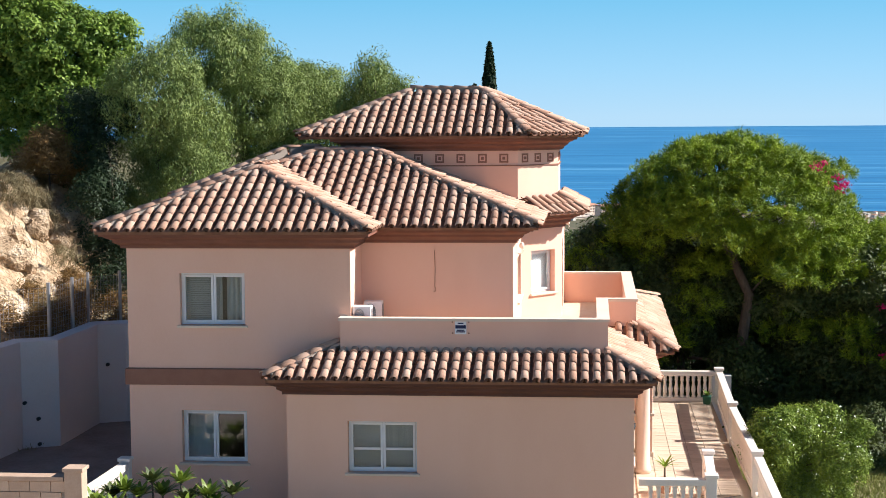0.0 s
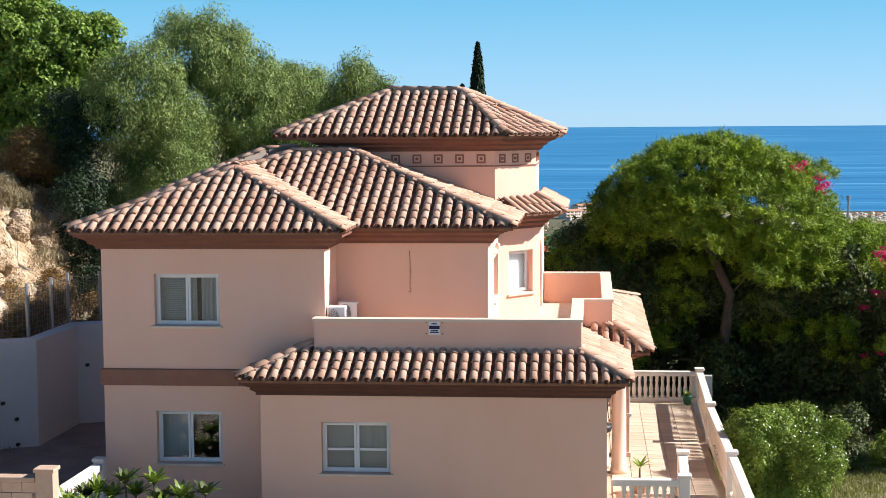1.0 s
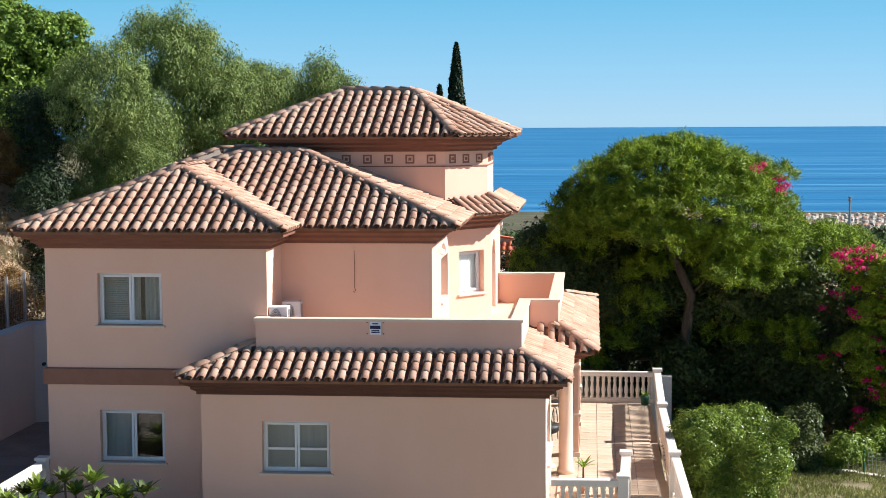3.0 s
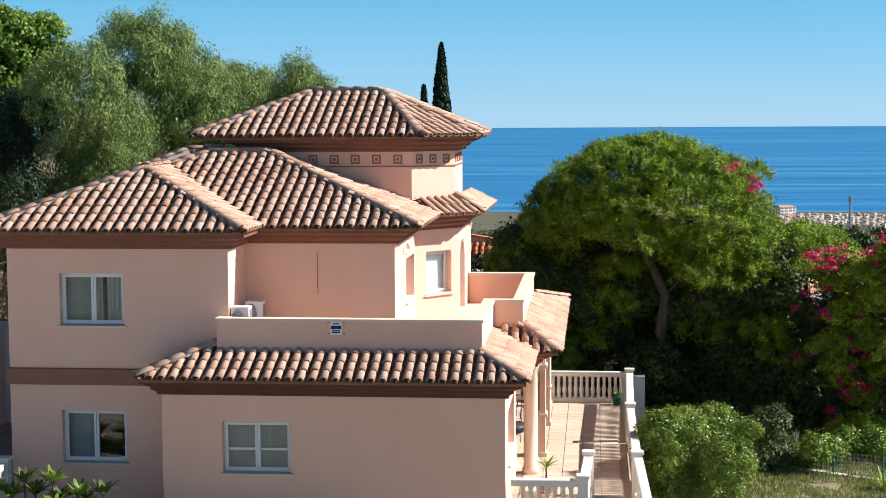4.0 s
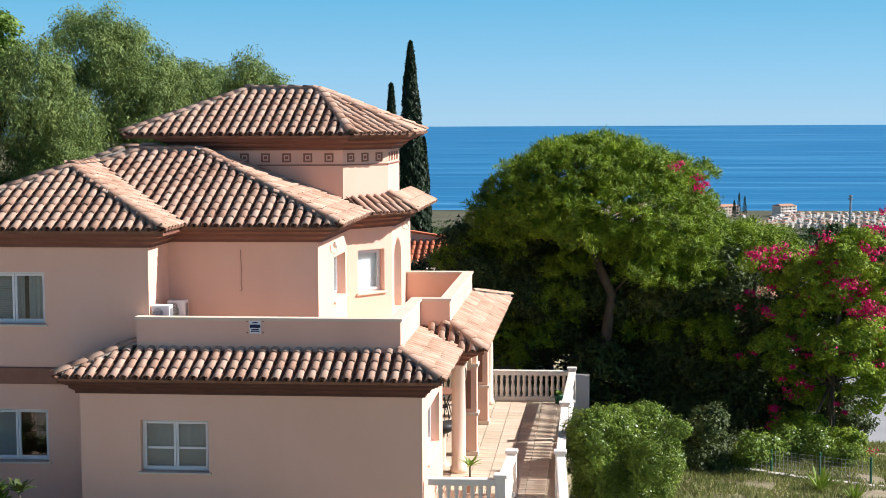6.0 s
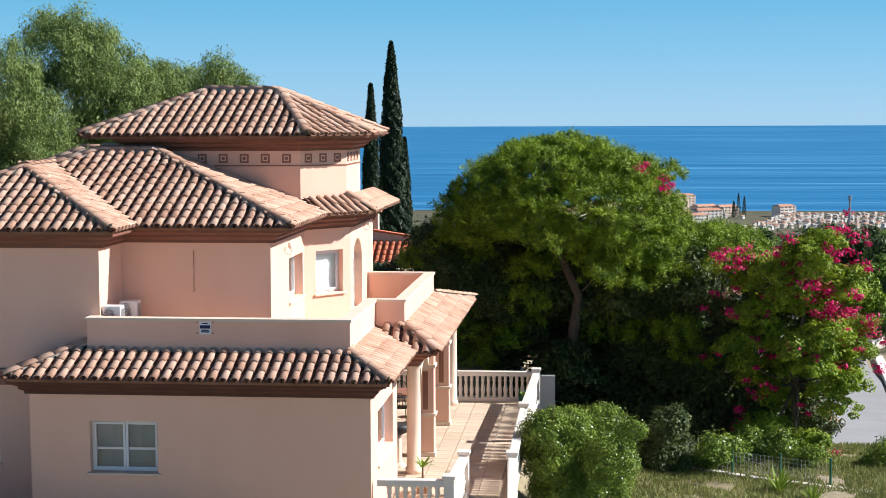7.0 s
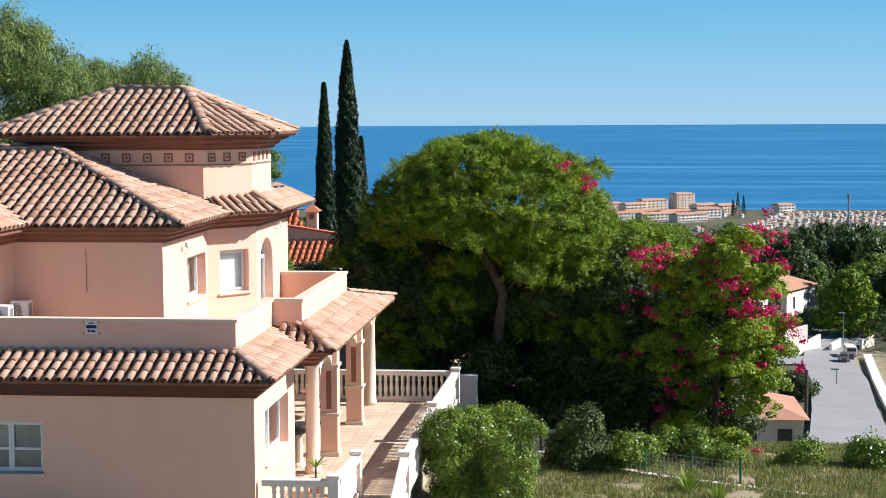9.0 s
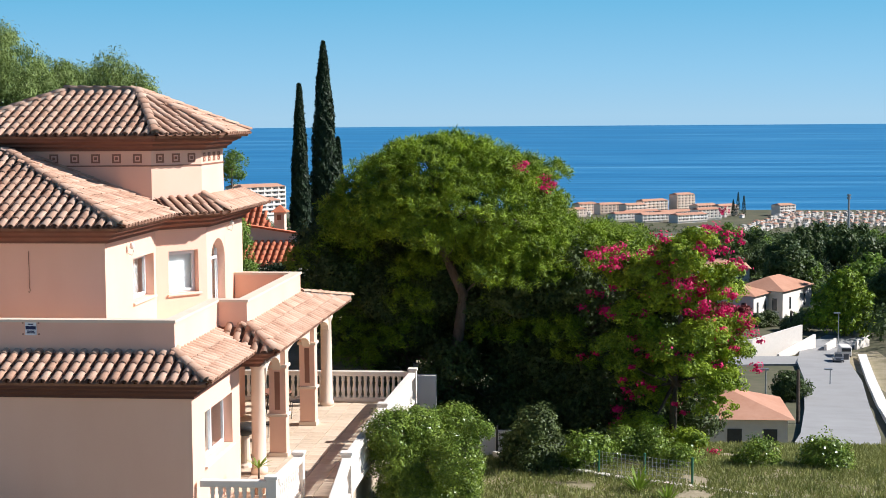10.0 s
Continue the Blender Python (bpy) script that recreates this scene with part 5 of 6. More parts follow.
# Near-black leaves stand for both branches and shadow in the gully.
GULLY = [(-16.9, 17.4, 7.4, 0.7), (-16.6, 18.0, 8.3, 0.8), (-17.6, 18.6, 8.6, 0.8), (-16.3, 15.8, 5.9, 0.8), (-16.0, 16.3, 4.9, 0.9), (-15.7, 15.2, 3.9, 0.8), (-15.4, 14.2, 3.3, 0.7), (-16.6, 17.0, 6.4, 0.8), (-15.0, 15.6, 4.6, 0.8), (-14.6, 13.6, 3.2, 0.7)]
tree("hedge", "dark tangled foliage for the branches and shadow in the gully beside the rocks", "hedge", (-15.8, 15.6, 2.6), [(-15.8, 15.6, 2.6, 0.08), (-15.8, 15.6, 4.2, 0.05)], lobes3(GULLY), 620, 50, 0.3, 0.13, 0.3, M_CYPRESS, 0.9, seed=44)
DRYB = [(-18.3, 17.1, 7.3, 0.79), (-19.2, 18.0, 6.7, 0.62), (-18.2, 18.9, 6.7, 0.72)]
tree("shrub", "rust-brown dry bush on the rocky bank", "shrub", (-18.5, 17.9, 5.2), [(-18.5, 17.9, 5.2, 0.05), (-18.5, 17.8, 6.6, 0.03)], lobes3(DRYB), 330, 60, 0.3, 0.15, 0.14, M_RUST, 0.9, seed=37)
GREYB = [(-18.5, 14.6, 6.1, 0.6), (-18.3, 15.5, 5.8, 0.55), (-19.4, 16.4, 6.3, 0.52), (-17.6, 15.1, 5.2, 0.42), (-16.4, 13.0, 4.3, 0.35), (-15.5, 11.8, 3.2, 0.4), (-16.6, 10.6, 3.4, 0.45), (-15.6, 9.0, 3.2, 0.4)]
tree("shrub", "dry grey-brown scrub on the rocky bank", "shrub", (-18.0, 15.0, 4.6), [(-18.0, 15.0, 4.6, 0.04), (-18.0, 15.0, 5.4, 0.02)], lobes3(GREYB), 260, 60, 0.28, 0.2, 0.07, M_DRY, 0.8, droop=(0.3, -0.3, 1), seed=38)


SCRUB = [(-15.4, 8.2, 2.9, 0.5), (-15.3, 9.3, 3.0, 0.5), (-15.2, 10.4, 3.1, 0.5), (-14.4, 11.3, 3.0, 0.5), (-13.4, 11.5, 3.0, 0.5), (-16.2, 9.5, 3.5, 0.45), (-15.7, 11.6, 3.6, 0.5), (-16.3, 7.6, 3.2, 0.5)]
tree("shrub", "low dry brown scrub behind the yard fence", "shrub", (-15.3, 9.6, 2.5), [(-15.3, 9.6, 2.5, 0.04), (-15.3, 9.6, 3.0, 0.02)], lobes3(SCRUB), 420, 50, 0.22, 0.1, 0.22, M_RUST, 0.9, seed=39)


def cypress(x, y, z0, z1, r, seed, n=26000):
    t = thing("cypress", "tall narrow dark green Italian cypress", "tree", "pair of cypresses", at=(x, y, z0))
    h = z1 - z0
    part("trunk", Shape().tube([(0, 0, 0), (0, 0, h * 0.9)], [0.14, 0.03], 7), M_BARK, t)
    g = np.random.default_rng(seed)
    s = g.random(n) ** 0.8
    prof = np.minimum(1, (1 - s) ** 0.62 * 1.12) * np.minimum(1, 0.55 + 4 * s)
    a = g.random(n) * 2 * math.pi
    bump = 1 + 0.22 * np.sin(a * 5 + s * 34) * np.sin(s * 61 + a * 2)
    rr = r * prof * bump * g.uniform(0.75, 1.05, n)
    p = np.stack([rr * np.cos(a), rr * np.sin(a), s * h], axis=1)
    o = new("crown", leaf_mesh("crown", p, np.stack([np.cos(a), np.sin(a), np.full(n, 0.3)], axis=1) + 0.5 * g.normal(size=(n, 3)), 0.26 * max(1, r), 0.28, M_CYPRESS, (0, 0, 1)))
    o.parent = t
    return t


cypress(-6.25, 50.4, 0.0, 12.25, 0.85, 41)
cypress(-6.7, 46.0, 0.0, 9.95, 0.55, 42)
cypress(-5.7, 51.4, 0.0, 7.2, 0.45, 43)

# garden grass and spiky plants
gg = np.random.default_rng(51)
n = 110000
px, py = gg.uniform(2.9, 19, n), gg.uniform(0.5, 20, n)
keep = np.array([noise.noise(Vector((a * 0.7, b * 0.7, 3.0))) for a, b in zip(px, py)]) > -0.5
px, py = px[keep], py[keep]
pz = np.array([height(a, b) for a, b in zip(px, py)]) + 0.06
n = len(px)
gob = new("grass", leaf_mesh("grass", np.stack([px, py, pz], axis=1), gg.normal(size=(n, 3)) * np.array((1, 1, 0.3)) + np.array((0, -0.4, 0.2)), 0.22, 0.11, M_GRASS, (0, 0, 1)))
tagged(gob, "half-dry garden grass on the slope", "grass", kind="stuff")
n = 4200
px, py = gg.uniform(-22, -14.9, n), gg.uniform(6, 17, n)
pz = np.array([height(a, b) for a, b in zip(px, py)]) + 0.08
keep = (np.array([noise.noise(Vector((a * 0.5, b * 0.5, 7.0))) for a, b in zip(px, py)]) > 0.05) | (px > -15.6)
sob = new("dry_grass", leaf_mesh("dry_grass", np.stack([px, py, pz], axis=1)[keep], (gg.normal(size=(n, 3)) * np.array((1, 1, 0.3)) + np.array((0, -0.4, 0.2)))[keep], 0.26, 0.08, M_DRY, (0, 0, 1)))
tagged(sob, "tufts of dry grass on the rocky bank", "grass", kind="stuff")


def rosette(name, label, at, n, length, width, mat, up=0.9, seed=1, category="plant", group=""):
    """A plant of long strap leaves that arch outwards."""
    t = thing(name, label, category, group, at=at)
    g = random.Random(seed)
    for k in range(n):
        a = 2.399 * k + g.uniform(-0.2, 0.2)
        ln = length * g.uniform(0.7, 1.1)
        u = up * (1 - 0.6 * k / n) + 0.1
        s = Shape()
        prev = None
        for i in range(6):
            f = i / 5
            rr = ln * f * math.cos(u)
            z = ln * (f * math.sin(u) - 0.45 * f * f * (1 - u * 0.6))
            w = width * (1 - f) ** 0.6 * (0.5 + 1.2 * f * (1.4 - f)) + 0.002
            c, d = Vector((rr * math.cos(a), rr * math.sin(a), z)), Vector((-math.sin(a), math.cos(a), 0)) * w
            s.v += [tuple(c - d), tuple(c + d + Vector((0, 0, 0.3 * w)))]
            if i:
                q = 2 * i
                s.f.append((q - 2, q - 1, q + 1, q))
        part("leaf", s, mat, t)
    return t


rosette("agave", "spiky strap-leaved plant in the garden grass", (9.2, 8.6, -1.25), 26, 0.9, 0.05, M_SHRUB, 1.2, 61, group="spiky garden plants")
rosette("agave", "spiky strap-leaved plant in the garden grass", (9.9, 7.6, -1.25), 20, 0.7, 0.04, M_SHRUB, 1.2, 62, group="spiky garden plants")
pr = random.Random(77)
for k in range(20):
    x, y, z = -10.55 + 2.5 * (k % 10) / 9 + pr.uniform(-0.1, 0.1), -1.2 - 0.9 * (k // 10) + pr.uniform(-0.2, 0.2), pr.uniform(0.65, 1.1) - 0.35 * (k // 10) - (0.0 if k % 10 < 8 else 0.15)
    t = rosette("garden_plant", "leafy dark green plant with long pointed leaves by the house wall", (x, y, z), 26, 0.5, 0.07, M_GLOSSY if k % 3 else M_LEAF_DARK_SHADED, 0.95, 70 + k, group="plants by the house wall")
    part("stem", Shape().tube([(0, 0, -z - 0.1), (0.03, 0, -z / 2), (0, 0, 0.03)], [0.03, 0.025, 0.02], 6), M_BARK, t)
pl = rosette("potted_plant", "small palm-like plant in a pot behind the balustrade", (0.75, 2.7, 0.62), 16, 0.42, 0.035, M_SHRUB, 0.9, 81, group="terrace pots")
part("pot", Shape().lathe([(0.13, -0.57), (0.17, -0.3), (0.18, -0.28), (0.18, -0.25), (0.15, -0.25)], 0, 0, 14), M_TILES, pl, "clay pot", smooth=True)
part("stem", Shape().tube([(0, 0, -0.3), (0, 0, 0.02)], [0.025, 0.02], 6), M_BARK, pl)
pl2 = rosette("potted_plant", "low green plant in a dark pot at the terrace corner", (2.45, 13.45, 0.3), 14, 0.25, 0.04, M_BROAD, 0.9, 82, group="terrace pots")
part("pot", Shape().lathe([(0.1, -0.25), (0.13, -0.02), (0.14, 0.0), (0.12, 0.0)], 0, 0, 14), M_GREENPAINT, pl2, "dark green pot", smooth=True)

# ---- things on and about the house ----
def ac_unit(x, y, z, ang):
    t = thing("air_conditioner", "white outdoor air-conditioning unit on the upper terrace", "air conditioner", "air-conditioning units", at=(x, y, z))
    t.rotation_euler = (0, 0, radians(ang))
    t.scale = (0.52, 1.0, 0.95)
    part("body", Shape().box(-0.38, -0.15, 0.05, 0.38, 0.15, 0.62), M_PVC, t, bevel=0.02)
    for k in range(6):
        r = 0.05 + 0.035 * k
        pts = [(-0.1 + r * math.cos(a), -0.165, 0.34 + r * math.sin(a)) for a in [2 * math.pi * i / 20 for i in range(21)]]
        part("grille_ring", Shape().tube(pts, [0.006] * 21, 4, False), M_BLACK, t, "dark fan grille")
    part("side_vent", Shape().box(0.384, -0.1, 0.15, 0.39, 0.1, 0.55), M_STEEL, t)
    for x2 in (-0.3, 0.3):
        part("foot", Shape().box(x2 - 0.04, -0.17, 0.0, x2 + 0.04, 0.17, 0.05), M_BLACK, t)
    return t


ac_unit(-5.73, 1.28, 3.76, 0)
ac_unit(-5.60, 2.05, 3.78, 0)
part("bracket", Shape().box(-5.94, 1.1, 3.34, -5.40, 2.3, 3.76), M_CREAM, house)
sign = thing("wall_sign", "small white and blue notice plate screwed to the parapet", "sign", at=(-3.58, 0.695, 3.97))
part("plate", Shape().box(-0.12, -0.012, -0.14, 0.12, 0.003, 0.14), M_PVC, sign)
M_BLUE = material("blue_print", [(0.01, 0.015, 0.06), (0.02, 0.025, 0.09)], 0.5, 3, 30, 0.0)
part("print_band", Shape().box(-0.11, -0.016, -0.02, 0.11, -0.012, 0.05), M_BLUE, sign, "dark blue printed band")
for z, w in ((-0.055, 0.08), (-0.09, 0.09), (0.09, 0.06)):
    part("print_bar", Shape().box(-w, -0.016, z - 0.012, w, -0.012, z + 0.012), M_BLUE, sign)
for x in (-0.17, 0.17):
    for z in (-0.12, 0.12):
        part("bolt", Shape().box(x - 0.015, -0.012, z - 0.015, x + 0.015, 0.004, z + 0.015), M_TRIM, sign)
wire = Shape().tube([(-4.31, 2.585, 5.42), (-4.30, 2.58, 5.0), (-4.31, 2.585, 4.62), (-4.28, 2.57, 4.56), (-4.31, 2.57, 4.50), (-4.34, 2.57, 4.53)], [0.007] * 6, 5)
tagged(part("cable", wire, M_TRIM), "loose cable hanging on the upper wall", "cable")
for (x, y, z) in ((-2.56, 4.2, 5.35), (-1.6, 9.9, 5.5)):
    wl2 = thing("wall_lamp", "small white outdoor wall lamp on a curled bracket", "lamp", "outdoor wall lamps", at=(x, y, z))
    part("bracket", Shape().tube([(0, 0, -0.12), (0.1, 0, -0.16), (0.14, 0, -0.06), (0.1, 0, 0.06)], [0.012] * 4, 6), M_WHITE, wl2)
    part("shade", Shape().lathe([(0.02, -0.02), (0.06, 0.02), (0.05, 0.1), (0.01, 0.13)], 0.1, 0, 10), M_WHITE, wl2, smooth=True)

# porch table and iron chairs
tb = thing("table", "round dark iron table with a tiled top in the porch", "table", at=(-0.75, 11.2, 0.05))
part("tabletop", Shape().lathe([(0.5, 0.70), (0.52, 0.72), (0.52, 0.74), (0.5, 0.75)], 0, 0, 24), M_TRIM, tb)
for k in range(4):
    a = math.pi / 4 + k * math.pi / 2
    part("leg", Shape().tube([(0.38 * math.cos(a), 0.38 * math.sin(a), 0.0), (0.25 * math.cos(a), 0.25 * math.sin(a), 0.4), (0.38 * math.cos(a), 0.38 * math.sin(a), 0.7)], [0.014] * 3, 6), M_BLACK, tb)


def iron_chair(m):
    t = thing("chair", "dark wrought-iron porch chair with a scrolled back", "chair", "chairs round the porch table")
    part("seat", Shape().lathe([(0.2, 0.43), (0.21, 0.445), (0.2, 0.46)], 0, 0, 14), M_BLACK, t)
    for x in (-0.17, 0.17):
        for y in (-0.17, 0.17):
            part("leg", Shape().tube([(x * 1.2, y * 1.2, 0), (x, y, 0.44)], [0.011, 0.011], 6), M_BLACK, t)
    pts = [(0.2 * math.cos(a), 0.19, 0.45 + 0.42 * math.sin(a)) for a in [math.pi * i / 12 for i in range(13)]]
    s = Shape().tube(pts, [0.011] * 13, 6)
    for x in (-0.1, 0.0, 0.1):
        s.tube([(x, 0.19, 0.45), (x * 0.8, 0.2, 0.84)], [0.008, 0.008], 5)
    part("backrest", s, M_BLACK, t)
    t.matrix_basis = m
    return t


ch = iron_chair(pose(-0.1, 11.4, 0.05, 0, 0, -70))
copy_thing(ch, pose(-0.7, 10.4, 0.05, 0, 0, 170))
copy_thing(ch, pose(-0.9, 12.0, 0.05, 0, 0, 10))
copy_thing(ch, pose(-0.2, 8.3, 0.05, 0, 0, -110))
bq = thing("barrel", "dark metal fire bowl on a stand in the porch", "fire bowl", at=(-0.15, 5.3, 0.05))
part("bowl", Shape().lathe([(0.1, 0.75), (0.3, 0.85), (0.36, 1.0), (0.33, 1.0)], 0, 0, 16), M_BLACK, bq, smooth=True)
part("stand", Shape().lathe([(0.22, 0.0), (0.2, 0.05), (0.12, 0.1), (0.1, 0.76)], 0, 0, 12), M_CREAM, bq)

# garden: pale walls, fence posts
tagged(part("wall_garden", Shape().box(2.66, 15.4, -2.5, 3.32, 15.7, 0.56), M_GREYWALL), "pale rendered end of a garden wall", "wall", kind="structure")
tagged(part("wall_garden", Shape().box(4.0, 13.6, -2.2, 5.9, 13.8, -0.72), M_GREYWALL), "low pale garden wall behind the shrubs", "wall", kind="structure")
lw = sweep([(5.2, 12.9), (7.25, 11.0), (8.75, 10.0), (12.5, 8.2)], [(0, -2.2), (0, -1.17), (-0.2, -1.17), (-0.2, -2.2)])
tagged(part("kerb", lw, M_WHITE), "low pale kerb of the garden bed", "kerb", kind="structure")
for x, y, z, m in ((5.32, 13.0, -0.45, M_BLACK), (9.4, 10.07, -0.55, M_GREENPAINT), (8.2, 10.6, -0.6, M_GREENPAINT), (10.6, 9.4, -0.5, M_GREENPAINT)):
    f = thing("fence_post", "thin painted metal post of the garden fence", "fence post", "garden fence posts", at=(x, y, -1.9))
    part("post", Shape().tube([(0, 0, 0), (0, 0, z + 1.9)], [0.032, 0.032], 8), m, f)
    part("cap", Shape().lathe([(0.036, z + 1.88), (0.036, z + 1.91), (0.01, z + 1.93)], 0, 0, 8), m, f)
fm = Shape()
for a, b in (((5.32, 13.0), (8.2, 10.6)), ((8.2, 10.6), (10.6, 9.4))):
    for r in range(9):
        z = -1.5 + 0.11 * r
        fm.tube([(*a, z), (*b, z)], [0.004, 0.004], 3, False)
    for r in range(24):
        f = r / 24
        x, y = a[0] + (b[0] - a[0]) * f, a[1] + (b[1] - a[1]) * f
        fm.tube([(x, y, -1.55), (x, y, -0.6)], [0.004, 0.004], 3, False)
tagged(part("wire_fence", fm, M_STEEL), "thin wire mesh of the garden fence", "fence")

# block wall and white stair wall in front of the yard
bw = thing("block_wall", "unplastered sand-coloured block wall with a capped end post", "wall", at=(-10.5, -3.5, 0))
part("core", Shape().box(-4.5, 0.03, -0.5, -0.2, 0.17, 1.58), M_MORTAR, bw)
blk = Shape().box(0, 0, 0, 0.39, 0.2, 0.19).data("block", M_BLOCK)
for r in range(6):
    for c in range(10):
        o = new("block", blk)
        o.parent = bw
        o.location = (-4.3 + c * 0.405 + (0.2 if r % 2 else 0), 0, 0.36 + r * 0.205)
part("coping", Shape().box(-4.5, -0.05, 1.59, -0.2, 0.25, 1.68), M_BLOCK, bw, bevel=0.01)
part("post", Shape().box(-0.18, -0.06, -0.5, 0.16, 0.26, 1.78).box(-0.21, -0.09, 1.78, 0.19, 0.29, 1.85), M_BLOCK, bw, "sand-coloured end post", bevel=0.01)
balustrade((-10.78, 0.55), (-11.1, -2.6), z0=0.15, z1=0.0, posts=(True, True))

# ---- neighbours and distance ----
def small_house(name, label, x0, y0, x1, y1, z0, z1, rise, wmat, rmat, over=0.4, group="", wins=(3, 2), cat="house"):
    """A small house with a hipped roof and windows on the two sides that face the villa."""
    t = thing(name, label, cat, group, at=((x0 + x1) / 2, (y0 + y1) / 2, z0))
    w, d, h = (x1 - x0) / 2, (y1 - y0) / 2, z1 - z0
    part("wall", Shape().box(-w, -d, -3, w, d, h), wmat, t)
    r = min(w, d) + over
    a, b = w + over, d + over
    rs = Shape().add([(-a, -b, h), (a, -b, h), (a, b, h), (-a, b, h), (-a + r, -b + r, h + rise), (a - r, -b + r, h + rise), (a - r, b - r, h + rise), (-a + r, b - r, h + rise)],
                     [(0, 1, 5, 4), (1, 2, 6, 5), (2, 3, 7, 6), (3, 0, 4, 7), (4, 5, 6, 7), (3, 2, 1, 0)])
    part("roof", rs, rmat, t, "clay-tile hipped roof")
    for k in range(wins[0]):
        c = -w + 2 * w * (k + 0.5) / wins[0]
        wn_ = part("window", Shape().box(c - 0.55, -d - 0.05, h * 0.35, c + 0.55, -d + 0.05, h * 0.75), M_SHADOWGAP, t)
    for k in range(wins[1]):
        c = -d + 2 * d * (k + 0.5) / wins[1]
        part("window", Shape().box(w - 0.05, c - 0.5, h * 0.35, w + 0.05, c + 0.5, h * 0.75), M_SHADOWGAP, t)
    return t


# red-roofed neighbour below the cypresses
nb = thing("house", "white neighbouring house with a bright red barrel-tile roof and chimney", "house", at=(0, 0, 0))
part("wall", Shape().box(-10.0, 26.6, -1.0, -2.6, 31.0, 2.6), M_WHITE, nb)
tiled_slope(nb, [(-10.5, 25.7, 2.85), (-1.7, 25.7, 2.85), (-2.1, 27.3, 3.58), (-10.5, 27.3, 3.58)], False, M_REDTILE, M_REDTILE)
part("verge", Shape().add([(-10.3, 27.34, 3.2), (-2.1, 27.34, 3.3), (-2.1, 27.6, 3.3), (-10.3, 27.6, 3.2), (-10.3, 27.34, 5.0), (-2.1, 27.34, 3.74), (-2.1, 27.6, 3.74), (-10.3, 27.6, 5.0)], [(0, 1, 5, 4), (1, 2, 6, 5), (2, 3, 7, 6), (4, 5, 6, 7)]), M_WHITE, nb, "white rendered verge")
part("verge_tiles", Shape().add([(-10.3, 27.28, 5.0), (-2.05, 27.28, 3.74), (-2.05, 27.66, 3.74), (-10.3, 27.66, 5.0), (-10.3, 27.28, 5.07), (-2.05, 27.28, 3.81), (-2.05, 27.66, 3.81), (-10.3, 27.66, 5.07)], [(0, 1, 5, 4), (1, 2, 6, 5), (2, 3, 7, 6), (4, 5, 6, 7), (0, 3, 2, 1)]), M_REDTILE, nb, "thin line of red tiles on the verge")
tiled_slope(nb, [(-11.5, 28.3, 3.9), (-4.3, 28.3, 4.0), (-5.4, 29.9, 5.0), (-11.5, 29.9, 5.0)], False, M_REDTILE, M_REDTILE)
cm = part("chimney", Shape().box(-4.2, 27.9, 3.3, -3.8, 28.3, 4.72), M_CREAM, nb, "small chimney with a red tiled cap")
part("chimney_opening", Shape().box(-4.08, 27.88, 4.42, -3.92, 27.92, 4.62), M_TRIM, cm)
part("chimney_cap", Shape().add([(-4.32, 27.78, 4.72), (-3.68, 27.78, 4.72), (-3.68, 28.42, 4.72), (-4.32, 28.42, 4.72), (-4.0, 28.1, 5.0)], [(0, 1, 4), (1, 2, 4), (2, 3, 4), (3, 0, 4), (3, 2, 1, 0)]), M_REDTILE, cm)

# road, kerb, white walls and the villa below
def strip(name, pts, width, mat, lift, label, cat, kind="structure", thick=0.0):
    s = Shape()
    P = [Vector((x, y, 0)) for x, y in pts]
    fine = []
    for a, b in zip(P, P[1:]):
        k = max(1, int((b - a).length / 4))
        fine += [a.lerp(b, i / k) for i in range(k)]
    fine.append(P[-1])
    for i, p in enumerate(fine):
        d = (fine[min(i + 1, len(fine) - 1)] - fine[max(i - 1, 0)]).normalized()
        n_ = Vector((d.y, -d.x, 0)) * width / 2
        z = height(p.x, p.y) + lift
        s.v += [(p.x - n_.x, p.y - n_.y, z), (p.x + n_.x, p.y + n_.y, z)]
        if i:
            q = 2 * i
            s.f.append((q - 2, q - 1, q + 1, q))
    n2 = len(s.v)
    s.v += [(a, b, c - 2.5) for a, b, c in s.v]
    for q in range(2, n2, 2):
        s.f.append((q - 2, q, n2 + q, n2 + q - 2))
        s.f.append((q - 1, n2 + q - 1, n2 + q + 1, q + 1))
    return tagged(part(name, s, mat), label, cat, kind=kind)


strip("road", [(30, 118), (36, 150), (41, 185), (45.5, 220), (47.5, 245), (51, 268), (58, 285)], 9.0, M_ROAD, 0.6, "pale grey asphalt road going down to the coast", "road")
strip("road", [(47, 249), (36, 248), (22, 243)], 9, M_ROAD, 0.5, "pale grey asphalt side road", "road")
strip("pavement", [(43, 150), (47.5, 185), (51.5, 220), (54, 240), (56, 256)], 1.5, M_TOWN, 0.75, "pale kerb and pavement along the road", "pavement")


def white_wall(a, b, za, zb, ta, tb):
    d = Vector((b[0] - a[0], b[1] - a[1], 0)).normalized()
    n_ = Vector((-d.y, d.x, 0)) * 0.5
    A, B = Vector((*a, 0)), Vector((*b, 0))
    vs = [A + Vector((0, 0, za)), B + Vector((0, 0, zb)), B + n_ + Vector((0, 0, zb)), A + n_ + Vector((0, 0, za)), A + Vector((0, 0, ta)), B + Vector((0, 0, tb)), B + n_ + Vector((0, 0, tb)), A + n_ + Vector((0, 0, ta))]
    return tagged(part("wall_road", Shape().add(vs, [(0, 1, 5, 4), (1, 2, 6, 5), (2, 3, 7, 6), (3, 0, 4, 7), (4, 5, 6, 7)]), M_WHITE), "white rendered boundary wall along the road", "wall", kind="structure")


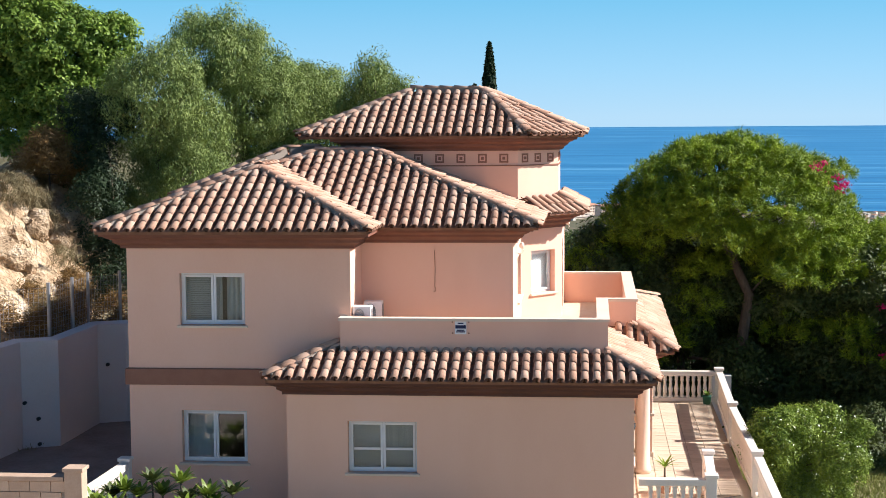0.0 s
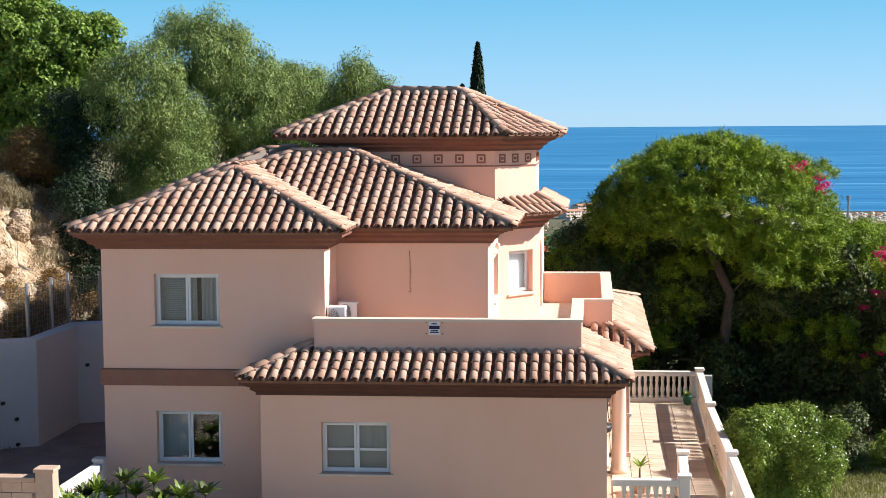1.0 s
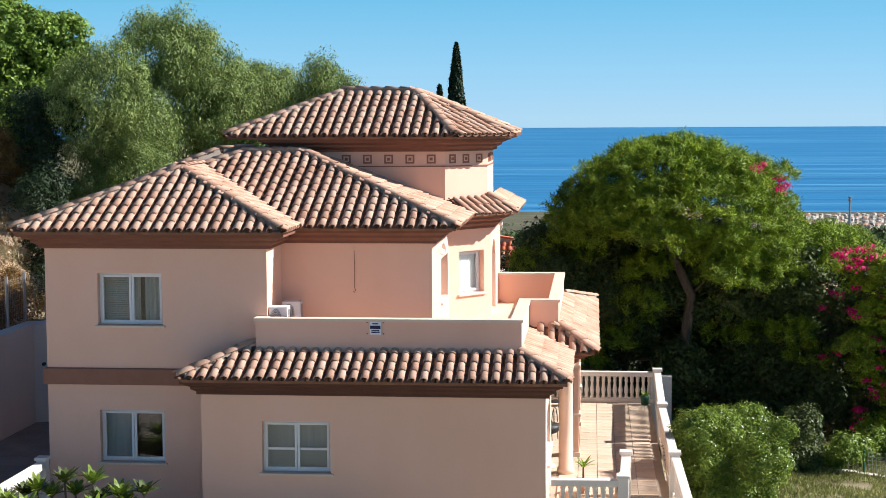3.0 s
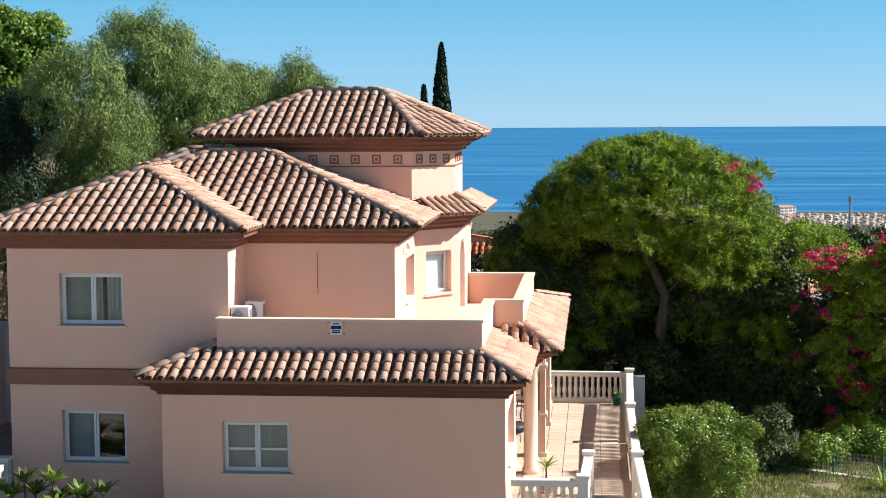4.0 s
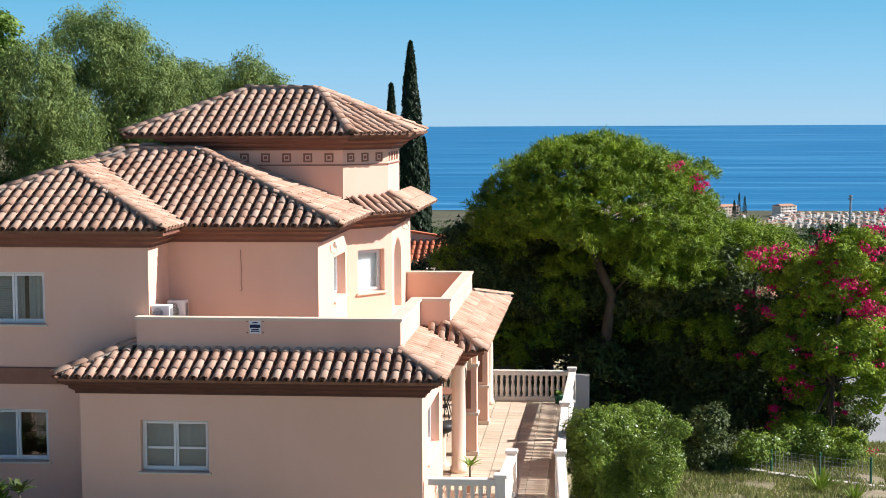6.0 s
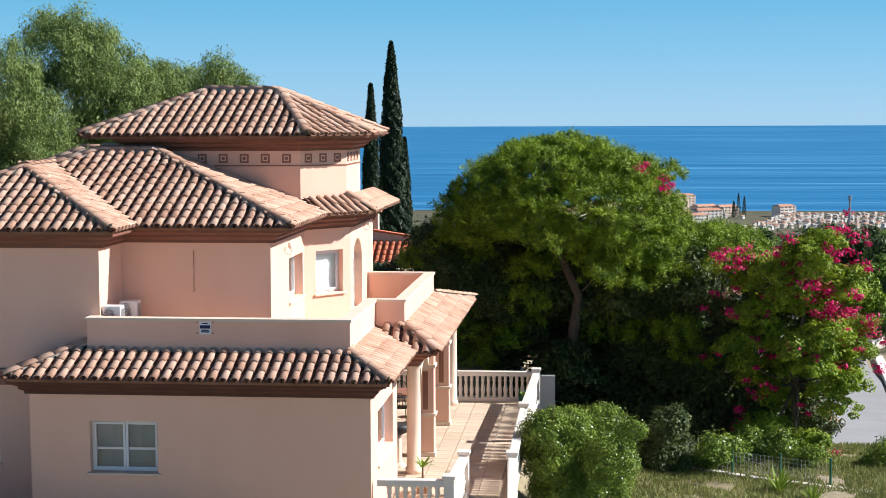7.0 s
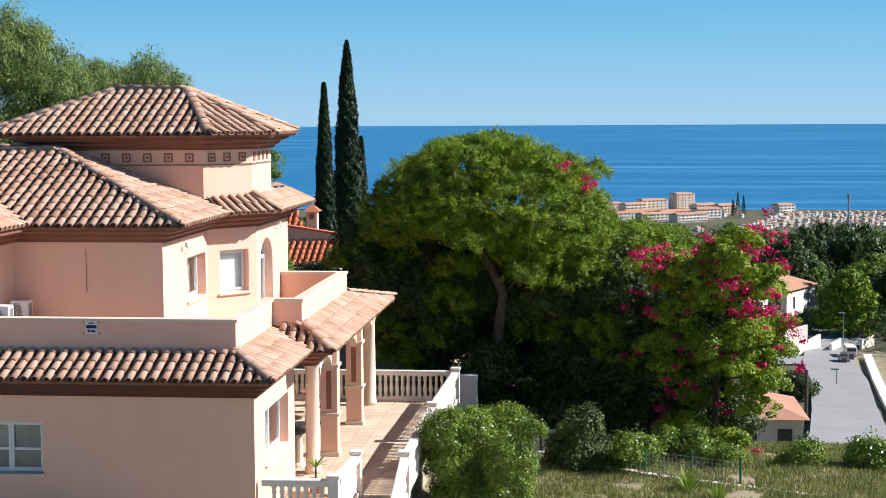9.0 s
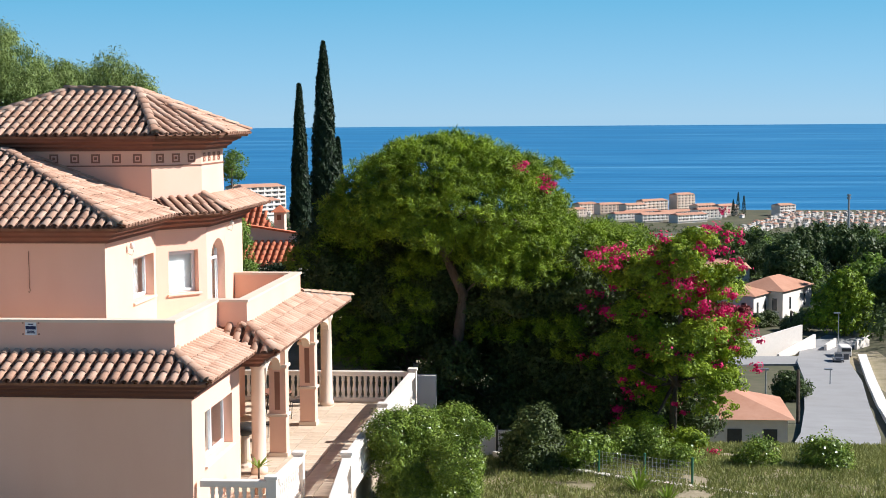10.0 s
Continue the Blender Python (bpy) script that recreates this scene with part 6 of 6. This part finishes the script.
white_wall((22, 249), (36, 254), -40, -40, -33.5, -32.6)
white_wall((36, 254), (46, 262), -40, -40, -32.6, -30.9)
white_wall((41, 255), (49, 266), -40, -40, -35.4, -33.2)
white_wall((50.5, 262), (53.2, 268), -40, -40, -34.6, -34.2)
white_wall((57, 268), (60, 272), -40, -40, -34.8, -34.2)
small_house("house", "white villa with an orange clay roof beside the road below", 42.5, 322, 54, 340, -38, -31.2, 2.6, M_WHITE, M_TOWNROOF, 0.7).rotation_euler = (0, 0, radians(-28))
small_house("house", "white villa wing with an orange clay roof", 31, 317, 45, 326, -38, -31.6, 1.9, M_WHITE, M_TOWNROOF, 0.7).rotation_euler = (0, 0, radians(-28))
small_house("house", "pale villa with a terracotta roof among trees", 33, 376, 47, 392, -40, -31.5, 2.2, M_TOWN, M_TOWNROOF, 0.6)
small_house("house", "low house with an orange clay roof among the gardens", 14.5, 88, 22.5, 97, -18, -14.8, 1.5, M_WHITE, M_TOWNROOF, 0.5)


def street_lamp(x, y, z0, z1):
    t = thing("street_lamp", "slim grey street lamp with a flat head", "street lamp", "street lamps along the road", at=(x, y, z0))
    part("pole", Shape().tube([(0, 0, 0), (0, 0, z1 - z0)], [0.12, 0.08], 8), M_STEEL, t)
    part("head", Shape().box(-0.9, -0.25, z1 - z0, 0.3, 0.25, z1 - z0 + 0.22), M_STEEL, t)


street_lamp(27.4, 150.0, -30, -21.2)
street_lamp(44.3, 215.0, -36, -31.7)
street_lamp(53.5, 268.0, -37, -29.5)
pole = tagged(part("utility_pole", Shape().tube([(33.7, 170, -34), (33.65, 170, -24.4)], [0.26, 0.22], 8), M_BARK), "dark wooden utility pole beside the road", "pole")


def parked_car(m):
    t = thing("car", "dark grey estate car parked with one door open on the road", "car")
    M_CAR = material("car_paint", [(0.10, 0.10, 0.105), (0.13, 0.13, 0.135)], 0.3, 2, 20, 0.0, spec=0.6)
    prof = [(-2.1, 0.35), (-2.15, 0.75), (-1.9, 0.95), (-1.0, 1.02), (0.9, 1.02), (2.0, 0.95), (2.1, 0.7), (2.05, 0.35)]
    s = Shape()
    n = len(prof)
    for y in (-0.88, 0.88):
        s.v += [(x, y, z) for x, z in prof]
    s.f = [tuple(range(n)), tuple(reversed(range(n, 2 * n)))] + [(i, n + i, n + (i + 1) % n, (i + 1) % n) for i in range(n)]
    part("body", s, M_CAR, t, bevel=0.06)
    part("roof", Shape().add([(-1.95, -0.74, 1.0), (0.9, -0.74, 1.0), (0.9, 0.74, 1.0), (-1.95, 0.74, 1.0), (-1.6, -0.6, 1.5), (0.25, -0.6, 1.5), (0.25, 0.6, 1.5), (-1.6, 0.6, 1.5)], [(0, 1, 5, 4), (1, 2, 6, 5), (2, 3, 7, 6), (3, 0, 4, 7), (4, 5, 6, 7)]), M_CAR, t, bevel=0.05)
    part("windscreen", Shape().add([(0.92, -0.66, 1.04), (0.92, 0.66, 1.04), (0.34, 0.55, 1.46), (0.34, -0.55, 1.46)], [(0, 1, 2, 3)]), M_SHADOWGAP, t, "dark windscreen")
    for x in (-1.35, 1.35):
        for y in (-0.85, 0.85):
            w = part("wheel", Shape().tube([(x, y - 0.1, 0.32), (x, y + 0.1, 0.32)], [0.32, 0.32], 14), M_BLACK, t)
            part("rim", Shape().tube([(x, y - 0.11, 0.32), (x, y + 0.11, 0.32)], [0.19, 0.19], 10), M_STEEL, w)
    for y in (-0.62, 0.62):
        part("headlight", Shape().box(2.02, y - 0.2, 0.7, 2.11, y + 0.2, 0.84), M_PVC, t)
    part("door", Shape().box(-0.4, 0.9, 0.35, -0.33, 1.8, 1.35), M_CAR, t, "open front door")
    t.matrix_basis = m
    return t


parked_car(pose(50.3, 246.5, -35.35, 0, 0, -97))
vn = thing("van", "white delivery van parked behind the dark car", "van", at=(52.6, 254.5, -35.6))
part("body", Shape().box(-0.95, -2.3, 0.35, 0.95, 2.3, 2.0), M_WHITE, vn, bevel=0.15)
part("windscreen", Shape().box(-0.8, -2.33, 1.2, 0.8, -2.3, 1.8), M_SHADOWGAP, vn)
for x in (-0.85, 0.85):
    for y in (-1.4, 1.4):
        part("wheel", Shape().tube([(x - 0.1, y, 0.33), (x + 0.1, y, 0.33)], [0.33, 0.33], 12), M_BLACK, vn)

# trees by the road
FT = [(56.9, 284.1, -25.8, 3.22), (54.8, 285.0, -29.3, 3.46), (58.9, 285.9, -29.4, 3.7), (55.9, 284.6, -32.7, 3.23), (59.4, 285.4, -33.4, 3.24), (52.5, 284.1, -32.1, 2.3)]
tree("pine_tree", "rounded green pine beside the road below", "tree", (57, 285, -38), [(57, 285, -38, 0.4), (57, 285, -28, 0.2)], lobes3(FT), 420, 40, 1.1, 0.8, 0.4, M_PINE, 0.8, seed=91)
FT2 = [(52.3, 299.1, -34.6, 2.2), (50.5, 300.0, -35.4, 1.8), (48.7, 300.9, -36.6, 1.8)]
tree("olive_tree", "grey-green olive tree in front of the villa", "tree", (48.5, 300, -38), [(48.5, 300, -38, 0.4), (48.5, 300, -33, 0.2)], lobes3(FT2), 220, 40, 1.0, 0.7, 0.4, M_OLIVE, 0.8, seed=92)
FT3 = [(36.0, 199.1, -31.3, 1.85), (37.6, 200.0, -32.3, 1.52), (35.3, 200.9, -32.9, 1.35)]
tree("broadleaf_tree", "dark round tree beside the road", "tree", (36.3, 200, -35), [(36.3, 200, -35, 0.3), (36.3, 200, -32, 0.15)], lobes3(FT3), 200, 40, 0.7, 0.5, 0.4, M_FARWOOD, 0.8, seed=93)

# trees between the villa and the town
RT = random.Random(58)
PROTO = []
for k, (lab, mat_) in enumerate((("broad dark green tree on the slope below", M_FARWOOD), ("dark pine on the slope below", M_CYPRESS), ("round light green tree on the slope below", M_BROAD))):
    rows = [(RT.uniform(-2.2, 2.2), RT.uniform(-2, 2), RT.uniform(3.5, 9.0), RT.uniform(1.5, 2.4)) for _ in range(9)]
    PROTO.append(tree("slope_tree", lab, "tree", (0, 0, 0), [(0, 0, -1, 0.35), (0, 0, 4, 0.25), (0, 0, 8, 0.1)], lobes3(rows), 190, 24, 0.9, 0.62, 0.5, mat_, 0.8, seed=120 + k, inner=0.1, group="trees on the slope below"))
for k in range(72):
    y = RT.uniform(292, 520)
    x = RT.uniform(0.105 * y, 0.225 * y + 10)
    if y < 360 and x < 66:
        x += 34
    sc = RT.uniform(0.75, 1.35)
    m = pose(x, y, height(x, y), 0, 0, RT.uniform(0, 360)) @ Matrix.Diagonal((sc, sc, sc * RT.uniform(0.8, 1.15), 1))
    if k < 3:
        PROTO[k].matrix_basis = m
    else:
        copy_thing(PROTO[(k * 7 + k // 5) % 3], m)
REDB = [(36, 312, -34.6, 1.9), (39.5, 311, -35.2, 1.7), (33, 311, -34.9, 1.9)]
tree("shrub", "rust-red flowering shrub in front of the villa", "shrub", (36, 312, -39), [(36, 312, -39, 0.2), (36, 312, -34, 0.1)], lobes3(REDB), 200, 40, 0.8, 0.5, 0.4, M_REDLEAF, 0.8, seed=96)
FT4 = [(34, 306, -36.0, 2.2), (38, 305, -36.6, 2.0), (42, 306, -36.4, 2.0), (45, 308, -35.8, 1.8)]
tree("shrub", "dark garden shrubs below the villa", "shrub", (39, 306, -40), [(39, 306, -40, 0.2), (39, 306, -37, 0.1)], lobes3(FT4), 240, 40, 0.8, 0.5, 0.4, M_LEAF_DARK_SHADED, 0.8, seed=97)

# woods that cover the slope down to the town
wg = np.random.default_rng(101)
wp, wnr, wsz = [], [], []
free = [(22, 110, 62, 275), (26, 275, 62, 345), (30, 370, 50, 395), (12, 84, 25, 100)]
for k in range(9000):
    y = 28 + 1500 * wg.random() ** 1.35 if k > 500 else wg.uniform(24, 60)
    mid = 1.5 + y * 0.02
    x = wg.uniform(mid - 0.34 * (y + 31), mid + 0.30 * (y + 31))
    if any(a < x < c and b < y < d for a, b, c, d in free) or (y < 75 and x < 0) or (y < 34 and -12 < x < 12) or (y < 118 and x > 8.5 + 0.05 * y):
        continue
    dens = noise.noise(Vector((x * 0.012, y * 0.012, 5.0)))
    if y > 700 and (dens < 0.02) and x > -0.08 * y:
        continue
    s = wg.uniform(1.2, 2.6) if y < 110 else (wg.uniform(1.8, 3.8) if y < 260 or y > 650 else wg.uniform(2.8, 5.2))
    if y > 1200:
        s *= 0.7
    base = height(x, y)
    k2 = 100 if y < 120 else (110 if y < 450 else 36)
    q = wg.normal(size=(k2, 3))
    q /= np.linalg.norm(q, axis=1, keepdims=True)
    q[:, 2] = np.abs(q[:, 2]) * 1.1 - 0.25
    r = s * (1 + 0.3 * np.sin(q[:, :1] * 5 + k) * np.cos(q[:, 1:2] * 6 + k))
    wp.append(np.array((x, y, base + s * 0.55)) + q * r)
    wnr.append(q + np.array((0, 0, 0.3)) + 0.3 * wg.normal(size=(k2, 3)))
    wsz.append(np.full(k2, 0.3 if y < 120 else (0.4 if y < 450 else 0.95)) * s / 2)
WP, WN, WS_ = np.concatenate(wp), np.concatenate(wnr), np.concatenate(wsz)
tagged(new("woods", leaf_mesh("woods", WP, WN, WS_, 0.6, M_FARWOOD)), "dark green woods and gardens on the slope to the coast", "woods", kind="stuff")

# the white town on the coast
tg = random.Random(7)
TOWN = []
for w, d, h, rise in ((6, 6, 4, 1.3), (9, 6, 4.5, 1.5), (6, 6, 5.5, 0.3), (11, 7, 6, 0.4)):
    t = small_house("town_house", "small white house of the coastal town", -w / 2, -d / 2, w / 2, d / 2, 0, h, rise, M_TOWN, M_TOWNROOF if rise > 1 else M_TOWN, 0.3, "white houses of the coastal town", (3, 2), "house")
    TOWN.append(t)
SPOTS = []
for k in range(153):                                  # rows of white houses near the shore
    row = k % 9
    y = 1470 + 26 * row + tg.uniform(-6, 6)
    SPOTS.append((y * (0.125 + 0.078 * ((k // 9) + tg.uniform(-0.3, 0.3)) / 17), y))
for k in range(60):                                   # terraces that climb in an arc
    f = (k // 3) / 20
    SPOTS.append((131 + 83 * f + 9 * (k % 3) + tg.uniform(-1.5, 1.5), 1402 + 265 * f ** 0.9 - 13 * (k % 3) + tg.uniform(-3, 3)))
for k in range(46):                                   # the old quarter round the apartment blocks
    SPOTS.append((tg.uniform(-30, 160), tg.uniform(1590, 1770)))
for k in range(28):
    y = tg.uniform(620, 1380)
    x = tg.uniform(-0.25 * y, -0.13 * y) if k % 2 else tg.uniform(0.05 * y, 0.22 * y)
    SPOTS.append((x, y))
for placed, (x, y) in enumerate(SPOTS):
    src = TOWN[tg.choice((0, 0, 1, 2, 2, 3))] if placed > 3 else TOWN[placed]
    sc = tg.uniform(0.6, 0.85)
    m = pose(x, y, height(x, y) + tg.uniform(0, 1.5), 0, 0, tg.uniform(-60, -35)) @ Matrix.Diagonal((sc, sc, sc, 1))
    if placed < 4:
        src.matrix_basis = m
    else:
        copy_thing(src, m)


def apartment_block(x, y, w, d, floors, label, ang=0, z=None, mat=None):
    """A terraced apartment block: slabs, parapets, recessed glazing on each floor and a low roof."""
    t = thing("apartment_building", label, "building", "apartment buildings on the coast", at=(x, y, (height(x, y) if z is None else z)))
    t.rotation_euler = (0, 0, radians(ang))
    H = 3.0
    wm = mat or M_TOWN
    part("wall", Shape().box(-w / 2, -d / 2 + 0.9, -8, w / 2, d / 2, floors * H), wm, t)
    for f in range(floors):
        part("balcony", Shape().box(-w / 2, -d / 2, f * H - 0.2, w / 2, -d / 2 + 0.9, f * H).box(-w / 2, -d / 2, f * H, w / 2, -d / 2 + 0.15, f * H + 1.2), wm, t)
        n_ = max(2, int(w / 5))
        for k in range(n_):
            c = -w / 2 + w * (k + 0.5) / n_
            part("window", Shape().box(c - 0.9, -d / 2 + 0.82, f * H + 0.1, c + 0.9, -d / 2 + 0.9, f * H + 2.3), M_SHADOWGAP, t)
            part("divider", Shape().box(c + w / n_ / 2 - 0.6, -d / 2 + 0.1, f * H, c + w / n_ / 2 + 0.4, -d / 2 + 0.95, f * H + 2.8), wm, t)
    part("roof", Shape().add([(-w / 2 - 0.5, -d / 2, floors * H), (w / 2 + 0.5, -d / 2, floors * H), (w / 2 + 0.5, d / 2, floors * H), (-w / 2 - 0.5, d / 2, floors * H), (-w / 2 + 2, 0, floors * H + 2), (w / 2 - 2, 0, floors * H + 2)], [(0, 1, 5, 4), (1, 2, 5), (2, 3, 4, 5), (3, 0, 4), (3, 2, 1, 0)]), M_TOWNROOF, t)
    return t


for x, y, w, fl_, a, mt in ((-8, 1690, 26, 3, 4, 1), (18, 1680, 30, 3, -3, 1), (44, 1670, 28, 3, 3, 1), (66, 1700, 34, 4, 0, 1), (100, 1720, 26, 6, 4, 1), (120, 1660, 30, 3, 6, 1), (142, 1650, 26, 3, 2, 1), (36, 1570, 40, 2, 2, 0), (66, 1560, 44, 2, -2, 0), (98, 1556, 40, 2, 3, 0), (50, 1600, 44, 2, 0, 0), (86, 1600, 44, 2, 2, 0), (118, 1590, 30, 3, -3, 0), (205, 1660, 22, 3, 0, 0), (-20, 1630, 26, 2, 4, 1)):
    apartment_block(x, y, w, 14, fl_, "cream terraced apartment block above the sea" if mt else "long white terraced apartment row above the sea", a + 36, z=height(x, y) + 2, mat=M_TOWNCREAM if mt else M_TOWN)
for x, y, w, fl_, a in ((-222, 1000, 34, 5, 10), (-238, 1040, 30, 4, 0), (-212, 960, 22, 3, 12), (-246, 1080, 26, 3, 0)):
    apartment_block(x, y, w, 14, fl_, "cream stepped apartment block among trees", a + 36, z=-54 + (y - 960) * 0.03)
mast = thing("radio_mast", "tall thin grey radio mast above the town", "mast", at=(233, 1400, -106))
part("pole", Shape().tube([(0, 0, 0), (0, 0, 42)], [1.3, 0.8], 8), M_STEEL, mast)
for z in (38, 40.5):
    part("antenna", Shape().lathe([(1.8, z), (1.8, z + 1.6)], 0, 0, 8), M_STEEL, mast)
for x, y, h in ((155, 1640, 26), (162, 1650, 22), (150, 1640, 18)):
    cypress(x, y, height(x, y), height(x, y) + h, 2.6, int(x), 3000)


# boulders that break out of the bank
def boulder_mesh(seed):
    bm = bmesh.new()
    bmesh.ops.create_icosphere(bm, subdivisions=3, radius=1.0)
    for v in bm.verts:
        n_ = noise.noise(v.co * 1.1 + Vector((seed, 0, 0))) * 0.45 + noise.noise(v.co * 2.7 + Vector((0, seed, 0))) * 0.2
        q = v.co * (1 + n_)
        v.co = Vector((round(q.x * 3.2) / 3.2 * 0.35 + q.x * 0.65, round(q.y * 3.2) / 3.2 * 0.35 + q.y * 0.65, q.z * 0.8))
    me = bpy.data.meshes.new("boulder")
    bm.to_mesh(me)
    bm.free()
    me.materials.append(M_ROCK)
    return me


BOULDERS = [boulder_mesh(i * 3.7) for i in range(4)]
br = random.Random(19)
for k in range(46):
    x, y = br.uniform(-20.5, -15.4), br.uniform(10.5, 17.0)
    r = br.uniform(0.25, 0.75)
    o = new("boulder", BOULDERS[k % 4])
    o.matrix_basis = pose(x, y, height(x, y) + 0.05 * r, br.uniform(-25, 25), br.uniform(-25, 25), br.uniform(0, 360)) @ Matrix.Diagonal((r, r * br.uniform(0.7, 1.2), r * br.uniform(0.6, 1.0), 1))
    tagged(o, "ochre boulder bedded in the rocky bank", "rock", "boulders of the bank")
# terrace tiles
tm = Shape().box(-0.218, -0.218, 0.0, 0.218, 0.218, 0.03).data("paving_tile", M_PAVE)
for i in range(12):
    for j in range(30):
        x, y = -2.76 + 0.45 * i, 0.55 + 0.45 * j
        if y < 4.4 and x < 0.25 or y > 13.7 or x > 2.45 or (y < 4 and x < 0.2) or (y < 2.6 and x > 1.5):
            continue
        o = new("paving_tile", tm)
        o.parent = terrace
        o.matrix_basis = pose(x, y, 0.02 + 0.001 * ((i * 7 + j * 3) % 3))
